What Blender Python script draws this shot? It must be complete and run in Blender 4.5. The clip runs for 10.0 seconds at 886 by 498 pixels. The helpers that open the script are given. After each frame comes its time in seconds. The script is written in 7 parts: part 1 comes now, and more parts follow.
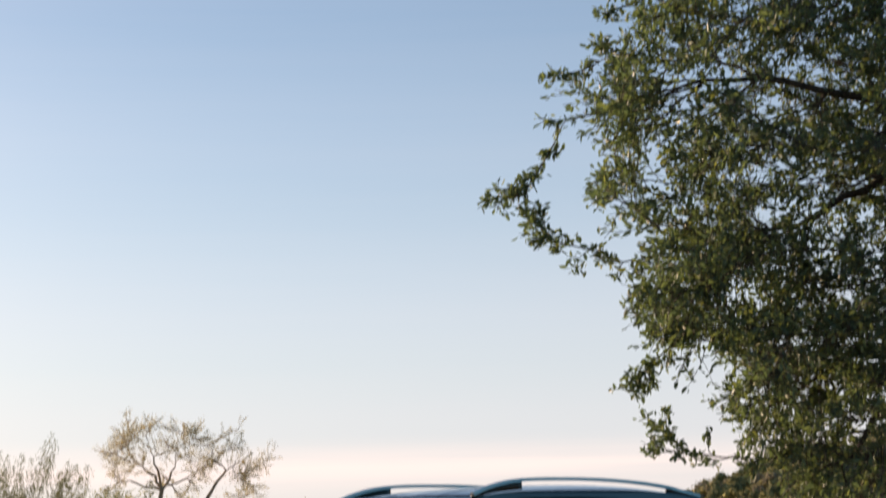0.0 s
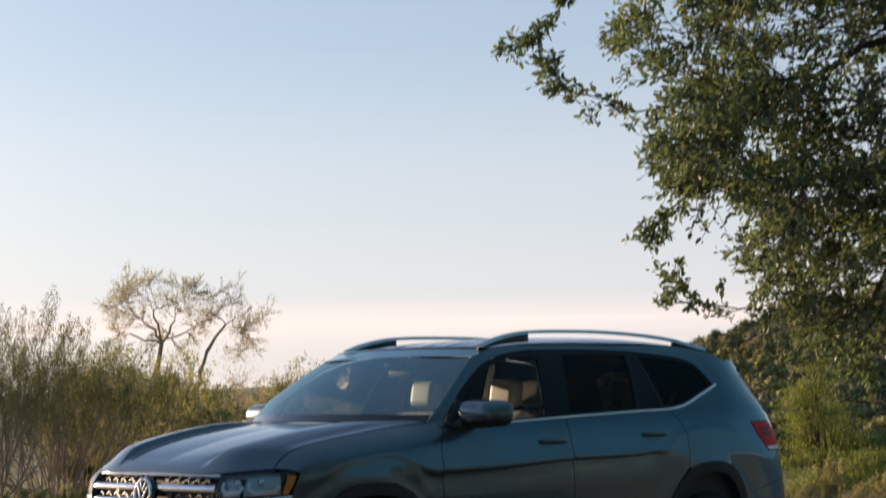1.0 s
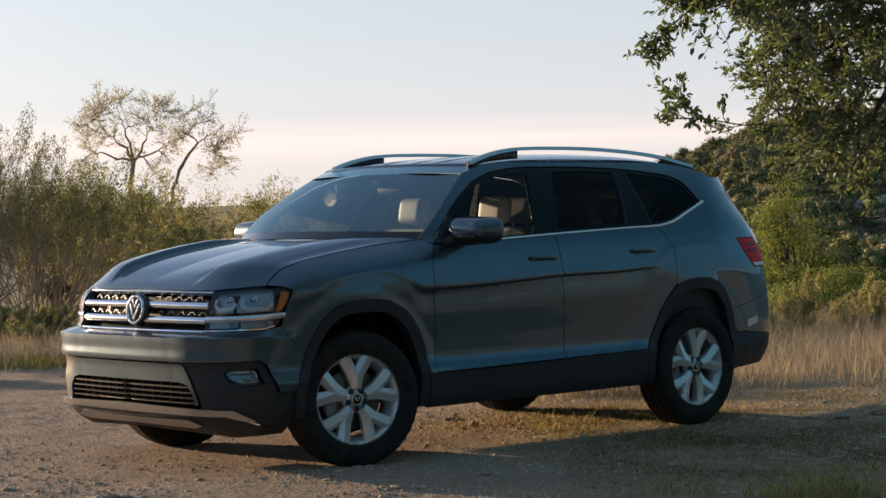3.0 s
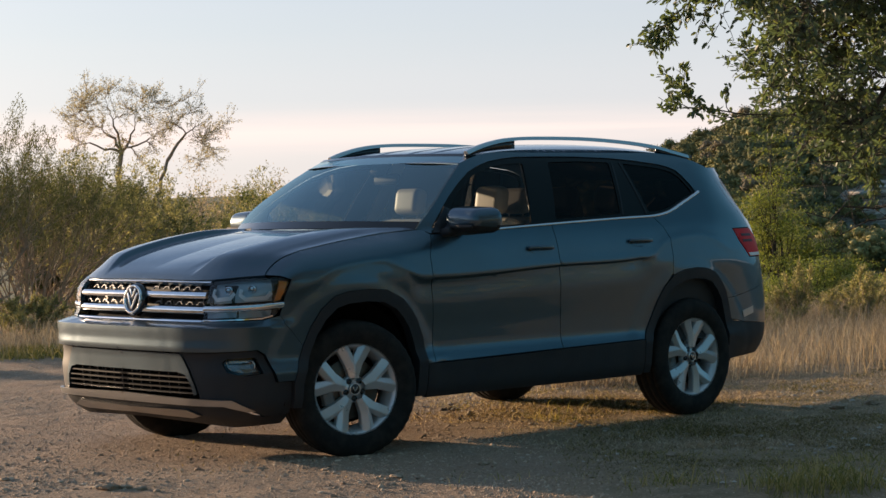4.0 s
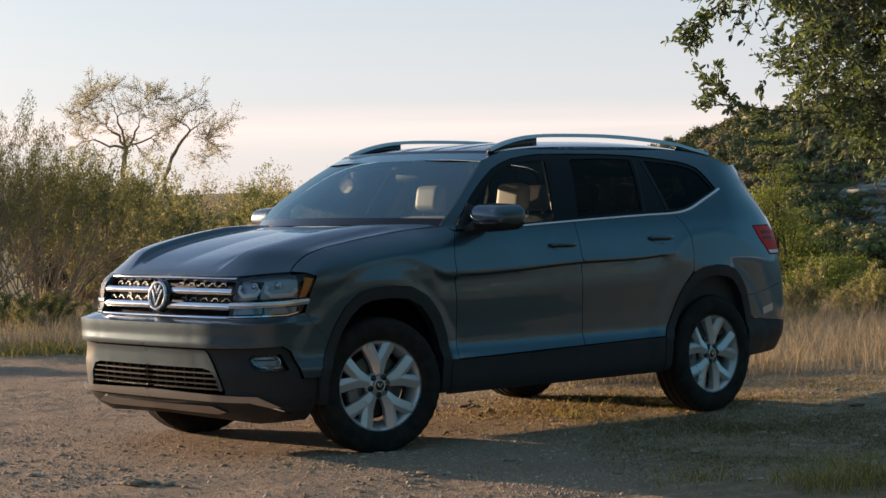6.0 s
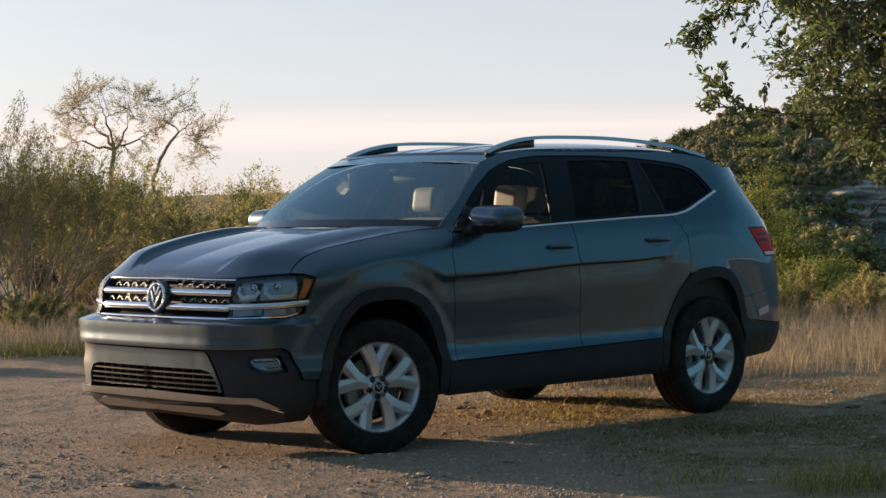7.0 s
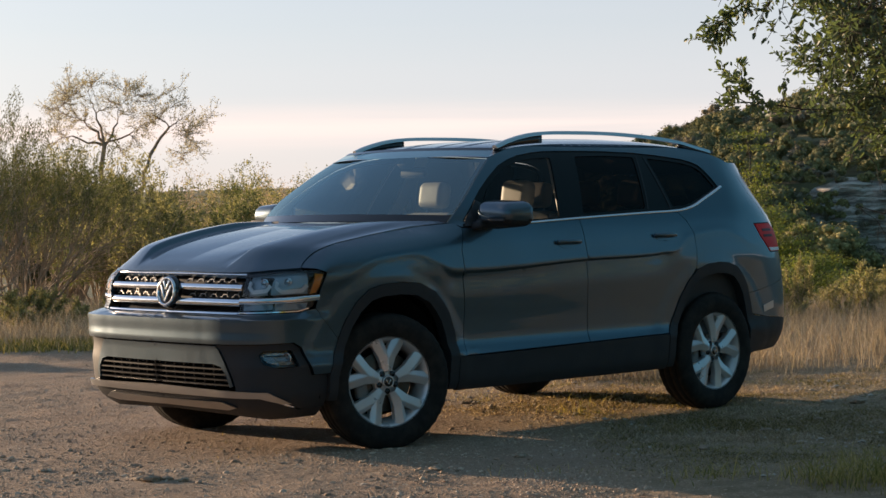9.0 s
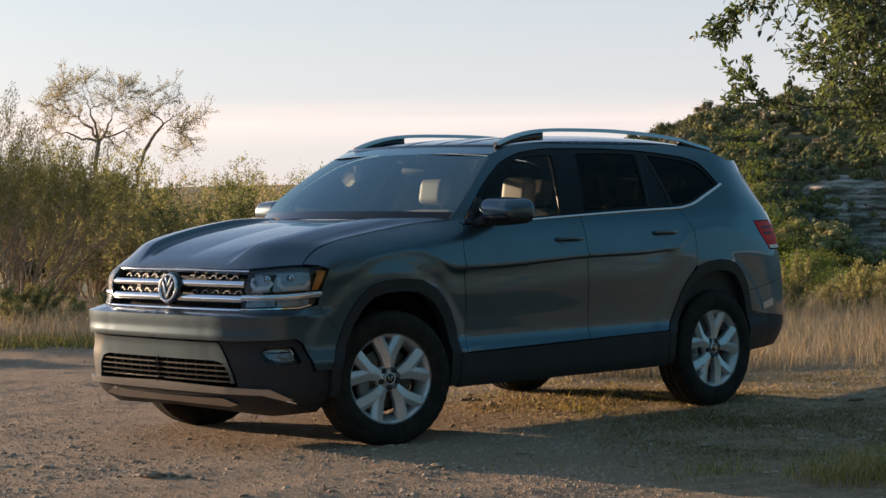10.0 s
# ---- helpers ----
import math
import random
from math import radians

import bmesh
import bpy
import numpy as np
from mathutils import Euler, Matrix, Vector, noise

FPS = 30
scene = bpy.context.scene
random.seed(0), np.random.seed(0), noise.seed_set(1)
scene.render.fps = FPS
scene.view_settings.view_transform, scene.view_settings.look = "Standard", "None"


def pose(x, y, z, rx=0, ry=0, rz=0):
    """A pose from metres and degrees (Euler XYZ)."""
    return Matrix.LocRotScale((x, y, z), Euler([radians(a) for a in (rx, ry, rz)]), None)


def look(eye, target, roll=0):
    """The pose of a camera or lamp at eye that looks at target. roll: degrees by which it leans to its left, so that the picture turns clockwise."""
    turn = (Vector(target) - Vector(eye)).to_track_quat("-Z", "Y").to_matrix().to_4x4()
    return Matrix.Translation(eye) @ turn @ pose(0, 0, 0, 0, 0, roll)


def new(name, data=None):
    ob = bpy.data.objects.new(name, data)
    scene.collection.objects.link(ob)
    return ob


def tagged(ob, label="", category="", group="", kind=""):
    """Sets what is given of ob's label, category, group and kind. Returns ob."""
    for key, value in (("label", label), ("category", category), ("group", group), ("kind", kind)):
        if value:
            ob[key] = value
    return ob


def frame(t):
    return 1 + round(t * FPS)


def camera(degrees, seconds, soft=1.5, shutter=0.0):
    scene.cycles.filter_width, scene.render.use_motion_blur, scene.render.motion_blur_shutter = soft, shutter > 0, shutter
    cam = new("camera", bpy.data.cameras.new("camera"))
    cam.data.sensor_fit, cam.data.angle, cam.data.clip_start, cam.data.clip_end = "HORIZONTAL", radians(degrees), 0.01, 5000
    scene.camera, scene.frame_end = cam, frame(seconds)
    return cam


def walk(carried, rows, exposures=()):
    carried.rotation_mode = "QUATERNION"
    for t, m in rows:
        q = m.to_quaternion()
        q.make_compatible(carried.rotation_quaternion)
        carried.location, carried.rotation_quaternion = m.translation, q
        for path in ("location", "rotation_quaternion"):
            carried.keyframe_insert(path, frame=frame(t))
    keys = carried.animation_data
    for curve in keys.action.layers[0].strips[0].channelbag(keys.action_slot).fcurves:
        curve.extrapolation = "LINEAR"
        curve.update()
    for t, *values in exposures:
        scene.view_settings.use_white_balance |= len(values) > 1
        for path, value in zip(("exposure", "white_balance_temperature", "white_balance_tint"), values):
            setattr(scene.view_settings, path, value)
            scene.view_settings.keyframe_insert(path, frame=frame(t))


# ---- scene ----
cam = camera(24.6, 10.0, soft=1.5, shutter=0.6)
EXPOSURE, KELVIN, TINT = 0.45, 6500, 15
PATH = [
    (0, (-8.951, -10.015, 1.433), (-7.625, -8.547, 1.722), -1.3),
    (0.5, (-8.968, -9.989, 1.411), (-7.636, -8.514, 1.628), -0.9),
    (1, (-8.953, -9.919, 1.411), (-7.616, -8.439, 1.56), -1.0),
    (1.5, (-8.981, -9.894, 1.412), (-7.64, -8.413, 1.496), -1.0),
    (2, (-8.995, -9.868, 1.406), (-7.641, -8.397, 1.439), -1.0),
    (2.5, (-9.022, -9.842, 1.41), (-7.662, -8.376, 1.402), -1.0),
    (3, (-9.041, -9.811, 1.405), (-7.679, -8.346, 1.375), -1.1),
    (4.5, (-9.124, -9.734, 1.397), (-7.75, -8.281, 1.357), -1.0),
    (5, (-9.159, -9.709, 1.396), (-7.786, -8.255, 1.354), -1.0),
    (5.5, (-9.183, -9.686, 1.397), (-7.814, -8.229, 1.355), -1.0),
    (7, (-9.271, -9.619, 1.398), (-7.888, -8.175, 1.358), -0.9),
    (7.5, (-9.302, -9.592, 1.394), (-7.923, -8.144, 1.355), -0.9),
    (8, (-9.331, -9.57, 1.394), (-7.951, -8.122, 1.354), -0.9),
    (8.5, (-9.361, -9.547, 1.396), (-7.976, -8.105, 1.353), -0.8),
    (9, (-9.386, -9.529, 1.394), (-7.992, -8.095, 1.35), -0.8),
    (9.5, (-9.414, -9.515, 1.396), (-8.014, -8.086, 1.35), -0.7),
    (10, (-9.431, -9.495, 1.394), (-8.032, -8.067, 1.347), -0.7),
]
walk(cam, [(t, look(eye, target, roll)) for t, eye, target, roll in PATH],
     exposures=[(0, EXPOSURE, KELVIN, TINT), (10, EXPOSURE, KELVIN, TINT)])

# ---- sky and sun: a low sun off to the far side of the car, in the direction of the shadows ----
SUN_ELEVATION = radians(9.0)
SUN_BEARING = radians(-12.0)          # from +y towards +x
HAZE, CLOUD = (5.05, 5.03, 5.4), (6.8, 5.8, 5.2)
world = bpy.data.worlds.new("evening_sky")
scene.world = world
world.use_nodes = True
wt = world.node_tree
wt.nodes.clear()


def wnode(kind, **values):
    n = wt.nodes.new(kind)
    for key, value in values.items():
        n.inputs[key].default_value = value
    return n


sky = wt.nodes.new("ShaderNodeTexSky")
sky.sky_type, sky.sun_disc = "NISHITA", False
sky.sun_elevation, sky.sun_rotation = SUN_ELEVATION, SUN_BEARING
sky.air_density, sky.dust_density, sky.ozone_density = 1.0, 0.3, 2.5
coords = wt.nodes.new("ShaderNodeTexCoord")
split = wt.nodes.new("ShaderNodeSeparateXYZ")
wt.links.new(coords.outputs["Generated"], split.inputs[0])
# thin stratus low over the horizon
stretch = wt.nodes.new("ShaderNodeMapping")
stretch.inputs["Scale"].default_value = (2.2, 2.2, 60)
wt.links.new(coords.outputs["Generated"], stretch.inputs[0])
streaks = wnode("ShaderNodeTexNoise", Scale=1.6, Detail=5, Roughness=0.55)
wt.links.new(stretch.outputs[0], streaks.inputs["Vector"])


def by_height(stops):
    ramp = wt.nodes.new("ShaderNodeValToRGB")
    ramp.color_ramp.interpolation = "EASE"
    for i, (at, v) in enumerate(stops):
        e = ramp.color_ramp.elements[i] if i < 2 else ramp.color_ramp.elements.new(at)
        e.position, e.color = at, (v, v, v, 1)
    wt.links.new(split.outputs["Z"], ramp.inputs[0])
    return ramp.outputs[0]


def veil(fac, below, colour):
    m = wt.nodes.new("ShaderNodeMix")
    m.data_type = "RGBA"
    m.inputs["B"].default_value = (*colour, 1)
    wt.links.new(fac, m.inputs["Factor"]), wt.links.new(below, m.inputs["A"])
    return m.outputs["Result"]


soften = wt.nodes.new("ShaderNodeMapRange")
for key, v in (("From Min", 0.3), ("From Max", 0.62), ("To Min", 0.3), ("To Max", 1.0)):
    soften.inputs[key].default_value = v
wt.links.new(streaks.outputs["Fac"], soften.inputs["Value"])
amount = wt.nodes.new("ShaderNodeMath")
amount.operation = "MULTIPLY"
wt.links.new(by_height([(0.0, 0.25), (0.020, 0.12), (0.030, 0.4), (0.039, 0.95), (0.0455, 0.4), (0.053, 0.03), (1.0, 0.0)]), amount.inputs[0])
wt.links.new(soften.outputs[0], amount.inputs[1])
# evening haze: thick low down on the sun's half of the sky, thin on the far side
toward = wt.nodes.new("ShaderNodeVectorMath")
toward.operation = "DOT_PRODUCT"
wt.links.new(coords.outputs["Generated"], toward.inputs[0])
toward.inputs[1].default_value = (math.sin(SUN_BEARING), math.cos(SUN_BEARING), 0)
half = wt.nodes.new("ShaderNodeMapRange")
half.interpolation_type = "SMOOTHSTEP"
for key, v in (("From Min", -0.5), ("From Max", 0.4), ("To Min", 0.0), ("To Max", 1.0)):
    half.inputs[key].default_value = v
wt.links.new(toward.outputs["Value"], half.inputs["Value"])
thick = wt.nodes.new("ShaderNodeMath")
thick.operation = "MULTIPLY"
wt.links.new(by_height([(0.0, 0.72), (0.05, 0.70), (0.10, 0.55), (0.18, 0.29), (0.26, 0.15), (0.40, 0.05), (1.0, 0.0)]), thick.inputs[0])
wt.links.new(half.outputs["Result"], thick.inputs[1])
hazy = veil(thick.outputs[0], sky.outputs[0], HAZE)
# the clear eastern sky opposite the sun, already deep blue
away = wt.nodes.new("ShaderNodeMapRange")
away.interpolation_type = "SMOOTHSTEP"
for key, v in (("From Min", 0.3), ("From Max", -0.3), ("To Min", 0.0), ("To Max", 1.0)):
    away.inputs[key].default_value = v
wt.links.new(toward.outputs["Value"], away.inputs["Value"])
east = wt.nodes.new("ShaderNodeMath")
east.operation = "MULTIPLY"
wt.links.new(by_height([(0.0, 0.9), (0.6, 0.9), (0.9, 0.5), (1.0, 0.3)]), east.inputs[0])
wt.links.new(away.outputs["Result"], east.inputs[1])
hazy = veil(east.outputs[0], hazy, (0.40, 1.80, 2.70))
# and darker still high up on that side
deep = wt.nodes.new("ShaderNodeMath")
deep.operation = "MULTIPLY"
wt.links.new(by_height([(0.0, 0.0), (0.2, 0.0), (0.42, 0.9), (0.8, 0.85), (1.0, 0.3)]), deep.inputs[0])
wt.links.new(away.outputs["Result"], deep.inputs[1])
hazy = veil(deep.outputs[0], hazy, (0.12, 0.66, 1.05))
# pale veil overhead
hazy = veil(by_height([(0.0, 0.0), (0.38, 0.0), (0.8, 0.15), (1.0, 0.2)]), hazy, (3.4, 4.3, 5.0))
cloudy = veil(amount.outputs[0], hazy, CLOUD)
# glow round the sun, which stands outside the view
aim = wt.nodes.new("ShaderNodeVectorMath")
aim.operation = "DOT_PRODUCT"
wt.links.new(coords.outputs["Generated"], aim.inputs[0])
aim.inputs[1].default_value = (math.sin(SUN_BEARING) * math.cos(SUN_ELEVATION), math.cos(SUN_BEARING) * math.cos(SUN_ELEVATION), math.sin(SUN_ELEVATION))
near_sun = wt.nodes.new("ShaderNodeMath")
near_sun.operation, near_sun.use_clamp = "MAXIMUM", True
wt.links.new(aim.outputs["Value"], near_sun.inputs[0])
near_sun.inputs[1].default_value = 0.0
fall = wt.nodes.new("ShaderNodeMath")
fall.operation = "POWER"
wt.links.new(near_sun.outputs[0], fall.inputs[0])
fall.inputs[1].default_value = 11.0
low = wt.nodes.new("ShaderNodeMath")
low.operation = "MULTIPLY"
wt.links.new(fall.outputs[0], low.inputs[0])
wt.links.new(by_height([(0.0, 1.0), (0.2, 0.85), (0.42, 0.12), (0.55, 0.0)]), low.inputs[1])
glow = wt.nodes.new("ShaderNodeMix")
glow.data_type, glow.blend_type = "RGBA", "ADD"
wt.links.new(low.outputs[0], glow.inputs["Factor"]), wt.links.new(cloudy, glow.inputs["A"])
glow.inputs["B"].default_value = (13.0, 9.5, 6.5, 1)
back = wnode("ShaderNodeBackground", Strength=0.12)
wt.links.new(glow.outputs["Result"], back.inputs["Color"])
wout = wt.nodes.new("ShaderNodeOutputWorld")
wt.links.new(back.outputs[0], wout.inputs["Surface"])

to_sun = Vector((math.sin(SUN_BEARING) * math.cos(SUN_ELEVATION), math.cos(SUN_BEARING) * math.cos(SUN_ELEVATION), math.sin(SUN_ELEVATION)))
sun_lamp = bpy.data.lights.new("sun", "SUN")
sun_lamp.energy, sun_lamp.angle, sun_lamp.color = 5.0, radians(0.6), (1.0, 0.74, 0.47)
sun = new("sun", sun_lamp)
sun.matrix_world = look(to_sun * 60, (0, 0, 0))

# ---- materials ----
class Mat:
    """A node material round one Principled shader, with short ways to wire it."""

    def __init__(self, name, base=(0.5, 0.5, 0.5), rough=0.5, metal=0.0, **extra):
        self.m = bpy.data.materials.new(name)
        self.m.use_nodes = True
        self.t = self.m.node_tree
        self.p = self.t.nodes["Principled BSDF"]
        self.set("Base Color", base), self.set("Roughness", rough), self.set("Metallic", metal)
        for key, value in extra.items():
            self.set(key.replace("_", " "), value)

    def set(self, key, value):
        if isinstance(value, (tuple, list)) and len(value) == 3:
            value = (*value, 1) if self.p.inputs[key].type == "RGBA" else value
        self.p.inputs[key].default_value = value

    def node(self, kind, **values):
        n = self.t.nodes.new(kind)
        for key, value in values.items():
            n.inputs[key.replace("_", " ")].default_value = value
        return n

    def link(self, a, b):
        self.t.links.new(a, b)

    def noise(self, scale, detail=4.0, rough=0.6, squash=None, warp=0.0):
        n = self.node("ShaderNodeTexNoise", Scale=scale, Detail=detail, Roughness=rough, Distortion=warp)
        c = self.node("ShaderNodeTexCoord")
        if squash:
            mp = self.node("ShaderNodeMapping", Scale=squash)
            self.link(c.outputs["Object"], mp.inputs[0])
            self.link(mp.outputs[0], n.inputs["Vector"])
        else:
            self.link(c.outputs["Object"], n.inputs["Vector"])
        return n.outputs["Fac"]

    def ramp(self, fac, stops):
        r = self.node("ShaderNodeValToRGB")
        while len(r.color_ramp.elements) < len(stops):
            r.color_ramp.elements.new(0.5)
        for e, (at, c) in zip(r.color_ramp.elements, stops):
            e.position = at
            e.color = (*c, 1) if isinstance(c, tuple) else (c, c, c, 1)
        self.link(fac, r.inputs[0])
        return r.outputs["Color"]

    def mix(self, fac, a, b, mode="MIX"):
        m = self.node("ShaderNodeMix")
        m.data_type, m.blend_type = "RGBA", mode
        for key, v in (("Factor", fac), ("A", a), ("B", b)):
            if isinstance(v, (int, float)):
                m.inputs[key].default_value = v
            elif isinstance(v, tuple):
                m.inputs[key].default_value = (*v, 1)
            else:
                self.link(v, m.inputs[key])
        return m.outputs["Result"]

    def color(self, socket):
        self.link(socket, self.p.inputs["Base Color"])
        return self

    def rough(self, socket):
        self.link(socket, self.p.inputs["Roughness"])
        return self

    def bump(self, socket, strength=0.3, distance=0.01):
        b = self.node("ShaderNodeBump", Strength=strength, Distance=distance)
        self.link(socket, b.inputs["Height"])
        if self.p.inputs["Normal"].is_linked:
            self.link(self.p.inputs["Normal"].links[0].from_socket, b.inputs["Normal"])
        self.link(b.outputs[0], self.p.inputs["Normal"])
        return self

    def island(self):
        return self.node("ShaderNodeNewGeometry").outputs["Random Per Island"]


def leafy(name, stops, rough=0.5, through_light=0.35, patch=0.0, glow=(1.5, 1.35, 0.6)):
    """Leaf material: colour varies leaf by leaf, and light shines through."""
    a = Mat(name, rough=rough)
    c = a.ramp(a.island(), stops)
    if patch:
        c = a.mix(a.ramp(a.noise(patch, 2), [(0.35, 0.0), (0.7, 0.55)]), c, tuple(v * 0.55 for v in stops[0][1]))
    a.color(c)
    tr = a.node("ShaderNodeBsdfTranslucent")
    a.link(a.mix(1.0, c, glow, "MULTIPLY"), tr.inputs["Color"])
    ms = a.node("ShaderNodeMixShader", Fac=through_light)
    a.link(a.p.outputs[0], ms.inputs[1])
    a.link(tr.outputs[0], ms.inputs[2])
    a.link(ms.outputs[0], a.t.nodes["Material Output"].inputs["Surface"])
    return a.m


OAK_LEAF = leafy("oak_leaf", [(0.0, (0.105, 0.14, 0.095)), (0.5, (0.155, 0.195, 0.125)), (0.88, (0.20, 0.235, 0.125)), (1.0, (0.31, 0.31, 0.12))], 0.45, 0.4, glow=(1.15, 1.25, 0.6))
SHRUB_LEAF = leafy("shrub_leaf", [(0.0, (0.19, 0.185, 0.09)), (0.5, (0.30, 0.285, 0.14)), (0.9, (0.42, 0.385, 0.20)), (1.0, (0.50, 0.43, 0.28))], 0.75, 0.52, glow=(1.35, 1.3, 0.85))
BROOM_LEAF = leafy("broom_leaf", [(0.0, (0.085, 0.095, 0.045)), (0.5, (0.14, 0.145, 0.068)), (1.0, (0.22, 0.205, 0.10))], 0.75, 0.4, glow=(1.2, 1.2, 0.65))
OLIVE_LEAF = leafy("olive_leaf", [(0.0, (0.10, 0.115, 0.05)), (0.5, (0.16, 0.175, 0.075)), (1.0, (0.26, 0.25, 0.115))], 0.75, 0.4, glow=(1.25, 1.3, 0.75))
CEDAR_DARK = leafy("dark_cedar_leaf", [(0.0, (0.04, 0.06, 0.028)), (0.5, (0.07, 0.095, 0.04)), (1.0, (0.12, 0.14, 0.055))], 0.75, 0.25)
YOUNG_LEAF = leafy("young_leaf", [(0.0, (0.32, 0.29, 0.18)), (0.5, (0.43, 0.39, 0.27)), (1.0, (0.58, 0.53, 0.42))], 0.6, 0.5, glow=(1.3, 1.25, 0.95))
CEDAR_LEAF = leafy("cedar_leaf", [(0.0, (0.11, 0.15, 0.045)), (0.5, (0.18, 0.23, 0.065)), (0.9, (0.27, 0.31, 0.09)), (1.0, (0.32, 0.33, 0.11))], 0.7, 0.42)
WOOD_LEAF = leafy("far_wood_leaf", [(0.0, (0.13, 0.155, 0.055)), (0.5, (0.22, 0.24, 0.08)), (0.85, (0.32, 0.315, 0.11)), (1.0, (0.36, 0.31, 0.14))], 0.75, 0.18)


def canopy(name, stops):
    """Leaf masses seen from far away: mottled by twig and by tree, with deep relief."""
    a = Mat(name, rough=0.85, Specular_IOR_Level=0.15)
    tuft, tree = a.noise(1.6, 4, 0.7), a.noise(0.16, 2)
    c = a.ramp(tuft, [(0.34, stops[0]), (0.5, stops[1]), (0.66, stops[2])])
    a.color(a.mix(a.ramp(tree, [(0.35, 0.0), (0.65, 0.5)]), c, stops[3])).bump(tuft, 1.0, 0.35)
    return a.m


WOOD_CEDAR = canopy("far_cedar_canopy", [(0.115, 0.12, 0.06), (0.20, 0.205, 0.095), (0.29, 0.28, 0.13), (0.23, 0.21, 0.11)])
WOOD_OAK = canopy("far_oak_canopy", [(0.20, 0.19, 0.075), (0.32, 0.30, 0.12), (0.43, 0.39, 0.165), (0.34, 0.275, 0.135)])
WOOD_BARE = canopy("far_bare_canopy", [(0.17, 0.14, 0.10), (0.29, 0.24, 0.17), (0.40, 0.34, 0.23), (0.26, 0.24, 0.15)])
DRY_GRASS = leafy("dry_grass", [(0.0, (0.31, 0.245, 0.185)), (0.5, (0.49, 0.405, 0.31)), (1.0, (0.68, 0.59, 0.475))], 0.75, 0.4, glow=(1.3, 1.13, 0.75))
GREEN_GRASS = leafy("green_grass", [(0.0, (0.13, 0.15, 0.04)), (0.3, (0.22, 0.22, 0.07)), (0.6, (0.37, 0.31, 0.14)), (1.0, (0.55, 0.45, 0.26))], 0.65, 0.42)
MAT_GRASS = leafy("mat_grass", [(0.0, (0.08, 0.076, 0.032)), (0.45, (0.14, 0.126, 0.052)), (0.75, (0.26, 0.21, 0.10)), (1.0, (0.48, 0.38, 0.22))], 0.7, 0.4)

a = Mat("oak_bark", rough=0.9)
n1 = a.noise(30, 6, 0.65, (1, 1, 0.3))
a.color(a.ramp(n1, [(0.3, (0.03, 0.024, 0.02)), (0.6, (0.085, 0.07, 0.058)), (0.8, (0.15, 0.135, 0.115))])).bump(n1, 0.8, 0.02)
BARK = a.m
a = Mat("pale_twig", rough=0.85)
a.color(a.ramp(a.noise(12, 4), [(0.3, (0.27, 0.205, 0.15)), (0.7, (0.53, 0.43, 0.325))]))
TWIG = a.m
a = Mat("brown_stem", rough=0.85)
a.color(a.ramp(a.noise(9, 4), [(0.3, (0.25, 0.185, 0.13)), (0.7, (0.47, 0.37, 0.275))]))
STEM = a.m
a = Mat("ball_moss", rough=0.95)
a.color(a.ramp(a.island(), [(0, (0.05, 0.05, 0.038)), (1, (0.11, 0.105, 0.08))]))
MOSS = a.m

# ground: pale gravel track, straw and soil beside it, woods far away
a = Mat("ground", rough=0.95)
att = a.node("ShaderNodeAttribute")
att.attribute_name = "cover"
cover = a.node("ShaderNodeSeparateColor")
a.link(att.outputs["Color"], cover.inputs[0])
fine, mid, big = a.noise(55, 6, 0.7), a.noise(7, 5, 0.6), a.noise(0.7, 4, 0.55)
vor = a.node("ShaderNodeTexVoronoi", Scale=38, Randomness=1.0)
a.link(a.node("ShaderNodeTexCoord").outputs["Object"], vor.inputs["Vector"])
dirt = a.ramp(fine, [(0.28, (0.19, 0.12, 0.077)), (0.5, (0.365, 0.243, 0.16)), (0.72, (0.56, 0.405, 0.29))])
dirt = a.mix(a.ramp(mid, [(0.35, 0.0), (0.7, 0.6)]), dirt, (0.41, 0.30, 0.215))
dirt = a.mix(a.ramp(big, [(0.4, 0.0), (0.65, 0.35)]), dirt, (0.52, 0.40, 0.295))
dirt = a.mix(a.ramp(vor.outputs["Color"], [(0.86, 0.0), (0.93, 0.5)]), dirt, (0.62, 0.54, 0.44))
soil = a.ramp(fine, [(0.3, (0.25, 0.175, 0.105)), (0.55, (0.46, 0.34, 0.215)), (0.75, (0.66, 0.51, 0.34))])
soil = a.mix(a.ramp(mid, [(0.4, 0.0), (0.62, 0.75)]), soil, (0.24, 0.19, 0.105))
woods = a.ramp(a.noise(0.12, 5), [(0.3, (0.13, 0.125, 0.06)), (0.7, (0.26, 0.23, 0.12))])
clod = a.noise(20, 4, 0.65)
c = a.mix(cover.outputs["Red"], soil, dirt)
c = a.mix(a.ramp(clod, [(0.34, 0.3), (0.46, 0.0)]), c, (0.26, 0.185, 0.12))
c = a.mix(cover.outputs["Green"], c, woods)
a.color(c).bump(fine, 0.9, 0.022).bump(clod, 0.28, 0.03).bump(vor.outputs["Distance"], 0.3, 0.008)
GROUND = a.m

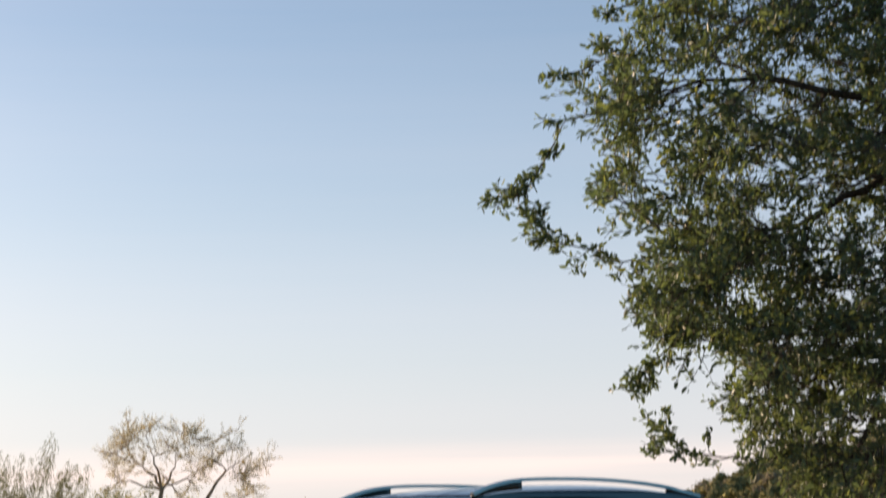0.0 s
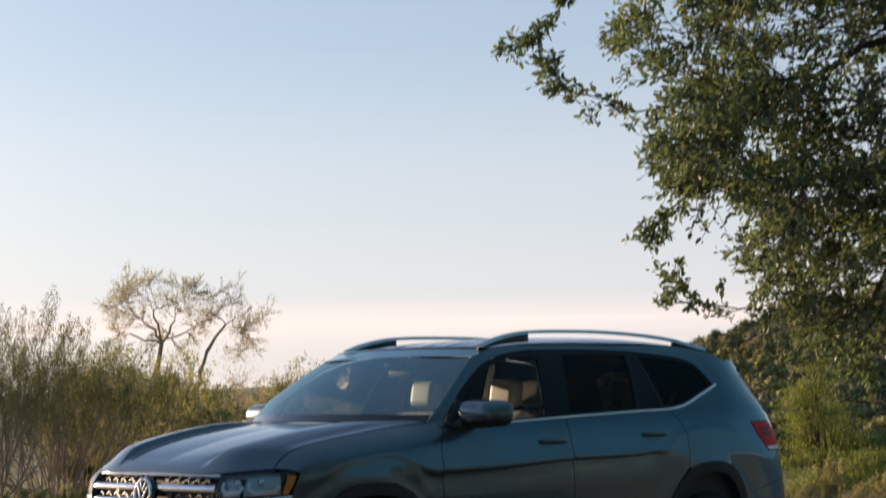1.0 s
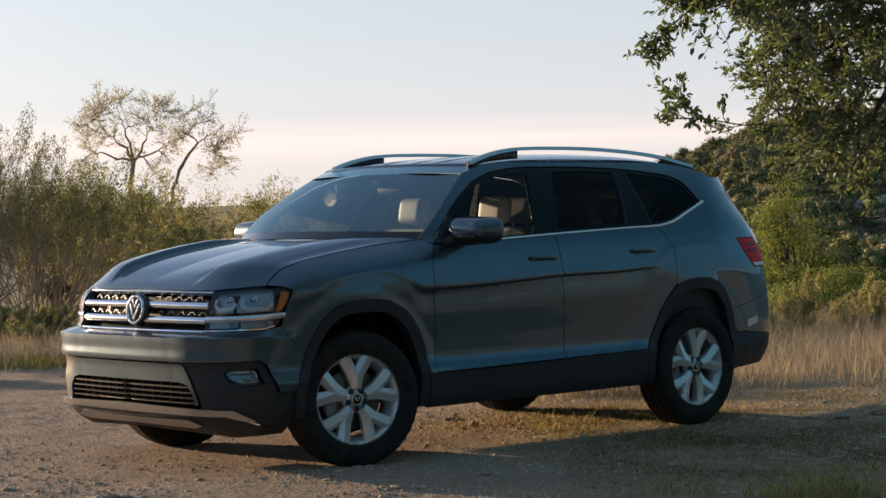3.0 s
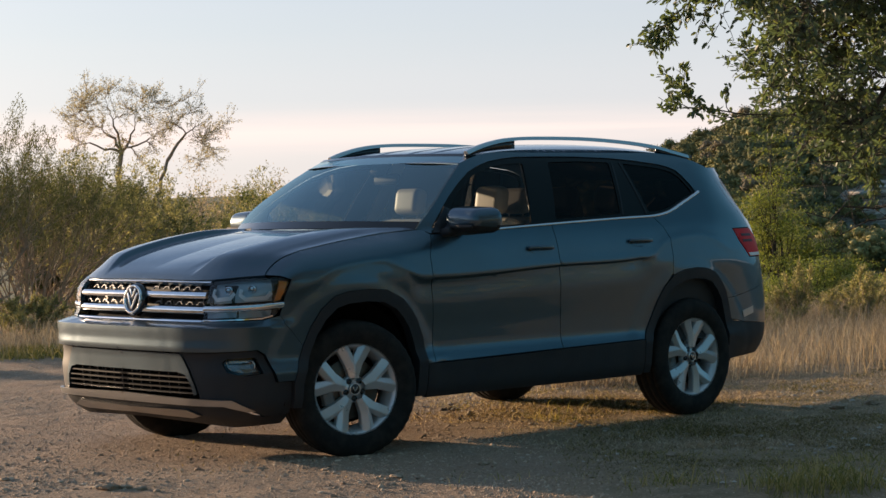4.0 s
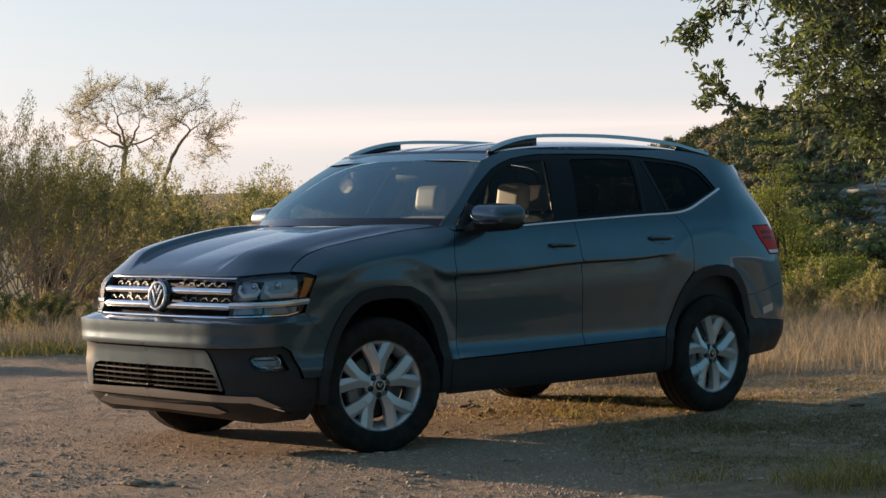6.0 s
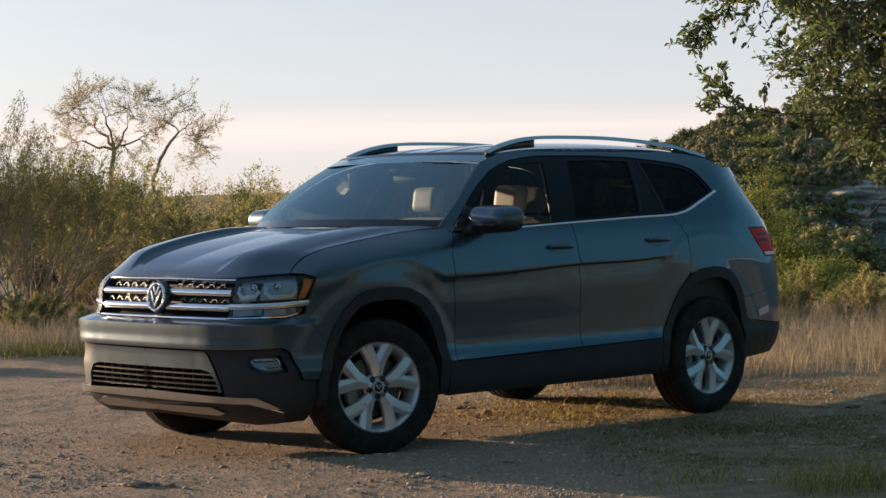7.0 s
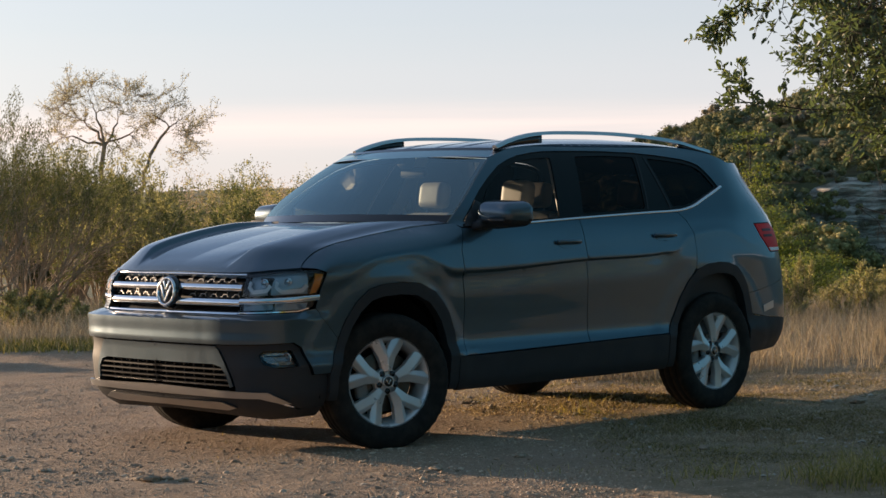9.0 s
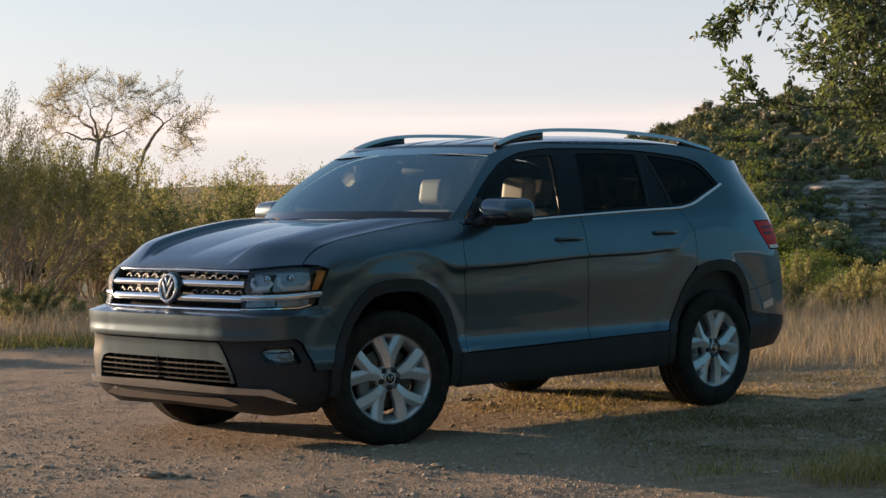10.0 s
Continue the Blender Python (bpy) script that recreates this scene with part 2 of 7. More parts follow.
a = Mat("limestone", rough=0.9)
strata = a.noise(0.5, 8, 0.7, (0.2, 0.2, 2.6))
blotch = a.noise(0.16, 6, 0.65, (1, 1, 0.45))
c = a.ramp(strata, [(0.40, (0.20, 0.165, 0.13)), (0.5, (0.46, 0.40, 0.33)), (0.62, (0.72, 0.65, 0.56))])
c = a.mix(a.ramp(blotch, [(0.50, 0.0), (0.64, 0.7)]), c, (0.15, 0.135, 0.10))
a.color(c).bump(strata, 0.9, 0.8)
CLIFF = a.m
a = Mat("pebble", rough=0.9)
stain = a.ramp(a.noise(35, 5), [(0.35, (0.6, 0.52, 0.44)), (0.65, (1.0, 1.0, 1.0))])
a.color(a.mix(1.0, a.ramp(a.node("ShaderNodeObjectInfo").outputs["Random"], [(0, (0.36, 0.275, 0.195)), (1, (0.55, 0.45, 0.34))]), stain, "MULTIPLY")).bump(a.noise(40, 5), 0.9, 0.015)
PEBBLE = a.m
a = Mat("gravel", rough=0.92)
a.color(a.ramp(a.island(), [(0, (0.30, 0.21, 0.145)), (0.6, (0.46, 0.335, 0.235)), (1, (0.64, 0.51, 0.385))])).bump(a.noise(60, 4), 0.4, 0.005)
GRAVEL = a.m
a = Mat("limestone_chip", rough=0.9)
a.color(a.ramp(a.island(), [(0, (0.36, 0.31, 0.25)), (1, (0.66, 0.60, 0.52))])).bump(a.noise(60, 4), 0.4, 0.005)
CHIP = a.m

# car
a = Mat("metallic_paint", base=(0.058, 0.085, 0.10), rough=0.33, metal=0.9, Coat_Weight=1.0, Coat_Roughness=0.03, Coat_IOR=1.5)
flake = a.noise(900, 2, 0.5)
a.color(a.ramp(flake, [(0.35, (0.061, 0.099, 0.131)), (0.65, (0.090, 0.140, 0.181))]))
a.rough(a.ramp(a.noise(2.5, 4), [(0.3, 0.33), (0.7, 0.42)]))
PAINT = a.m
a = Mat("black_trim", base=(0.028, 0.030, 0.034), rough=0.5, Specular_IOR_Level=0.35)
a.bump(a.noise(350, 3), 0.15, 0.001)
a.rough(a.ramp(a.noise(6, 5), [(0.3, 0.48), (0.7, 0.68)]))
TRIM = a.m
GLOSS_BLACK = Mat("gloss_black", base=(0.008, 0.008, 0.009), rough=0.12, Coat_Weight=0.5).m
SURROUND = Mat("surround_black", base=(0.009, 0.0095, 0.010), rough=0.3, Specular_IOR_Level=0.18).m
CHROME = Mat("chrome", base=(0.82, 0.83, 0.85), rough=0.07, metal=1.0).m
SATIN = Mat("satin_aluminium", base=(0.76, 0.755, 0.77), rough=0.34, metal=1.0).m
a = Mat("skid_silver", base=(0.50, 0.49, 0.48), rough=0.32, metal=0.9)
SKID = a.m
a = Mat("alloy_silver", base=(0.66, 0.66, 0.67), rough=0.3, metal=0.55, Coat_Weight=0.6, Coat_Roughness=0.08)
a.rough(a.ramp(a.noise(9, 4), [(0.3, 0.25), (0.7, 0.42)]))
ALLOY = a.m
a = Mat("tyre_rubber", base=(0.014, 0.0135, 0.013), rough=0.8, Specular_IOR_Level=0.2)
dust = a.noise(14, 6, 0.65)
a.color(a.ramp(dust, [(0.4, (0.017, 0.0165, 0.016)), (0.8, (0.042, 0.037, 0.031))]))
RUBBER = a.m
DISC = Mat("brake_disc", base=(0.13, 0.11, 0.09), rough=0.4, metal=0.9).m
CALIPER = Mat("brake_caliper", base=(0.24, 0.25, 0.25), rough=0.5, metal=0.5).m
UNDER = Mat("underbody", base=(0.014, 0.013, 0.012), rough=0.9, Specular_IOR_Level=0.1).m
LEATHER_M = Mat("cream_leather", base=(0.48, 0.44, 0.375), rough=0.5)
LEATHER_M.bump(LEATHER_M.noise(120, 3), 0.2, 0.002)
LEATHER = LEATHER_M.m
CABIN = Mat("dark_cabin", base=(0.03, 0.03, 0.031), rough=0.7).m
HEADLINER = Mat("headliner", base=(0.16, 0.15, 0.14), rough=0.9).m


def glass(name, tint, rough=0.0, keep=1.0, ior=1.5):
    """A thin pane: clear along the view, with a Fresnel gloss on top that keep tints or dims."""
    g = bpy.data.materials.new(name)
    g.use_nodes = True
    t = g.node_tree
    t.nodes.clear()
    tr, gl = t.nodes.new("ShaderNodeBsdfTransparent"), t.nodes.new("ShaderNodeBsdfGlossy")
    tr.inputs["Color"].default_value = (*tint, 1)
    gl.inputs["Roughness"].default_value = rough
    gl.inputs["Color"].default_value = (*keep, 1) if isinstance(keep, tuple) else (keep, keep, keep, 1)
    fr, mx, out = t.nodes.new("ShaderNodeFresnel"), t.nodes.new("ShaderNodeMixShader"), t.nodes.new("ShaderNodeOutputMaterial")
    fr.inputs["IOR"].default_value = ior
    t.links.new(fr.outputs[0], mx.inputs[0]), t.links.new(tr.outputs[0], mx.inputs[1]), t.links.new(gl.outputs[0], mx.inputs[2])
    t.links.new(mx.outputs[0], out.inputs["Surface"])
    return g


# bluish sky haze on the windscreen is put into an overstrong, tinted gloss
CLEAR = glass("windscreen_glass", (0.60, 0.70, 0.68), ior=3.0, keep=(0.72, 0.97, 1.0))
TINTED = glass("privacy_glass", (0.16, 0.16, 0.165), ior=1.33, keep=0.5)
SIDE_CLEAR = glass("side_glass", (0.7, 0.74, 0.74), ior=1.4, keep=0.7)
LENS = glass("lamp_lens", (0.9, 0.93, 0.96), ior=1.5)
FOG_LENS = glass("fog_lens", (0.85, 0.87, 0.9), ior=1.2, keep=0.5)
RED_LENS = Mat("red_lens", base=(0.8, 0.006, 0.008), rough=0.4, Specular_IOR_Level=0.12).m
AMBER = Mat("amber_lens", base=(0.95, 0.3, 0.02), rough=0.3, Coat_Weight=0.4).m
LAMP_WHITE = Mat("lamp_reflector", base=(0.9, 0.91, 0.92), rough=0.3).m

# ---- mesh helpers ----
def part(name, bm, material, parent=None, label="", smooth=True):
    """Links a bmesh, or (vertices, faces), as one mesh object."""
    me = bpy.data.meshes.new(name)
    if isinstance(bm, tuple):
        me.from_pydata([tuple(v) for v in bm[0]] if not isinstance(bm[0], np.ndarray) else bm[0].tolist(), [],
                       bm[1].tolist() if isinstance(bm[1], np.ndarray) else bm[1])
    else:
        bm.to_mesh(me)
        bm.free()
    if smooth:
        me.shade_smooth()
    me.materials.append(material)
    ob = new(name, me)
    if parent:
        ob.parent = parent
    if label:
        ob["label"] = label
    return ob


def thing(name, at=(0, 0, 0), turn=0.0, label="", category="", group="", kind=""):
    ob = new(name)
    ob.empty_display_size = 0.2
    ob.location, ob.rotation_euler = at, (0, 0, turn)
    return tagged(ob, label, category, group, kind)


def step(a, b, v):
    k = np.clip((v - a) / (b - a), 0, 1)
    return k * k * (3 - 2 * k)


def ripples(x, y, scale, seed, octaves=4):
    """Smooth sum of slanted waves, a cheap stand-in for fractal noise on arrays."""
    rng = np.random.default_rng(seed)
    out, gain = np.zeros_like(x, dtype=float), 1.0
    for o in range(octaves):
        for _ in range(4):
            ang, ph = rng.uniform(0, 2 * math.pi), rng.uniform(0, 2 * math.pi)
            f = scale * 2 ** o * rng.uniform(0.7, 1.4)
            out += gain * 0.25 * np.sin((x * math.cos(ang) + y * math.sin(ang)) * f + ph + np.sin((x * math.sin(ang) - y * math.cos(ang)) * f * 0.7 + ph))
        gain *= 0.5
    return out


# r runs across the view, d away from the camera
Q = math.sqrt(0.5)


def rd(x, y):
    return (x - y) * Q, (x + y) * Q


def xy(r, d):
    return (r + d) * Q, (d - r) * Q


def ridge(r):
    return 1.15 * np.interp(r / 1.15, [-120, -20, 10, 30, 49, 58, 70, 98, 150, 300], [-4, 0, 5, 10.5, 15.2, 18.6, 20.6, 24, 31, 40])


def height(x, y):
    """The lie of the land."""
    x, y = np.asarray(x, float), np.asarray(y, float)
    r, d = rd(x, y)
    near = np.exp(-((r / 30) ** 2 + (d / 30) ** 2))
    calm = 1 - 0.85 * np.exp(-((x / 3.2) ** 4 + (y / 1.6) ** 4))
    z = near * calm * (0.022 * ripples(x, y, 0.9, 1, 3) + 0.012 * ripples(x, y, 6, 2, 3) + 0.0055 * ripples(x, y, 24, 3, 2))
    right = step(-1, 5, r - 0.06 * d)
    z = z - right * np.interp(d, [11, 18, 40, 75, 200, 4000], [0, 1.2, 5.2, 10, 14, 14])
    z = z - (1 - right) * np.interp(d, [12, 20, 42, 60, 80, 200, 4000], [0, 0.25, 1.0, 6, 9, 14, 14])
    # the wooded hill beyond the valley
    top = ridge(r)
    open_slope = step(215, 545, d)
    scarp = np.where(d < 404.5, 0.10 * step(300, 404.5, d), 0.53 + 0.47 * step(404.5, 540, d))
    at_cliff = step(53, 69, r)
    rise = (open_slope * (1 - at_cliff) + scarp * at_cliff) * step(-60, 60, r) * (1 - 0.6 * step(600, 950, d))
    z = z + rise * (top + 14) + 0.8 * rise * ripples(x, y, 0.06, 5, 3)
    # far rolling land at the horizon
    far = step(600, 1300, d)
    z = z + far * (24 + 7 * ripples(x, y, 0.004, 9, 3))
    return z - 0.008


def track(x, y):
    """How far the bare gravel of the track covers the ground, 0 to 1."""
    r, d = rd(np.asarray(x, float), np.asarray(y, float))
    edge = 0.35 * ripples(x, y, 1.1, 21, 3)
    right = np.interp(d, [-14, -6, -3.6, -2.6, -1.2, 0, 2, 5], [4.5, 3.4, 1.0, 0.9, 0.7, 0.35, -0.6, -1.6])
    a = 1 - step(-0.45, 0.45, r - right + edge)
    b = 1 - step(-0.35, 0.35, d - 6.35 + 0.5 * edge)
    return a * b


def spread(edge, fine, near, grow, reach):
    """Even steps inside +-edge, growing ones outside."""
    v = list(np.arange(-edge, edge + fine / 2, fine))
    s, p = fine, edge
    while p < reach:
        s *= grow
        p += s
        v.append(p), v.insert(0, -p)
    return np.array(v)


def make_ground():
    rs, ds = spread(6.0, 0.045, 0, 1.09, 2600), spread(7.0, 0.045, 0, 1.085, 2800)
    rs = np.unique(np.concatenate([rs, np.arange(-40, 250, 7.0)]))
    ds = np.unique(np.concatenate([ds, np.arange(290, 396, 7.0), np.arange(396, 408, 1.2), np.arange(405, 560, 7.0), np.arange(220, 290, 7.0)]))
    gr, gd = np.meshgrid(rs, ds)
    x, y = xy(gr.ravel(), gd.ravel())
    z = height(x, y)
    n, m = len(rs), len(ds)
    idx = np.arange(n * m).reshape(m, n)
    faces = np.stack([idx[:-1, :-1], idx[:-1, 1:], idx[1:, 1:], idx[1:, :-1]], -1).reshape(-1, 4)
    ob = part("ground", (np.stack([x, y, z], 1), faces), GROUND)
    r, d = rd(x, y)
    t = track(x, y)
    w = np.maximum(step(60, 160, np.hypot(r, d)), 0)
    layer = ob.data.color_attributes.new("cover", "FLOAT_COLOR", "POINT")
    layer.data.foreach_set("color", np.stack([t, w, 0 * t, 0 * t + 1], 1).ravel())
    return tagged(ob, "pale gravel track running into dry grassy ground", "ground", kind="structure")


make_ground()


def make_cliff():
    us, vs = np.linspace(61, 240, 359), np.linspace(0, 1, 92)
    gu, gv = np.meshgrid(us, vs)
    u, v = gu.ravel(), gv.ravel()
    lo, hi = -15.0, 4.9 + 1.8 * ripples(u, u * 0, 0.13, 31, 4) - 9 * (1 - step(61, 71, u))
    z = lo + (hi - lo) * v
    ledge = 1.6 * np.floor(z / 1.9 + 0.45 * ripples(u, z, 0.12, 33, 3)) * 0.45
    d = 396 + ledge + 2.4 * ripples(u, z * 2, 0.16, 34, 4) + 3 * step(0.93, 1.0, v) + 0.9 * ripples(u, z * 1.6, 0.9, 35, 3)
    x, y = xy(u, d)
    n, m = len(us), len(vs)
    idx = np.arange(n * m).reshape(m, n)
    faces = np.stack([idx[:-1, :-1], idx[:-1, 1:], idx[1:, 1:], idx[1:, :-1]], -1).reshape(-1, 4)
    tagged(part("cliff", (np.stack([x, y, z], 1), faces), CLIFF, smooth=False), "weathered limestone cliff across the wooded valley", "cliff", kind="structure")


make_cliff()

# ---- the car's outer shape ----
# The car heads along -x with its left side at -y. s runs along the left half of its outline seen from above,
# from the middle of the nose (negative) to the middle of the tail; on the straight flank s is x.
PLAN = [(-2.445, 0), (-2.4438, -0.14), (-2.4396, -0.29), (-2.43, -0.44), (-2.40, -0.61), (-2.335, -0.765), (-2.21, -0.872), (-2.02, -0.935), (-1.75, -0.966), (-1.4, -0.98), (-0.9, -0.985),
        (0.0, -0.985), (0.9, -0.985), (1.5, -0.982), (1.9, -0.968), (2.2, -0.937), (2.40, -0.87), (2.53, -0.75), (2.595, -0.5), (2.615, -0.25), (2.62, 0)]


def smooth_line(points, n=400):
    """Catmull-Rom through the points, evenly sampled by length; returns length and places."""
    q = np.array(points, float)
    p = np.array([2 * q[0] - q[1], *q, 2 * q[-1] - q[-2]])
    out = []
    for i in range(1, len(p) - 2):
        t = np.linspace(0, 1, 24, endpoint=False)[:, None]
        a, b, c, d = p[i - 1], p[i], p[i + 1], p[i + 2]
        out.append(0.5 * (2 * b + (c - a) * t + (2 * a - 5 * b + 4 * c - d) * t ** 2 + (3 * b - a - 3 * c + d) * t ** 3))
    out = np.concatenate([*out, p[-1:]])
    L = np.concatenate([[0], np.cumsum(np.linalg.norm(np.diff(out, axis=0), axis=1))])
    u = np.linspace(0, L[-1], n)
    return u, np.stack([np.interp(u, L, out[:, k]) for k in range(out.shape[1])], 1)


PLAN_U, PLAN_XY = smooth_line(PLAN, 900)
PLAN_U = PLAN_U - np.interp(0.0, PLAN_XY[:, 0], PLAN_U)
tangent = np.gradient(PLAN_XY, axis=0)
tangent /= np.linalg.norm(tangent, axis=1, keepdims=True)
PLAN_IN = np.stack([-tangent[:, 1], tangent[:, 0]], 1)      # points into the car
for _ in range(2):
    ends = np.concatenate([PLAN_IN[1:13][::-1] * (1, -1), PLAN_IN, PLAN_IN[-13:-1][::-1] * (1, -1)])
    PLAN_IN = np.stack([np.convolve(ends[:, k], np.ones(25) / 25, "valid") for k in range(2)], 1)
PLAN_IN /= np.linalg.norm(PLAN_IN, axis=1, keepdims=True)
NOSE, TAIL = PLAN_U[0], PLAN_U[-1]
AXLE_F, AXLE_R, HUB_Z = -1.49, 1.49, 0.378


def curve(v, knots):
    """Smooth interpolation through (at, value) knots."""
    k = np.array(knots, float)
    v = np.asarray(v, float)
    x, y = k[:, 0], k[:, 1]
    m = np.gradient(y, x)
    for i in range(len(x) - 1):
        if y[i] == y[i + 1]:
            m[i] = m[i + 1] = 0
    i = np.clip(np.searchsorted(x, v) - 1, 0, len(x) - 2)
    h = x[i + 1] - x[i]
    t = np.clip((v - x[i]) / h, 0, 1)
    return (2 * t ** 3 - 3 * t ** 2 + 1) * y[i] + (t ** 3 - 2 * t ** 2 + t) * h * m[i] + (-2 * t ** 3 + 3 * t ** 2) * y[i + 1] + (t ** 3 - t ** 2) * h * m[i + 1]


def crease(s):
    """Height of the line along the flank, which lifts over both wheels."""
    return curve(s, [(-3.2, 0.95), (-2.3, 0.96), (-1.8, 0.995), (-1.64, 1.078), (-1.45, 1.11), (-1.26, 1.112), (-1.13, 1.066), (-1.0, 1.0), (-0.85, 0.998), (0.2, 1.04), (0.95, 1.06), (1.1, 1.075), (1.22, 1.145), (1.38, 1.176), (1.66, 1.186), (1.8, 1.148), (1.92, 1.096), (2.1, 1.09), (2.6, 1.09), (3.3, 1.09)])


def fender_top(s):
    """Height of the seam between wing and bonnet."""
    return curve(s, [(-3.3, 1.02), (-2.6, 1.025), (-2.3, 1.04), (-2.1, 1.075), (-1.95, 1.145), (-1.65, 1.20), (-1.25, 1.248), (-0.85, 1.283), (-0.6, 1.3)])


def inset(s, z):
    """How far the skin lies inside the outline seen from above."""
    s, z = np.asarray(s, float), np.asarray(z, float)
    side = curve(z, [(0.20, 0.16), (0.26, 0.075), (0.32, 0.035), (0.40, 0.022), (0.48, 0.016), (0.505, 0.012), (0.56, 0.032), (0.66, 0.034), (0.80, 0.024), (0.93, 0.012), (1.0, 0.006), (1.1, 0.016), (1.2, 0.034), (1.27, 0.052), (1.30, 0.062), (1.40, 0.103), (1.52, 0.163), (1.64, 0.232), (1.72, 0.288), (1.77, 0.34), (1.80, 0.42)])
    # ledge under the flank line, deep along the doors and faint elsewhere
    zc = crease(s)
    deep = step(-1.12, -0.95, s) * (1 - step(0.9, 1.15, s))
    dz = zc - z
    ledge = np.clip((dz - 0.001) / 0.015, 0, 1) * (1 - step(0.016, 0.16, dz))
    over = np.exp(-((z - zc - 0.004) / 0.03) ** 2)
    faint = step(-2.2, -1.9, s) * (1 - step(1.9, 2.2, s))
    side = side + deep * 0.015 * ledge - faint * 0.0035 * over
    front = curve(z, [(0.20, 0.22), (0.27, 0.10), (0.33, 0.055), (0.42, 0.03), (0.55, 0.02), (0.62, 0.012), (0.645, 0.003), (0.665, 0.002), (0.685, 0.006), (0.72, 0.004), (0.77, 0.002), (0.80, 0.010), (0.83, 0.03), (0.93, 0.055), (1.0, 0.08), (1.04, 0.11), (1.08, 0.17), (1.16, 0.30)])
    rear = curve(z, [(0.2, 0.3), (0.3, 0.12), (0.42, 0.03), (0.6, 0.0), (0.75, 0.006), (0.82, 0.012), (1.0, 0.035), (1.2, 0.08), (1.3, 0.125), (1.45, 0.22), (1.6, 0.31), (1.72, 0.39), (1.8, 0.5)])
    wf, wr = 1 - step(-2.75, -2.05, s), step(1.75, 2.45, s)
    o = side * (1 - wf - wr) + front * wf + rear * wr
    # wings roll over into the bonnet
    top = fender_top(s)
    k = np.clip((z - (top - 0.14)) / 0.14, 0, 1.0)
    o = o + (1 - step(-1.1, -0.75, s)) * (1 - wf) * 0.11 * k ** 2.6
    # flared wheel arches
    for ax in (AXLE_F, AXLE_R):
        a = np.hypot((s - ax) / 0.60, (z - 0.36) / 0.61)
        o = o - 0.010 * (1 - step(0.98, 1.12, a)) * step(0.2, 0.5, z)
    return o


def skin(s, z, lift=0.0):
    """The place on the car's skin at (s, z); lift moves it outwards."""
    s, z = np.asarray(s, float), np.asarray(z, float)
    o = inset(s, z) - lift
    x, y = np.interp(s, PLAN_U, PLAN_XY[:, 0]), np.interp(s, PLAN_U, PLAN_XY[:, 1])
    # grille and lamps stand back behind a square-cornered bumper
    above = step(0.772, 0.80, z)
    back = 0.024 * (1 - step(-2.05, -1.8, s)) + 0.036 * (1 - step(-2.85, -2.05, s))
    pinch = 0.026 * step(NOSE + 0.05, -2.55, s) * (1 - step(-2.45, -1.85, s))
    corner = 0.038 * step(NOSE + 0.02, -2.5, s) * (1 - step(-2.32, -1.93, s))
    x = x + above * back - (1 - above) * np.maximum(corner, 0.026 * (1 - step(-2.5, -2.2, s)))
    y = y + above * pinch - (1 - above) * corner
    nx, ny = np.interp(s, PLAN_U, PLAN_IN[:, 0]), np.interp(s, PLAN_U, PLAN_IN[:, 1])
    return np.stack([x + nx * o, np.minimum(y + ny * o, 0.0), z + 0 * s], -1)


# ---- building the car from its shape ----
from mathutils.geometry import delaunay_2d_cdt


def inside(px, py, poly):
    q = np.asarray(poly)
    hit = np.zeros(len(px), bool)
    for (x0, y0), (x1, y1) in zip(q, np.roll(q, -1, axis=0)):
        if y0 != y1:
            hit ^= ((y0 > py) != (y1 > py)) & (px < (x1 - x0) * (py - y0) / (y1 - y0) + x0)
    return hit


def dense(poly, cell, closed=True):
    q = np.asarray(poly, float)
    out = []
    ends = np.roll(q, -1, axis=0) if closed else q[1:]
    for a, b in zip(q, ends):
        n = max(1, int(math.ceil(np.linalg.norm(b - a) / cell)))
        out += [a + (b - a) * i / n for i in range(n)]
    if not closed:
        out.append(q[-1])
    return np.array(out)


def shrink(poly, gap):
    """Moves a closed outline inwards by gap."""
    q = np.asarray(poly, float)
    area = np.sum(q[:, 0] * np.roll(q[:, 1], -1) - np.roll(q[:, 0], -1) * q[:, 1])
    e0, e1 = q - np.roll(q, 1, axis=0), np.roll(q, -1, axis=0) - q
    n = []
    for e in (e0, e1):
        e = e / (np.linalg.norm(e, axis=1, keepdims=True) + 1e-9)
        n.append(np.stack([-e[:, 1], e[:, 0]], 1) * (1 if area > 0 else -1))
    m = n[0] + n[1]
    m /= np.maximum((m * n[0]).sum(1, keepdims=True), 0.35)
    return q + m * gap


def round_corners(poly, radius):
    """Replaces each corner by a short arc-like curve."""
    q = np.asarray(poly, float)
    out = []
    for a, b, c in zip(np.roll(q, 1, axis=0), q, np.roll(q, -1, axis=0)):
        la, lc = np.linalg.norm(a - b), np.linalg.norm(c - b)
        r = min(radius, la * 0.45, lc * 0.45)
        p0, p1 = b + (a - b) / (la + 1e-9) * r, b + (c - b) / (lc + 1e-9) * r
        for t in (0, 0.33, 0.67, 1):
            out.append((1 - t) ** 2 * p0 + 2 * t * (1 - t) * b + t * t * p1)
    return np.array(out)


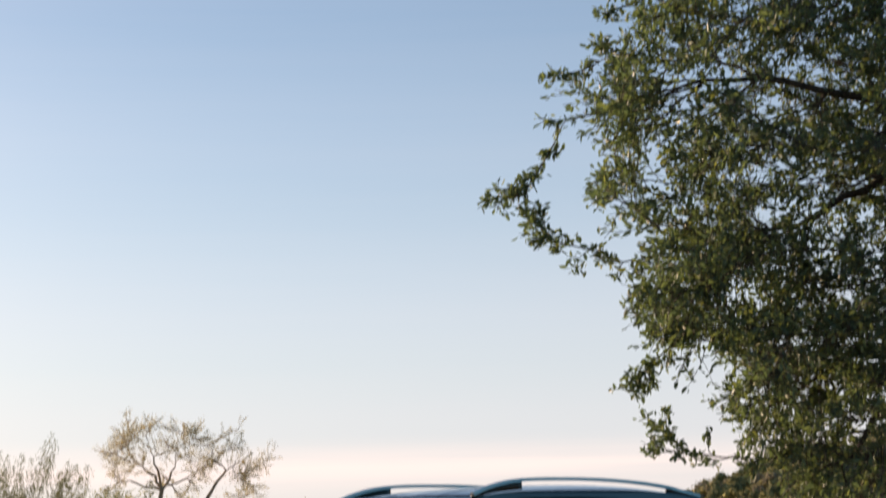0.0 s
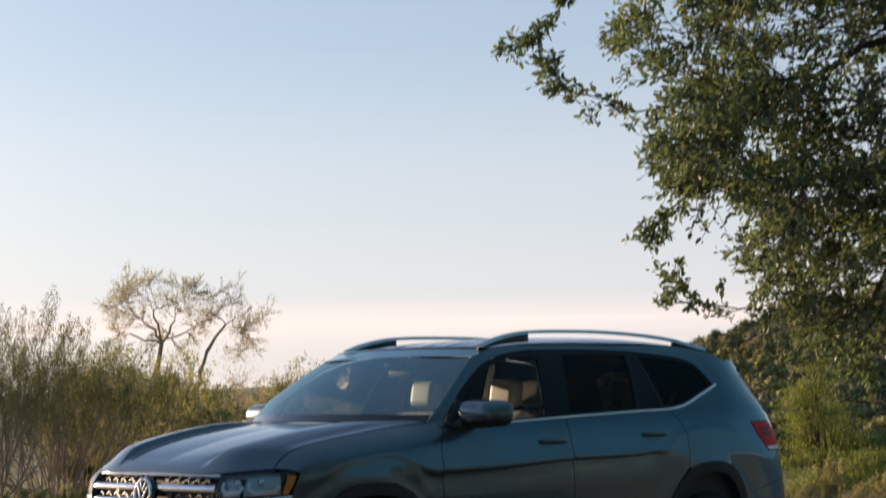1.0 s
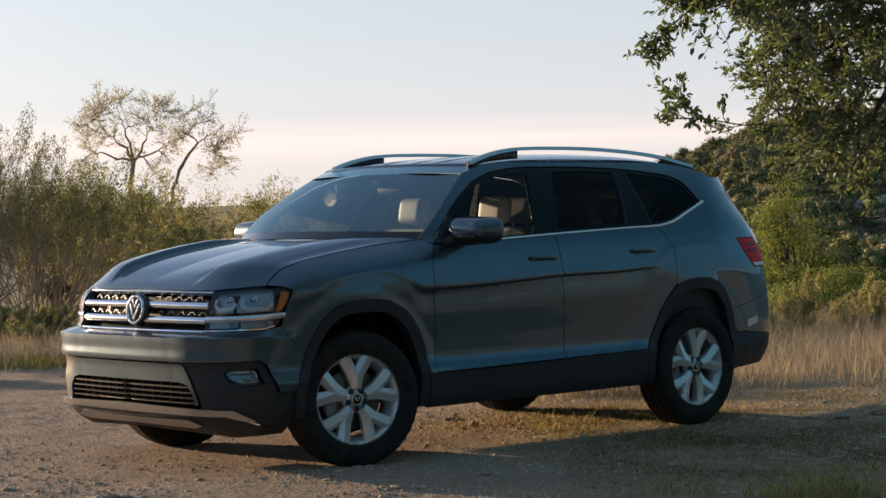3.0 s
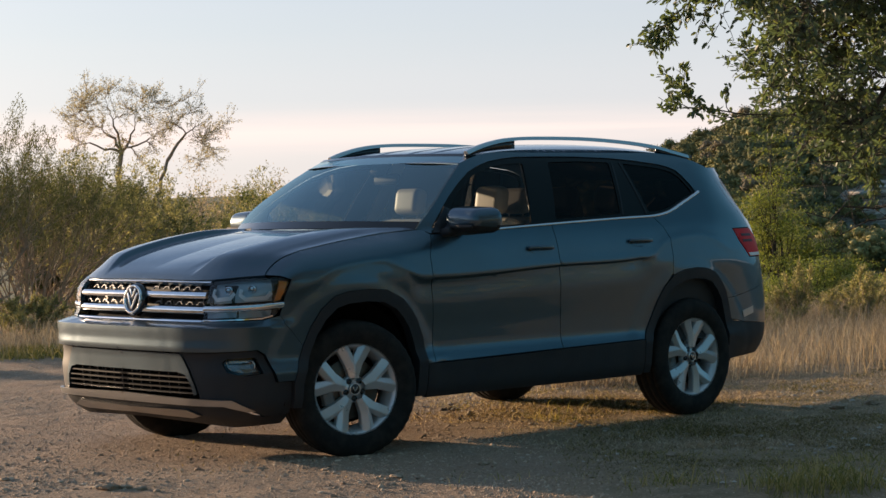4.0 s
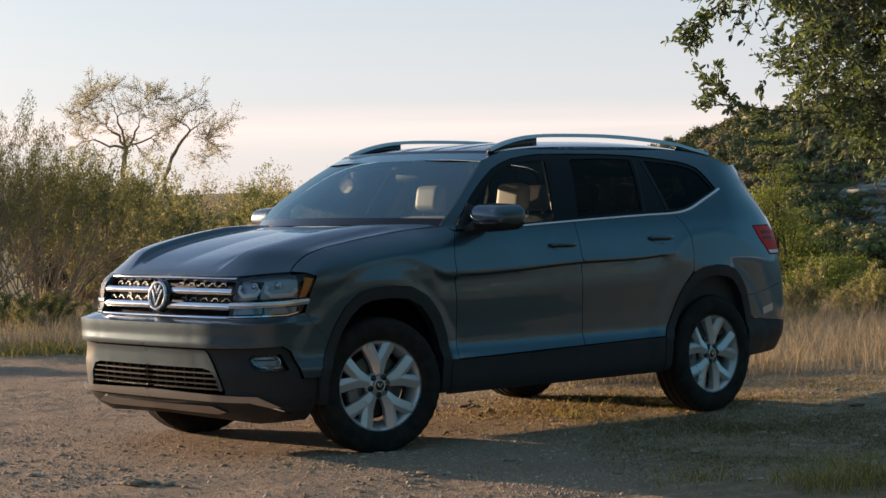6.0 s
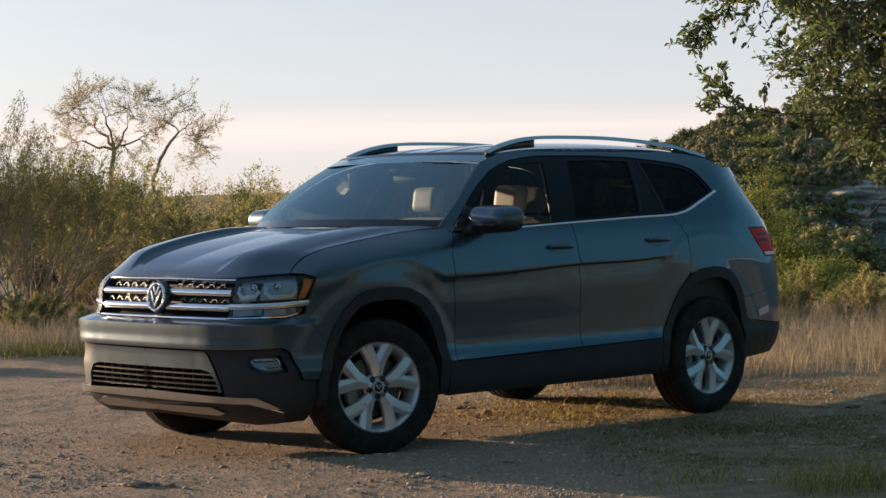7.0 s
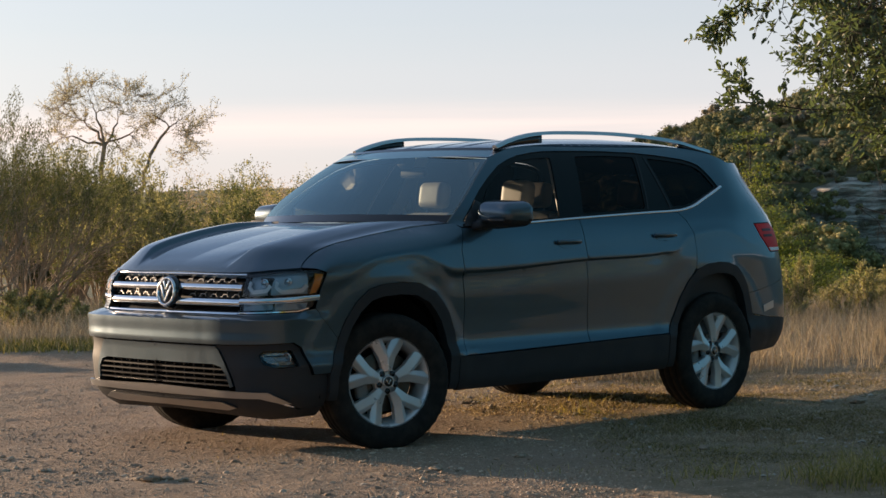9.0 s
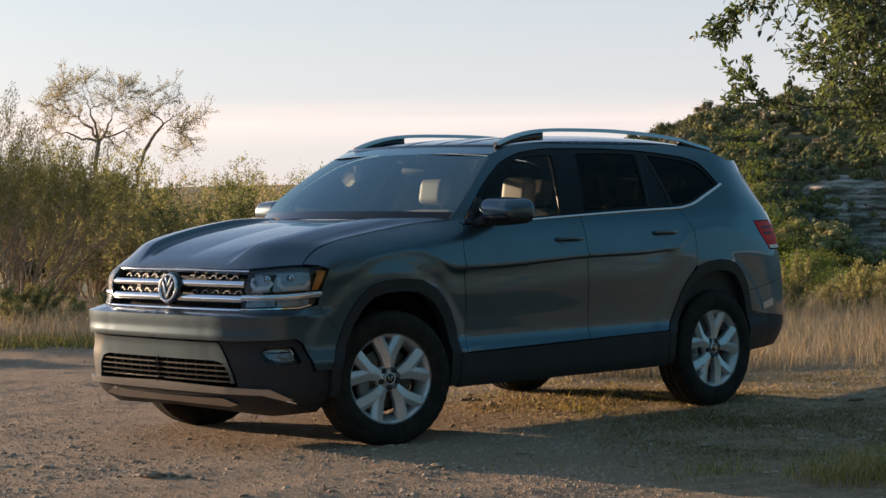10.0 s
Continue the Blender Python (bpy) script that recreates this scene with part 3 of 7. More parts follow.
def fill(outline, holes=(), cell=0.03, rows=()):
    """Triangles of a flat region with holes; returns its points, triangles and border loops."""
    loops = [dense(outline, cell), *[dense(h, cell) for h in holes]]
    pts, edges, n = [], [], 0
    for lp in loops:
        pts.append(lp)
        edges += [(n + i, n + (i + 1) % len(lp)) for i in range(len(lp))]
        n += len(lp)
    lo, hi = loops[0].min(0), loops[0].max(0)
    gx, gy = np.meshgrid(np.arange(lo[0] + cell / 2, hi[0], cell), np.arange(lo[1] + cell / 2, hi[1], cell))
    g = np.stack([gx.ravel(), gy.ravel()], 1)
    if len(g):
        extra = [q for q in rows if len(q)]
        if extra:
            e = np.concatenate(extra)
            border = np.concatenate(pts)
            free = np.array([((border - p) ** 2).sum(1).min() for p in e]) > 0.006 ** 2
            ok = inside(e[:, 0], e[:, 1], loops[0]) & free
            for h in loops[1:]:
                ok &= ~inside(e[:, 0], e[:, 1], h)
            if ok.any():
                pts.append(e[ok])
        border = np.concatenate(pts)
        near = np.array([((border - p) ** 2).sum(1).min() for p in g]) < (0.45 * cell) ** 2
        ok = inside(g[:, 0], g[:, 1], loops[0]) & ~near
        for h in loops[1:]:
            ok &= ~inside(g[:, 0], g[:, 1], h)
        pts.append(g[ok])
    pts = np.concatenate(pts)
    v, _, f, _, _, _ = delaunay_2d_cdt([Vector(p) for p in pts], edges, [], 0, 1e-6)
    v = np.array([tuple(p) for p in v])
    f = np.array([t for t in f if len(t) == 3])
    c = v[f].mean(1)
    ok = inside(c[:, 0], c[:, 1], loops[0])
    for h in loops[1:]:
        ok &= ~inside(c[:, 0], c[:, 1], h)
    return v, f[ok], loops


def shell(outline, where, holes=(), cell=0.03, thick=0.012, rows=()):
    """A curved panel with turned-in edges. where(u, v, lift) gives the place."""
    v, f, loops = fill(outline, holes, cell, rows)
    P = where(v[:, 0], v[:, 1], 0.0)
    verts, faces = [*P], [tuple(t) for t in f]
    for lp in loops:
        a, b = where(lp[:, 0], lp[:, 1], 0.0), where(lp[:, 0], lp[:, 1], -thick)
        n, m = len(verts), len(lp)
        verts += [*a, *b]
        cut = np.abs(a[:, 1]) < 1e-4
        faces += [(n + i, n + (i + 1) % m, n + m + (i + 1) % m, n + m + i) for i in range(m) if not (cut[i] and cut[(i + 1) % m])]
    return np.array(verts), faces


def mirrored(mesh):
    v, f = mesh
    return v * np.array([1, -1, 1]), [tuple(reversed(t)) for t in f]


def joined(*meshes):
    vs, fs, n = [], [], 0
    for v, f in meshes:
        vs.append(np.asarray(v, float)), fs.extend([tuple(int(i) + n for i in t) for t in f])
        n += len(v)
    return np.concatenate(vs), fs


def outward(mesh):
    """Turns faces so that their normals point away from the car's middle line."""
    v, f = mesh
    v = np.asarray(v)
    out = []
    for t in f:
        a, b, c = v[t[0]], v[t[1]], v[t[2]]
        n = np.cross(b - a, c - a)
        mid = (a + b + c) / 3 - np.array([np.clip(a[0], -1.2, 1.4), 0, 0.8])
        out.append(tuple(t) if n @ mid > 0 else tuple(reversed(t)))
    return v, out


def crisp(ob, angle=35):
    ob.data.set_sharp_from_angle(angle=radians(angle))
    return ob


def on_skin(lift=0.0):
    return lambda s, z, d: skin(s, z, lift + d)


def pair(name, mesh, material, parent, label=""):
    """The part on the left and its mirror image on the right."""
    m = outward(mesh)
    return crisp(part(name, m, material, parent, label)), crisp(part(name, mirrored(m), material, parent, label))


def whole(name, mesh, material, parent, label=""):
    """One part across the car, from its left half."""
    m = outward(mesh)
    ob = part(name, joined(m, mirrored(m)), material, parent, label)
    bm = bmesh.new()
    bm.from_mesh(ob.data)
    bmesh.ops.remove_doubles(bm, verts=[v for v in bm.verts if abs(v.co.y) < 2e-4], dist=4e-4)
    bm.to_mesh(ob.data)
    bm.free()
    ob.data.shade_smooth()
    return crisp(ob)


def skin_panel(outline, lift=0.0, holes=(), cell=0.03, thick=0.012, gap=0.0, corner=0.0, flank=False):
    q = np.asarray(outline, float)
    if corner:
        q = round_corners(q, corner)
    if gap:
        q = shrink(q, gap)
    rows = ()
    if flank:
        line = np.arange(q[:, 0].min(), q[:, 0].max(), 0.022)
        rows = [np.stack([line, crease(line) + dz], 1) for dz in (0.02, 0.003, -0.002, -0.009, -0.017, -0.035, -0.06)]
    return shell(q, on_skin(lift), holes, cell, thick, rows)


def ribbon(line, width, lift, cell=0.04, thick=0.01):
    """A narrow strip laid along a line on the skin."""
    q = dense(line, cell, closed=False)
    t = np.gradient(q, axis=0)
    t /= np.linalg.norm(t, axis=1, keepdims=True)
    n = np.stack([-t[:, 1], t[:, 0]], 1) * width / 2
    return shell(np.concatenate([q + n, (q - n)[::-1]]), on_skin(lift), (), cell, thick)


def moulding(line, width, lift, bulge, cell=0.02):
    """A rounded strip laid along a line on the skin."""
    q = dense(line, cell, closed=False)
    t = np.gradient(q, axis=0)
    t /= np.linalg.norm(t, axis=1, keepdims=True)
    n = np.stack([-t[:, 1], t[:, 0]], 1) * width / 2
    rows = []
    for v in np.linspace(-1, 1, 9):
        rows.append(skin(q[:, 0] + n[:, 0] * v, q[:, 1] + n[:, 1] * v, lift + bulge * (1 - v * v)))
    rows = [skin(q[:, 0] - n[:, 0], q[:, 1] - n[:, 1], lift - 0.02)] + rows + [skin(q[:, 0] + n[:, 0], q[:, 1] + n[:, 1], lift - 0.02)]
    m, k = len(q), len(rows)
    return np.concatenate(rows), [(j * m + i, j * m + i + 1, (j + 1) * m + i + 1, (j + 1) * m + i) for j in range(k - 1) for i in range(m - 1)]


def block(size, m=None, bevel=0.0, seg=2):
    """A bevelled box as (vertices, faces)."""
    bm = bmesh.new()
    bmesh.ops.create_cube(bm, size=1, matrix=Matrix.Diagonal((*size, 1)))
    if bevel:
        bmesh.ops.bevel(bm, geom=bm.edges[:], offset=bevel, segments=seg, profile=0.6, affect="EDGES")
    if m is not None:
        bm.transform(m)
    return taken(bm)


def taken(bm):
    bm.verts.index_update()
    v, f = np.array([tuple(p.co) for p in bm.verts]), [tuple(p.index for p in t.verts) for t in bm.faces]
    bm.free()
    return v, f


def lathe(profile, n=48, m=None):
    """Turns (radius, along) round the y axis."""
    pr = np.array(profile, float)
    an = np.linspace(0, 2 * math.pi, n, endpoint=False)
    v = np.stack([np.outer(np.cos(an), pr[:, 0]), np.tile(pr[:, 1], (n, 1)), np.outer(np.sin(an), pr[:, 0])], -1).reshape(-1, 3)
    k = len(pr)
    f = [(i * k + j, i * k + j + 1, ((i + 1) % n) * k + j + 1, ((i + 1) % n) * k + j) for i in range(n) for j in range(k - 1)]
    if m is not None:
        v = np.array([tuple(m @ Vector(p)) for p in v])
    return v, f


def sweep(line, section, up=(0, 0, 1)):
    """A closed section of (side, up) pairs drawn along a line of places."""
    p = np.asarray(line, float)
    t = np.gradient(p, axis=0)
    t /= np.linalg.norm(t, axis=1, keepdims=True)
    side = np.cross(t, np.asarray(up, float))
    side /= np.linalg.norm(side, axis=1, keepdims=True)
    u = np.cross(side, t)
    c = np.asarray(section, float)
    k = len(c)
    v = (p[:, None, :] + side[:, None, :] * c[None, :, :1] + u[:, None, :] * c[None, :, 1:2]).reshape(-1, 3)
    f = [(i * k + j, i * k + (j + 1) % k, (i + 1) * k + (j + 1) % k, (i + 1) * k + j) for i in range(len(p) - 1) for j in range(k)]
    f += [tuple(range(k))[::-1], tuple((len(p) - 1) * k + j for j in range(k))]
    return v, f


def oval(a, b, n=10):
    return [(a * math.cos(2 * math.pi * i / n), b * math.sin(2 * math.pi * i / n)) for i in range(n)]


def spline(points, n=40):
    return smooth_line(points, n)[1]


# outlines on the skin, (s, z)
ARCH_F = [(-1.935, 0.44), (-1.915, 0.52), (-1.865, 0.647), (-1.815, 0.75), (-1.745, 0.845), (-1.655, 0.916), (-1.56, 0.94), (-1.40, 0.948), (-1.26, 0.938), (-1.14, 0.886), (-1.075, 0.825), (-1.02, 0.755), (-0.975, 0.65), (-0.955, 0.56), (-0.95, 0.49)]
ARCH_R = [(0.995, 0.524), (1.02, 0.57), (1.075, 0.665), (1.13, 0.765), (1.20, 0.86), (1.295, 0.935), (1.40, 0.968), (1.53, 0.978), (1.64, 0.97), (1.73, 0.944), (1.80, 0.885), (1.86, 0.81), (1.90, 0.715), (1.93, 0.61), (1.945, 0.46)]
DOOR_F = [(-0.862, 1.252), (-0.904, 1.128), (-0.898, 0.961), (-0.882, 0.758), (-0.888, 0.494)]
DOOR_B = [(0.178, 1.291), (0.192, 1.203), (0.203, 1.025), (0.218, 0.7), (0.222, 0.512)]
DOOR_R = [(1.162, 1.327), (1.246, 1.255), (1.29, 1.179), (1.298, 1.06), (1.285, 0.945)]
BELT = [(-0.862, 1.252), (-0.72, 1.254), (-0.303, 1.27), (0.178, 1.291), (0.82, 1.316), (1.162, 1.327), (1.31, 1.345), (1.40, 1.368), (1.50, 1.403), (1.722, 1.476)]
DLO_TOP = [(1.722, 1.478), (1.69, 1.535), (1.64, 1.60), (1.60, 1.637), (1.53, 1.660), (1.446, 1.677), (1.2, 1.702), (0.966, 1.718), (0.65, 1.726), (0.397, 1.726), (0.21, 1.724), (0.1, 1.722), (-0.02, 1.712), (-0.164, 1.693), (-0.27, 1.666), (-0.382, 1.627), (-0.51, 1.556), (-0.638, 1.472), (-0.72, 1.406), (-0.774, 1.36), (-0.83, 1.302), (-0.85, 1.2565)]
ROOF_EDGE = [(-0.425, 1.68), (-0.30, 1.714), (-0.17, 1.742), (0.07, 1.763), (0.35, 1.772), (0.64, 1.775), (1.0, 1.774), (1.3, 1.767), (1.6, 1.745), (1.82, 1.712), (2.02, 1.66)]
PILLAR = [(-0.935, 1.282), (-0.89, 1.330), (-0.803, 1.412), (-0.70, 1.493), (-0.614, 1.556), (-0.52, 1.62), (-0.425, 1.68)]
TAILGATE = [(2.02, 1.66), (2.10, 1.56), (2.17, 1.44), (2.26, 1.33), (2.33, 1.235)]
LAMP_R = [(2.33, 1.235), (2.02, 1.232), (2.08, 1.143), (2.205, 1.03), (2.49, 1.03), (2.49, 1.12)]


SEAM = smooth_line([(-2.096, 1.050), (-2.055, 1.083), (-1.987, 1.124), (-1.915, 1.151), (-1.8, 1.178), (-1.65, 1.203), (-1.45, 1.232), (-1.2, 1.260), (-0.925, 1.281)], 44)[1]


def make_car():
    car = thing("car", label="dark teal metallic sport utility vehicle, front wheels turned, on gravel", category="car")

    # --- panels ---
    wing = [tuple(q) for q in SEAM] + [(-0.885, 1.268)] + DOOR_F + ARCH_F[::-1][:-2] + [(-1.95, 0.745), (-2.035, 0.822), (-1.996, 0.952), (-1.958, 1.022), (-2.02, 1.0435)]
    pair("front_wing", skin_panel(wing, gap=0.0022, flank=True, cell=0.022), PAINT, car)
    door = BELT[:4] + DOOR_B[1:] + DOOR_F[::-1][:-1]
    front_doors = pair("front_door", skin_panel(door, gap=0.0026, flank=True, cell=0.028), PAINT, car)
    k = ARCH_R.index((1.295, 0.935))
    door = BELT[3:6] + DOOR_R[1:] + ARCH_R[:k][::-1] + DOOR_B[::-1][:-1]
    rear_doors = pair("rear_door", skin_panel(door, gap=0.0026, flank=True, cell=0.028), PAINT, car)
    quarter = DOOR_R[::-1] + BELT[6:] + DLO_TOP[1:] + [(-0.864, 1.258), (-0.9, 1.2745)] + PILLAR + [tuple(q) for q in smooth_line(ROOF_EDGE, 60)[1][1:]] + TAILGATE[1:] + LAMP_R[1:5] + [(2.52, 0.86), (2.2, 0.80), (2.0, 0.765), (1.885, 0.755)] + ARCH_R[k:12][::-1]
    pair("body_side", skin_panel(quarter, gap=0.002, flank=True, cell=0.017), PAINT, car)
    bumper = [(NOSE, 0.795), (-2.53, 0.795), (-2.13, 0.803), (-2.035, 0.822), (-1.95, 0.745), (-1.865, 0.647), (-1.915, 0.52), (-1.93, 0.458), (-2.033, 0.458), (-2.066, 0.53), (-2.10, 0.612), (-2.15, 0.640), (-2.49, 0.634), (-2.62, 0.634), (NOSE, 0.634)]
    whole("front_bumper", skin_panel(bumper, thick=0.03, cell=0.02), PAINT, car)
    band = [(NOSE, 0.622), (-2.665, 0.622), (-2.645, 0.605), (-2.60, 0.53), (-2.56, 0.45), (-2.545, 0.40), (-2.572, 0.392), (-2.588, 0.46), (-2.63, 0.507), (-2.69, 0.52), (NOSE, 0.52)]
    whole("lower_bumper", skin_panel(band, lift=-0.014, thick=0.025, cell=0.02), PAINT, car)
    whole("bumper_groove", skin_panel([(NOSE, 0.64), (-2.64, 0.64), (-2.64, 0.61), (NOSE, 0.61)], lift=-0.03, thick=0.004), GLOSS_BLACK, car)
    rear = [(TAIL, 0.86), (2.52, 0.86), (2.2, 0.80), (2.0, 0.765), (1.885, 0.755), (1.90, 0.715), (1.93, 0.61), (2.1, 0.585), (2.5, 0.56), (TAIL, 0.55)]
    whole("rear_bumper", skin_panel(rear, gap=0.001, thick=0.03), PAINT, car)
    valance = [(TAIL, 0.545), (2.5, 0.555), (2.1, 0.58), (1.932, 0.605), (1.945, 0.46), (1.955, 0.34), (2.3, 0.35), (TAIL, 0.36)]
    whole("rear_valance", skin_panel(valance, lift=-0.004, thick=0.03), TRIM, car)
    gate = TAILGATE + [(2.49, 1.03), (2.52, 0.865), (TAIL, 0.865), (TAIL, 1.66)]
    hole = [(2.2, 1.55), (2.40, 1.30), (2.62, 1.26), (TAIL - 0.02, 1.26), (TAIL - 0.02, 1.6), (2.3, 1.6)]
    whole("tailgate", skin_panel(gate, holes=[hole], gap=0.002), PAINT, car)
    whole("rear_window", skin_panel(hole, lift=-0.006, thick=0.004), TINTED, car, "dark rear window")

    # --- wheel-arch, sill and bumper trim ---
    for name, arch, foot, mid in (("front_arch_trim", ARCH_F, 0.30, AXLE_F), ("rear_arch_trim", ARCH_R, 0.30, AXLE_R)):
        o = np.array(arch)
        inner = np.array([(mid + (s - mid) * 0.865, 0.35 + (z - 0.35) * 0.885) for s, z in arch])
        lo_a, lo_b = (o[0][0] + 0.004, foot), (o[-1][0] - 0.004, foot)
        ring = [*map(tuple, o)] + [lo_b, (inner[-1][0], foot), *map(tuple, inner[::-1]), (inner[0][0], foot), lo_a]
        if mid == AXLE_R:
            ring = [*map(tuple, o)] + [(1.955, 0.34), (inner[-1][0] + 0.01, 0.335), *map(tuple, inner[::-1]), (inner[0][0], foot), lo_a]
        pair(name, skin_panel(ring, lift=0.007, thick=0.06, cell=0.025), TRIM, car, "matt black plastic arch trim")
    sill = [(-0.945, 0.494), (-0.888, 0.489), (-0.303, 0.495), (0.2, 0.507), (0.993, 0.52), (0.995, 0.29), (0.6, 0.288), (-0.94, 0.288)]
    pair("sill_trim", skin_panel(sill, lift=0.004, thick=0.03), TRIM, car, "matt black plastic sill")
    pocket = [(-2.66, 0.628), (-2.49, 0.628), (-2.15, 0.635), (-2.106, 0.608), (-2.072, 0.53), (-2.04, 0.453), (-1.94, 0.452), (-1.935, 0.27), (-2.06, 0.255), (-2.165, 0.29), (-2.30, 0.362), (-2.535, 0.372), (-2.535, 0.40), (-2.55, 0.45), (-2.59, 0.53), (-2.638, 0.605)]
    fog_hole = round_corners([(-2.37, 0.572), (-2.338, 0.598), (-2.152, 0.598), (-2.112, 0.505), (-2.235, 0.497), (-2.335, 0.52)], 0.012)
    pair("bumper_trim", skin_panel(pocket, lift=-0.022, holes=[fog_hole], thick=0.04, cell=0.025), TRIM, car, "matt black plastic fog lamp surround")
    for f in pair("fog_lamp", skin_panel(fog_hole, lift=-0.05, thick=0.01, cell=0.02), GLOSS_BLACK, car, "small chrome-ringed fog lamp"):
        side = -1 if f.data.vertices[0].co.y < 0 else 1
        p = skin(-2.19, 0.552, -0.045)
        m = pose(p[0], p[1], p[2], 0, 0, -52)
        cup = lathe([(0.0, 0.022), (0.016, 0.018), (0.026, 0.004), (0.030, -0.004), (0.033, 0.0), (0.031, 0.02)], 24, m)
        bar = block((0.07, 0.014, 0.008), m @ pose(-0.085, 0.008, 0.018), 0.003)
        low = block((0.10, 0.014, 0.006), m @ pose(-0.07, 0.006, -0.03), 0.002)
        refl = joined(cup, bar, low)
        bowl = outward(skin_panel(shrink(fog_hole, 0.016), lift=-0.047, thick=0.004, cell=0.012))
        bowl = (bowl[0] + 0.004 * np.sin(bowl[0][:, [2]] * 420) * np.array([[-0.7, -0.7, 0]]), bowl[1])
        part("bowl", bowl if side < 0 else mirrored(bowl), LAMP_FACET, f, "faceted silver fog lamp bowl")
        part("reflector", refl if side < 0 else mirrored(refl), CHROME, f, "chrome fog lamp reflector")
        glassm = outward(skin_panel(shrink(fog_hole, 0.003), lift=-0.028, thick=0.003, cell=0.03))
        part("lens", glassm if side < 0 else mirrored(glassm), FOG_LENS, f)
    skid = [(NOSE, 0.386), (-2.31, 0.368), (-2.165, 0.300), (-2.22, 0.300), (-2.36, 0.335), (NOSE, 0.335)]
    whole("skid_strip", skin_panel(skid, lift=0.008, thick=0.02, cell=0.025), SKID, car, "silver-grey strip along the bumper's lower edge")
    lip = [(NOSE, 0.33), (-2.36, 0.33), (-2.22, 0.295), (-2.1, 0.262), (-1.94, 0.265), (-1.94, 0.21), (-2.3, 0.205), (NOSE, 0.235)]
    whole("lower_lip", skin_panel(lip, lift=-0.02, thick=0.1, cell=0.03), TRIM, car)
    tongue = [(NOSE, 0.30), (-2.66, 0.305), (-2.56, 0.275), (-2.66, 0.255), (NOSE, 0.262)]
    whole("skid_plate", skin_panel(tongue, lift=-0.004, thick=0.02, cell=0.03), SKID, car, "silver-grey plate under the bumper")

    # --- lower grille ---
    mouth = [(NOSE, 0.525), (-2.69, 0.525), (-2.63, 0.512), (-2.58, 0.46), (-2.55, 0.385), (NOSE, 0.385)]
    grille = whole("lower_grille", skin_panel(mouth, lift=-0.075, thick=0.01), GLOSS_BLACK, car, "black lower air intake")
    for z, e in ((0.492, -2.615), (0.462, -2.59), (0.432, -2.578), (0.403, -2.566)):
        h = shell([(NOSE, z + 0.004), (e, z + 0.004), (e, z - 0.004), (NOSE, z - 0.004)], on_skin(-0.02), (), 0.05, 0.045)
        whole("slat", h, SLAT, grille)
    ribs = [shell([(s - 0.004, 0.515), (s + 0.004, 0.515), (s + 0.004, 0.39), (s - 0.004, 0.39)], on_skin(-0.04), (), 0.07, 0.03) for s in np.arange(NOSE + 0.05, -2.63, 0.082)]
    for r in ribs:
        pair("rib", r, GLOSS_BLACK, grille)

    # --- upper grille ---
    frame_in = [(NOSE, 1.022), (-2.497, 1.016), (-2.52, 0.80), (NOSE, 0.80)]
    grille = whole("grille", skin_panel(frame_in, lift=-0.07, thick=0.006), SURROUND, car, "black grille with chrome bars and honeycomb pieces")
    for z, h, e in ((1.019, 0.009, -2.497), (0.944, 0.034, -2.507), (0.861, 0.036, -2.517), (0.803, 0.010, -2.52)):
        bar = moulding([(NOSE, z), (e, z - 0.002)], h, -0.006, 0.22 * h)
        whole("bar", bar, CHROME, grille)
    for row, (z0, z1) in enumerate(((0.962, 1.012), (0.879, 0.928))):
        for i, s in enumerate(np.arange(NOSE + 0.13 + 0.05 * row, -2.54, 0.104)):
            za, zb = z0 + 0.010, z0 + 0.024
            line = [(s - 0.036, za), (s - 0.022, za), (s - 0.010, zb), (s + 0.022, zb), (s + 0.034, za)]
            comb = joined(ribbon(line, 0.0045, -0.030, 0.05, 0.012), ribbon([(s + 0.022, zb), (s + 0.022, zb + 0.014)], 0.0025, -0.034, 0.05, 0.01))
            pair("honeycomb", comb, COMB, grille)
    at = skin(NOSE, 0.912, 0.012)
    m = pose(at[0], 0, at[2], 0, 0, -90) @ pose(0, 0, 0, -8)
    emblem = part("emblem", lathe([(0.0, -0.012), (0.075, -0.010), (0.088, -0.004), (0.094, 0.006), (0.094, 0.03)], 48, m), GLOSS_BLACK, grille, "round dark emblem with a chrome ring")
    part("ring", lathe([(0.070, -0.010), (0.073, -0.019), (0.080, -0.020), (0.084, -0.012), (0.084, 0.0)], 48, m), CHROME, emblem)
    for x, z, h, lean in ((-0.024, -0.010, 0.105, -27), (0.024, -0.010, 0.105, 27), (-0.014, 0.036, 0.058, -27), (0.014, 0.036, 0.058, 27)):
        part("inlay", block((0.014, 0.012, h), m @ pose(x, -0.014, z, 0, lean), 0.004), CHROME, emblem)

    # --- headlamps ---
    lamp = [(-2.492, 1.018), (-2.215, 1.034), (-2.03, 1.040), (-1.967, 1.022), (-2.003, 0.952), (-2.048, 0.830), (-2.135, 0.808), (-2.512, 0.800), (-2.505, 0.87), (-2.482, 0.946)]
    lq = round_corners(lamp, 0.012)
    lamps = pair("headlamp", skin_panel(lq, lift=-0.06, thick=-0.06, cell=0.03), GLOSS_BLACK, car, "clear-lensed headlamp with white light guides and amber side marker")
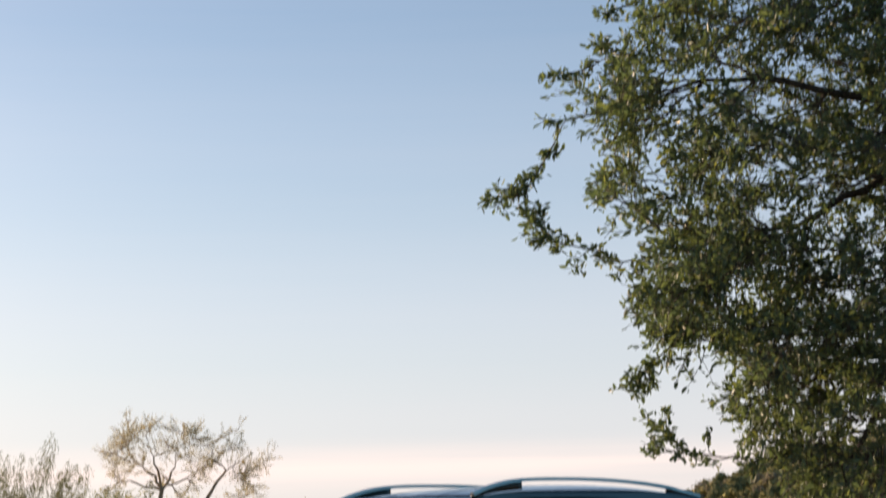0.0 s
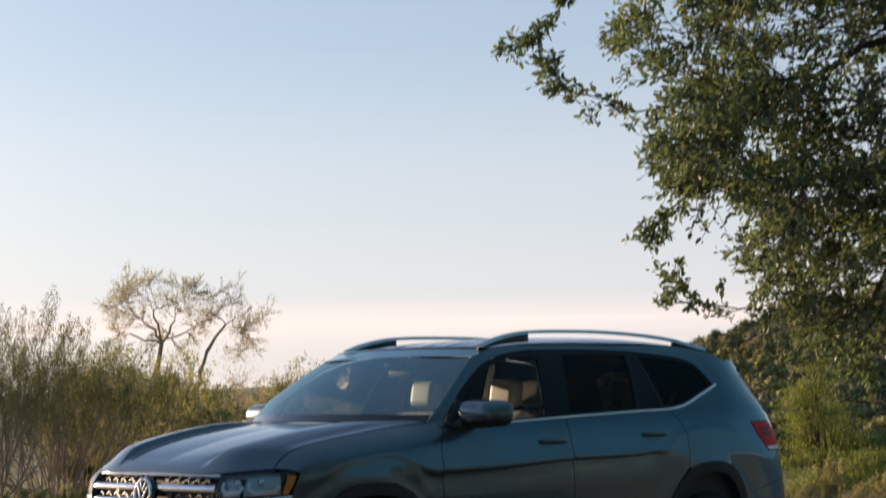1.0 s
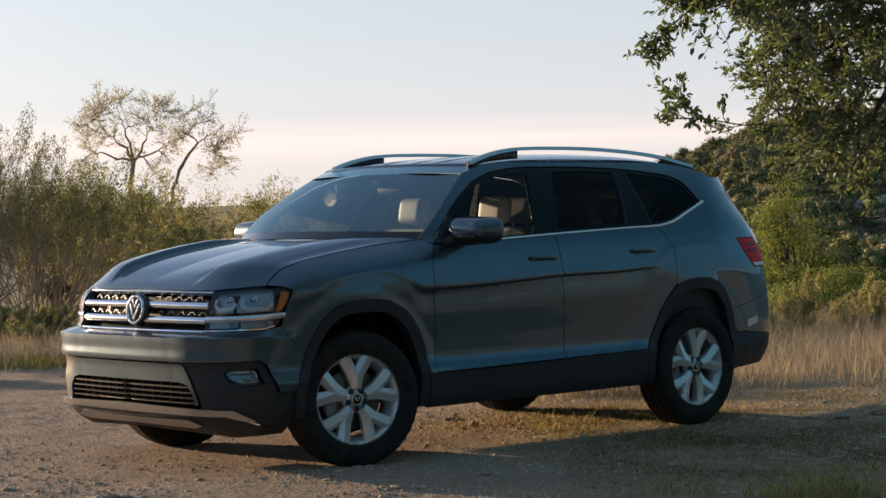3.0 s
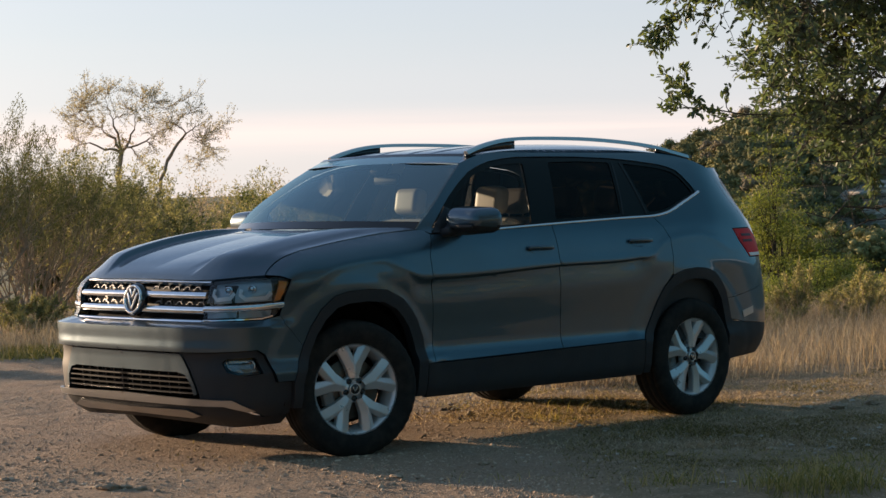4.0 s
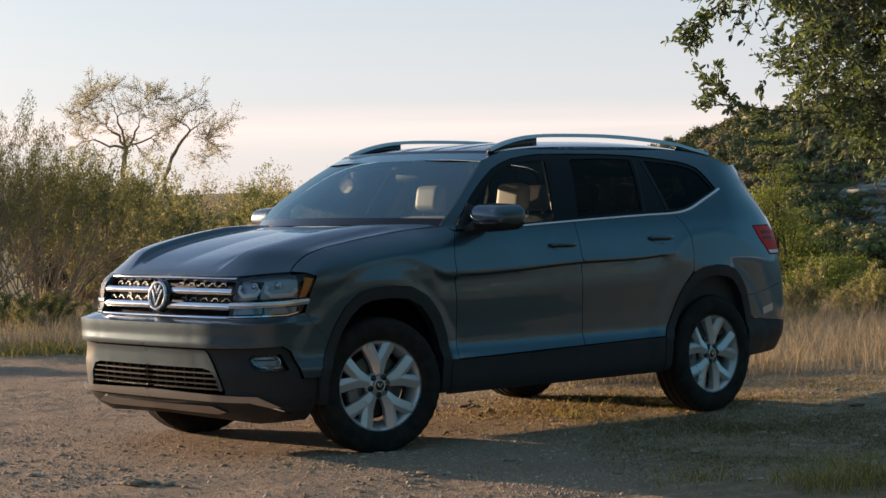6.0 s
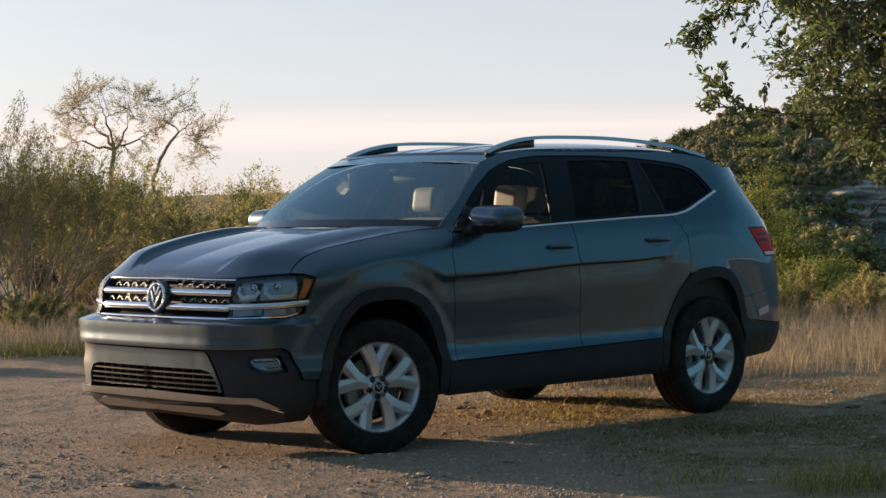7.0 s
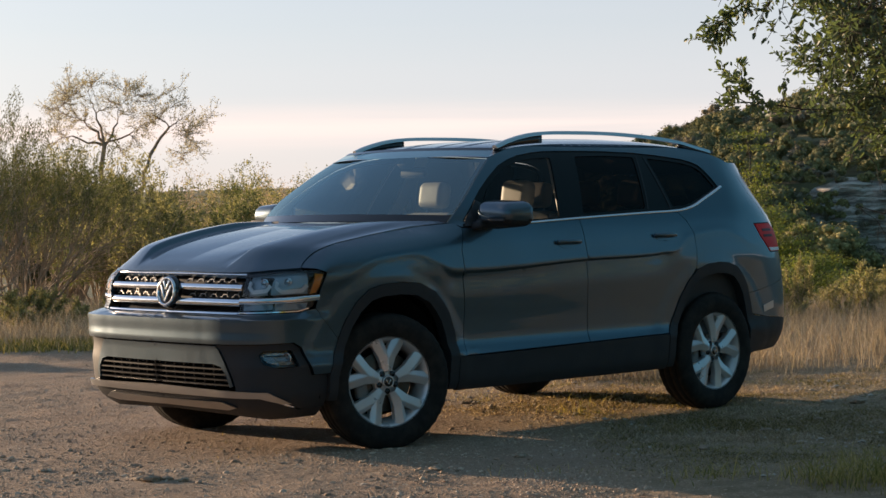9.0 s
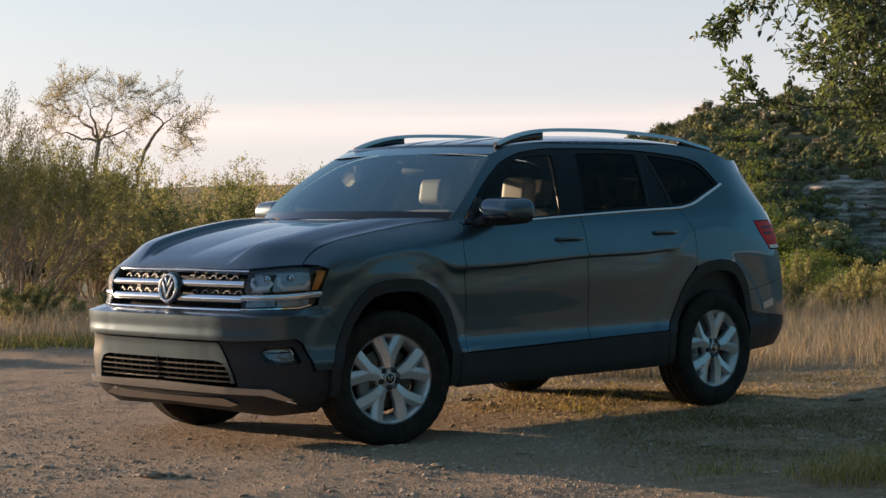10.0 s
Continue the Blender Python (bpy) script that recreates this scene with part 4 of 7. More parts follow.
    for ob, side in zip(lamps, (-1, 1)):
        put = (lambda m: outward(m)) if side < 0 else (lambda m: mirrored(outward(m)))
        part("lens", put(skin_panel(shrink(lq, 0.002), lift=0.001, thick=0.004, cell=0.03)), LENS, ob, "clear plastic lens")
        part("bezel", put(skin_panel([(-2.46, 1.010), (-2.06, 1.025), (-2.06, 0.905), (-2.47, 0.895)], lift=-0.05, thick=0.004)), LAMP_SILVER, ob)
        for s, z in ((-2.345, 0.968), (-2.19, 0.975)):
            p = skin(s, z, -0.03)
            part("projector", put(lathe([(0.0, -0.014), (0.010, -0.012), (0.017, -0.004), (0.019, 0.004), (0.022, 0.0), (0.022, 0.02)], 24, pose(*p, 0, 0, -62))), CHROME, ob)
        for a, b in ((-2.47, -2.30), (-2.275, -2.075)):
            guide = [(a + 0.02, 0.975), (a + 0.01, 0.945), (a + 0.045, 0.918), (b - 0.03, 0.925), (b - 0.002, 0.955)]
            part("light_guide", put(ribbon(guide, 0.023, -0.022, 0.03, 0.012)), LAMP_WHITE, ob, "white light guide")
        part("side_marker", put(skin_panel([(-2.028, 1.018), (-1.978, 1.012), (-2.008, 0.945), (-2.028, 0.910), (-2.062, 0.905)], lift=-0.012, thick=0.01)), AMBER, ob, "amber side marker")
        bar_line = smooth_line([(-2.515, 0.868), (-2.3, 0.871), (-2.16, 0.876), (-2.085, 0.881)], 30)[1]
        part("chrome_bar", put(moulding(bar_line, 0.030, 0.002, 0.007)), CHROME, ob, "chrome bar")
        for a, b in ((-2.49, -2.285), (-2.275, -2.075)):
            part("lower_lamp", put(skin_panel([(a, 0.853), (b, 0.856), (b - 0.008, 0.820), (a, 0.814)], lift=-0.02, thick=0.01)), LAMP_SILVER, ob)
        part("chrome_edge", put(ribbon([(-2.512, 0.803), (-2.14, 0.811), (-2.075, 0.826)], 0.007, 0.002)), CHROME, ob)

    # --- bonnet, cowl, windscreen, roof ---
    def edge(points, n):
        u, q = smooth_line(points, n)
        return q

    n, w = 84, 96
    front_s = np.linspace(NOSE, -2.099, w)
    fz = curve(front_s, [(NOSE, 1.030), (-2.5, 1.0265), (-2.25, 1.041), (-2.099, 1.050)])
    front = skin(front_s, fz)
    side_s = np.interp(np.linspace(0, 1, n) ** 1.15, np.linspace(0, 1, len(SEAM)), SEAM[:, 0])
    side_z = np.interp(side_s, SEAM[:, 0], SEAM[:, 1])
    flank = skin(side_s - 0.003, side_z + 0.0025, 0.0)
    flank[0] = front[-1]
    k = np.linspace(0, 1, n)
    mid = np.stack([front[0][0] + (-1.13 - front[0][0]) * k, 0 * k, curve(k, [(0, 1.030), (0.02, 1.052), (0.06, 1.078), (0.12, 1.104), (0.3, 1.165), (0.55, 1.228), (0.8, 1.272), (1.0, 1.292)])], 1)
    j = np.linspace(0, 1, w)
    rear = np.stack([mid[-1][0] + (flank[-1][0] - mid[-1][0]) * j ** 2.2, mid[-1][1] + (flank[-1][1] - mid[-1][1]) * j, mid[-1][2] + (flank[-1][2] - mid[-1][2]) * j ** 2], 1)
    U, V = k[:, None, None], j[None, :, None]
    grid = (1 - V) * mid[:, None, :] + V * flank[:, None, :] + (1 - U) * front[None, :, :] + U * rear[None, :, :] \
        - ((1 - U) * (1 - V) * front[0] + (1 - U) * V * front[-1] + U * (1 - V) * rear[0] + U * V * rear[-1])
    a = -grid[:, :, 1]
    line = 0.42 + 0.22 * k[:, None] ** 0.8
    fade = step(0.0, 0.2, k[:, None]) * (1 - 0.85 * step(0.65, 1.0, k[:, None]))
    puff = 0.006 * np.sin(math.pi * np.clip(V[:, :, 0], 0, 1)) * np.sin(math.pi * np.clip(U[:, :, 0] * 0.9 + 0.1, 0, 1)) ** 0.6
    grid[:, :, 2] += puff + fade * 0.034 * step(-0.028, 0.006, a - line) * (1 - step(0.06, 0.34, a - line)) * (1 - step(0.86, 1, V[:, :, 0])) - 0.006 * fade * np.exp(-((a - line + 0.07) / 0.04) ** 2)
    idx = np.arange(n * w).reshape(n, w)
    quads = np.stack([idx[:-1, :-1], idx[:-1, 1:], idx[1:, 1:], idx[1:, :-1]], -1).reshape(-1, 4).tolist()
    hood = (grid.reshape(-1, 3), [tuple(q) for q in quads])
    rim = np.concatenate([front, flank[1:], rear[::-1][1:]])
    down = rim + np.array([0, 0, -0.03]) + np.array([0.02, 0, 0])
    m = len(rim)
    skirt = (np.concatenate([rim, down]), [(i, i + 1, m + i + 1, m + i) for i in range(m - 1)])
    up = lambda mesh: (mesh[0], [t if np.cross(mesh[0][t[1]] - mesh[0][t[0]], mesh[0][t[2]] - mesh[0][t[0]])[2] > 0 else tuple(reversed(t)) for t in mesh[1]])
    hood = up(hood)
    bon = part("bonnet", joined(hood, (hood[0] * [1, -1, 1], [tuple(reversed(t)) for t in hood[1]]), skirt, mirrored(skirt)), PAINT, car, "long bonnet with two raised lines")
    bm = bmesh.new()
    bm.from_mesh(bon.data)
    bmesh.ops.remove_doubles(bm, verts=[v for v in bm.verts if abs(v.co.y) < 1e-5], dist=1e-4)
    bm.to_mesh(bon.data)
    bm.free()
    bon.data.shade_smooth()
    crisp(bon, 40)

    pu, pq = smooth_line(PILLAR, 26)
    left = skin(pq[:, 0], pq[:, 1], -0.006)
    vv = np.linspace(-1, 1, 41)
    bulge = np.linspace(0.22, 0.11, 26)
    ws = left[:, None, :] * np.array([1, 0, 1]) + np.stack([-(bulge[:, None]) * (1 - vv[None, :] ** 2), left[:, 1:2] * -vv[None, :] * -1, 0.012 * (1 - vv[None, :] ** 2) + 0 * bulge[:, None]], -1)
    idx = np.arange(26 * 41).reshape(26, 41)
    quads = [tuple(q) for q in np.stack([idx[:-1, :-1], idx[:-1, 1:], idx[1:, 1:], idx[1:, :-1]], -1).reshape(-1, 4)]
    pane = part("windscreen", up((ws.reshape(-1, 3), quads)), CLEAR, car, "clear raked windscreen")
    pane.visible_shadow = False
    # black border of the windscreen
    lo = up((ws[:3].reshape(-1, 3) + (0, 0, 0.002), [tuple(q) for q in np.stack([idx[:2, :-1], idx[:2, 1:], idx[1:3, 1:], idx[1:3, :-1]], -1).reshape(-1, 4)]))
    part("screen_border", lo, GLOSS_BLACK, pane)
    top_rows = ws[24:].reshape(-1, 3) + (0, 0, 0.002)
    part("screen_border", up((top_rows, [tuple(q) for q in np.stack([idx[:1, :-1], idx[:1, 1:], idx[1:2, 1:], idx[1:2, :-1]], -1).reshape(-1, 4)])), GLOSS_BLACK, pane)
    part("mirror_mount", block((0.07, 0.10, 0.08), pose(-0.44, 0, 1.665, 0, 30), 0.02), CABIN, pane)
    part("interior_mirror", block((0.02, 0.24, 0.065), pose(-0.38, 0, 1.60, 0, 8), 0.02), CABIN, pane)
    cowl = [(-1.22 + 0.28 * abs(v) ** 2, 0.86 * v, 1.262 - 0.01 * v * v) for v in np.linspace(-1, 1, 21)]
    cowl2 = [(-0.86 + 0.02 * abs(v), 0.84 * v, 1.29) for v in np.linspace(-1, 1, 21)]
    part("cowl", up((np.array(cowl + cowl2), [(i, i + 1, 22 + i, 21 + i) for i in range(20)])), TRIM, car, "black plastic cowl below the windscreen")
    for y0, y1, lift in ((-0.55, 0.10, 0.0), (0.12, 0.72, 0.0)):
        line = [(-1.09 + 0.06 * abs(y0 + (y1 - y0) * t), y0 + (y1 - y0) * t, 1.284 + 0.012 * math.sin(math.pi * t)) for t in np.linspace(0, 1, 9)]
        part("wiper", sweep(line, oval(0.007, 0.008, 6)), TRIM, car)

    ru, rq = smooth_line(ROOF_EDGE, 60)
    edge_l = skin(rq[:, 0], rq[:, 1], 0.0)
    t = np.linspace(0, 1, 60)
    bul = curve(t, [(0, 0.11), (0.15, 0.07), (0.4, 0.0), (0.85, -0.02), (1, -0.10)])
    crown = curve(t, [(0, 0.012), (0.15, 0.032), (0.4, 0.048), (0.8, 0.045), (1, 0.03)])
    prof = (1 - np.abs(vv) ** 2.4)
    vv = np.linspace(-1, 1, 121)
    prof = 1 - np.abs(vv) ** 3.4
    rf = edge_l[:, None, :] * np.array([1, 0, 1]) + np.stack([-(bul[:, None]) * prof[None, :], edge_l[:, 1:2] * -vv[None, :] * -1, crown[:, None] * prof[None, :]], -1)
    groove = sum(np.exp(-((np.abs(rf[:, :, 1]) - g) / 0.02) ** 4) for g in (0.15, 0.36)) * 0.013 * step(0.06, 0.13, t[:, None]) * (1 - step(0.88, 0.95, t[:, None]))
    rf[:, :, 2] -= groove
    rf = np.concatenate([rf[:, :1] + (0, 0.006, -0.02), rf[:, :1] + (0, -0.001, 0.0022), rf[:, 1:-1], rf[:, -1:] + (0, 0.001, 0.0022), rf[:, -1:] + (0, -0.006, -0.02)], 1)
    cols = rf.shape[1]
    idx = np.arange(60 * cols).reshape(60, cols)
    quads = [tuple(q) for q in np.stack([idx[:-1, :-1], idx[:-1, 1:], idx[1:, 1:], idx[1:, :-1]], -1).reshape(-1, 4)]
    crisp(part("roof", up((rf.reshape(-1, 3), quads)), PAINT, car, "dark teal roof"), 30)
    spoiler = rf[-1][22:-22:3].copy()
    sp2 = spoiler + np.array([0.05, 0, -0.03])
    sp3 = spoiler + np.array([0.0, 0, -0.05])
    ns = len(spoiler)
    part("roof_spoiler", (np.concatenate([spoiler, sp2, sp3]), [(i, i + 1, ns + i + 1, ns + i) for i in range(ns - 1)] + [(ns + i, ns + i + 1, 2 * ns + i + 1, 2 * ns + i) for i in range(ns - 1)]), PAINT, car)
    for side in (-1, 1):
        rail = spline([(-0.30, 0.655, 1.748), (-0.20, 0.653, 1.782), (-0.06, 0.65, 1.815), (0.10, 0.645, 1.836), (0.35, 0.64, 1.846), (0.8, 0.635, 1.846), (1.2, 0.635, 1.828), (1.5, 0.635, 1.80), (1.68, 0.635, 1.768)], 60) * np.array([1, side, 1])
        r = part("roof_rail", sweep(rail, [(-0.022, -0.011), (-0.021, -0.004), (-0.010, 0.011), (0.010, 0.011), (0.021, -0.004), (0.022, -0.011)]), SATIN, car, "silver roof rail")
        crisp(r, 50)
        for a, b in ((0, 13), (50, 60)):
            seg = rail[a:b]
            base = seg * np.array([1, 1, 0]) + np.array([0, 0, 1.0]) * np.interp(seg[:, 0], rq[:, 0], rq[:, 1])[:, None] + np.array([0, 0, 0.01])
            v = np.concatenate([seg + (0, -0.014, -0.008), seg + (0, 0.014, -0.008), base + (0, 0.014, 0), base + (0, -0.014, 0)])
            q = len(seg)
            part("rail_foot", (v, [(o * q + i, o * q + i + 1, ((o + 1) % 4) * q + i + 1, ((o + 1) % 4) * q + i) for o in range(4) for i in range(q - 1)] + [(0, q, 2 * q, 3 * q), (q - 1, 4 * q - 1, 3 * q - 1, 2 * q - 1)]), GLOSS_BLACK, r)

    # --- side windows ---
    dlo = BELT[1:] + DLO_TOP[1:-1]
    pane_f = round_corners([(-0.66, 1.283), (-0.655, 1.40), (-0.56, 1.485), (-0.45, 1.556), (-0.34, 1.610), (-0.2, 1.650), (-0.05, 1.672), (0.138, 1.682), (0.075, 1.50), (0.008, 1.300)], 0.02)
    pane_r = round_corners([(0.238, 1.322), (0.372, 1.69), (0.66, 1.697), (0.955, 1.690), (0.862, 1.346)], 0.02)
    pane_q = round_corners([(1.15, 1.356), (1.085, 1.683), (1.30, 1.665), (1.44, 1.650), (1.55, 1.627), (1.61, 1.59), (1.688, 1.482), (1.50, 1.424), (1.39, 1.388), (1.29, 1.364)], 0.02)
    for s in pair("window_surround", shell(shrink(dlo, 0.003), on_skin(-0.008), [pane_f, pane_r, pane_q], 0.035, 0.012), SURROUND, car, "gloss black window surround"):
        s.visible_shadow = True
    for nm, q, mat in (("front_side_window", pane_f, SIDE_CLEAR), ("rear_side_window", pane_r, TINTED), ("quarter_window", pane_q, TINTED)):
        for ob in pair(nm, shell(shrink(q, -0.004), on_skin(-0.014), (), 0.04, 0.004), mat, car):
            ob.visible_shadow = mat is TINTED
    for a in (0.885, 1.12):
        pair("pillar_trim", ribbon([(a + (0.10 if a < 1 else -0.06), 1.69), (a, 1.345)], 0.012, -0.004, 0.05, 0.006), TRIM, car)
    pair("chrome_strip", moulding([(s, z + 0.004) for s, z in smooth_line(BELT[1:-1] + [(1.60, 1.436), (1.675, 1.461)], 60)[1]], 0.016, 0.003, 0.007, 0.04), CHROME, car, "chrome strip under the side windows")

    # --- handles, mirrors ---
    for doors, s0 in ((front_doors, 0.036), (rear_doors, 0.983)):
        for ob, side in zip(doors, (-1, 1)):
            put = (lambda m: m) if side < 0 else mirrored
            z0 = 1.141 if s0 < 0.5 else 1.164
            an = np.linspace(0, 2 * math.pi, 24, endpoint=False)
            cup = shell(np.stack([s0 + 0.092 * np.cos(an), z0 - 0.004 + 0.030 * np.sin(an)], 1), on_skin(0.0025), (), 0.02, 0.004)
            part("handle_cup", put(outward(cup)), PAINT, ob)
            line = [tuple(skin(s0 + u, z0 + 0.008 + 0.004 * (1 - (u / 0.11) ** 2), 0.010 + 0.026 * (1 - (abs(u) / 0.112) ** 3.0))) for u in np.linspace(-0.112, 0.112, 17)]
            part("handle", put(sweep(line, oval(0.008, 0.014, 10))), PAINT, ob, "body-coloured pull handle")
    for ob, side in zip(front_doors, (-1, 1)):
        put = (lambda m: m) if side < 0 else mirrored
        bm = bmesh.new()
        bmesh.ops.create_cube(bm, size=1, matrix=pose(-0.67, -1.085, 1.328) @ Matrix.Diagonal((0.205, 0.33, 0.196, 1)))
        for v in bm.verts:
            if v.co.x < -0.67:
                v.co.y = -1.075 + (v.co.y + 1.075) * 0.80 + 0.015
                v.co.z = 1.335 + (v.co.z - 1.335) * 0.78
            if v.co.y < -1.1:
                v.co.z = 1.342 + (v.co.z - 1.342) * 0.80
                v.co.x += 0.02
        bmesh.ops.bevel(bm, geom=bm.edges[:], offset=0.06, segments=6, profile=0.5, affect="EDGES")
        v, f = taken(bm)
        cut = 1.296
        hi, lo = [t for t in f if v[list(t), 2].mean() >= cut], [t for t in f if v[list(t), 2].mean() < cut]
        v2 = v.copy()
        house = part("door_mirror", put((v, hi)), PAINT, ob, "body-coloured door mirror with black lower half")
        part("mirror_base", put((v2, lo)), TRIM, house, "black lower mirror housing")
        part("turn_strip", put(block((0.012, 0.23, 0.018), pose(-0.766, -1.07, 1.296), 0.005)), TRIM, house)
        part("mirror_foot", put(block((0.14, 0.12, 0.05), pose(-0.72, -0.95, 1.264, -12, 0, 0), 0.016)), TRIM, house)
        part("mirror_glass", put(block((0.004, 0.22, 0.12), pose(-0.573, -1.085, 1.330), 0.001)), CHROME, house)
        tri = [(-0.84, 1.262), (-0.64, 1.268), (-0.648, 1.395), (-0.70, 1.418), (-0.815, 1.312)]
        part("mirror_sail", put(outward(skin_panel(tri, lift=0.004, thick=0.01))), TRIM, house)

    # --- tail lamps ---
    tq = round_corners([(2.03, 1.228), (2.33, 1.230), (2.43, 1.17), (2.485, 1.10), (2.485, 1.035), (2.21, 1.035), (2.09, 1.143)], 0.01)
    for ob, side in zip(pair("tail_lamp", skin_panel(tq, lift=0.003, thick=0.03, cell=0.02), RED_LENS, car, "red wrap-round tail lamp"), (-1, 1)):
        put = (lambda m: outward(m)) if side < 0 else (lambda m: mirrored(outward(m)))
        part("reverse_lamp", put(skin_panel([(2.19, 1.06), (2.48, 1.06), (2.48, 1.038), (2.215, 1.038)], lift=0.006, thick=0.02)), LAMP_WHITE, ob, "white lower strip")
        for z in (1.185, 1.145):
            part("dark_band", put(skin_panel([(2.335 - z * 0.18, z + 0.009), (2.30, z + 0.009), (2.31, z - 0.009), (2.34 - z * 0.18, z - 0.009)], lift=0.0045, thick=0.006)), Mat_DARK_RED, ob)
    pair("rear_reflector", skin_panel([(2.07, 0.66), (2.2, 0.69), (2.2, 0.64), (2.08, 0.615)], lift=0.004, thick=0.01, cell=0.02), SKID, car)

    # --- wheels ---
    def tyre():
        prof = [(0.242, -0.098), (0.262, -0.112), (0.300, -0.1225), (0.335, -0.119), (0.358, -0.106), (0.369, -0.092)]
        for g in (-0.055, 0.0, 0.055):
            prof += [(0.3735, g - 0.008), (0.366, g - 0.006), (0.366, g + 0.006), (0.3735, g + 0.008)]
        prof += [(0.369, 0.092), (0.358, 0.106), (0.335, 0.119), (0.300, 0.1225), (0.262, 0.112), (0.242, 0.098)]
        v, f = lathe(prof, 160)
        v = v.reshape(160, len(prof), 3)
        for i in range(160):
            if i % 4 in (0, 1):
                for j in (4, 5, len(prof) - 6, len(prof) - 5):
                    v[i, j] *= np.array([0.993, 1, 0.993])
        return v.reshape(-1, 3), f

    def spoke_mesh():
        """One Y-shaped spoke, outer face at -y, pointing up."""
        H, T, N = (0.0, -0.094, 0.062), (0.0, -0.092, 0.125), (0.0, -0.076, 0.172)
        A, M = (-0.026, -0.080, 0.056), (-0.050, -0.080, 0.128)
        L1, ML, L2 = (-0.106, -0.084, 0.219), (-0.064, -0.101, 0.235), (-0.034, -0.080, 0.243)
        half = [H, T, N, A, M, L1, ML, L2]
        v_ = half + [(x, y + 0.045, z) for x, y, z in half]
        f_ = [(0, 3, 4, 1), (1, 4, 5, 6), (1, 6, 7, 2), (3, 11, 12, 4), (4, 12, 13, 5), (5, 13, 15, 7, 6), (7, 15, 10, 2), (8, 9, 12, 11), (9, 14, 13, 12), (9, 10, 15, 14), (13, 14, 15)]
        v_ = np.array(v_)
        return (v_, f_), (v_ * np.array([-1, 1, 1]), [tuple(reversed(t)) for t in f_])

    def wheel(x, y, steer, turn):
        m = pose(x, y, HUB_Z, 0, 0, steer + (0 if y < 0 else 180))
        spin = pose(0, 0, 0, 0, turn)
        def put(mesh):
            q = m @ spin @ Matrix.Diagonal((1.058, 1, 1.058, 1))
            return np.array([tuple(q @ Vector(p)) for p in mesh[0]]), mesh[1]
        rim = lathe([(0.236, 0.095), (0.222, 0.09), (0.205, 0.02), (0.205, -0.02), (0.222, -0.06), (0.232, -0.085), (0.240, -0.092), (0.246, -0.101), (0.2515, -0.103), (0.2535, -0.098), (0.252, -0.09)], 72)
        w = part("wheel", put(rim), ALLOY, car, "silver five-spoke alloy wheel with a dusty black tyre")
        crisp(w, 40)
        part("tyre", put(tyre()), RUBBER, w, "black road tyre")
        arms = spoke_mesh()
        for i in range(5):
            q = pose(0, 0, 0, 0, 72 * i)
            for_all = joined(*arms)
            bm = bmesh.new()
            vs = [bm.verts.new(tuple(q @ Vector(p))) for p in for_all[0]]
            for t in for_all[1]:
                bm.faces.new([vs[a] for a in t])
            bmesh.ops.remove_doubles(bm, verts=bm.verts[:], dist=1e-4)
            bmesh.ops.recalc_face_normals(bm, faces=bm.faces[:])
            bmesh.ops.bevel(bm, geom=[e for e in bm.edges if e.is_manifold and e.calc_face_angle(0) > 0.35], offset=0.003, segments=2, affect="EDGES")
            s = part("spoke", put(taken(bm)), ALLOY, w)
            crisp(s, 35)
        part("hub", put(lathe([(0.0, -0.074), (0.066, -0.072), (0.074, -0.064), (0.074, -0.03)], 40)), ALLOY, w)
        part("hub_cap", put(lathe([(0.0, -0.091), (0.027, -0.090), (0.031, -0.094), (0.035, -0.086), (0.035, -0.07)], 36)), SATIN, w, "round chrome-edged hub cap")
        cap = part("cap_centre", put(lathe([(0.0, -0.0925), (0.027, -0.0915), (0.0275, -0.088)], 30)), GLOSS_BLACK, w)
        cap_bars = [block((0.0045, 0.004, 0.028), pose(x, -0.0925, z, 0, lean), 0.001) for x, z, lean in ((-0.007, 0, -27), (0.007, 0, 27))]
        part("cap_inlay", put(joined(*cap_bars)), CHROME, w)
        for i in range(5):
            a = radians(72 * i + 36)
            part("wheel_bolt", put(joined(lathe([(0.0, -0.0765), (0.0165, -0.0765), (0.0175, -0.05)], 16, pose(0.052 * math.sin(a), 0, 0.052 * math.cos(a))), lathe([(0.0, -0.0805), (0.008, -0.0805), (0.009, -0.07)], 6, pose(0.052 * math.sin(a), 0, 0.052 * math.cos(a))))), GLOSS_BLACK, w)
        part("brake_disc", put(lathe([(0.07, -0.02), (0.165, -0.02), (0.168, -0.016), (0.168, 0.006), (0.07, 0.006)], 48)), DISC, w)
        part("brake_drum", put(lathe([(0.0, -0.045), (0.07, -0.04), (0.075, 0.0), (0.19, 0.03), (0.20, 0.09)], 40)), UNDER, w)
        cal = joined(block((0.07, 0.06, 0.15), pose(-0.145, -0.012, -0.02, 0, -10), 0.015), block((0.03, 0.075, 0.06), pose(-0.16, -0.02, 0.0), 0.01))
        mm = m
        part("caliper", (np.array([tuple(mm @ Vector(p)) for p in cal[0]]), cal[1]), CALIPER, w)
        return w

    STEER = -16
    wheel(AXLE_F + 0.028, -0.852, STEER, 0)
    wheel(AXLE_R + 0.018, -0.858, 0, 8)
    wheel(AXLE_F + 0.028, 0.852, STEER, 40)
    wheel(AXLE_R, 0.858, 0, 0)

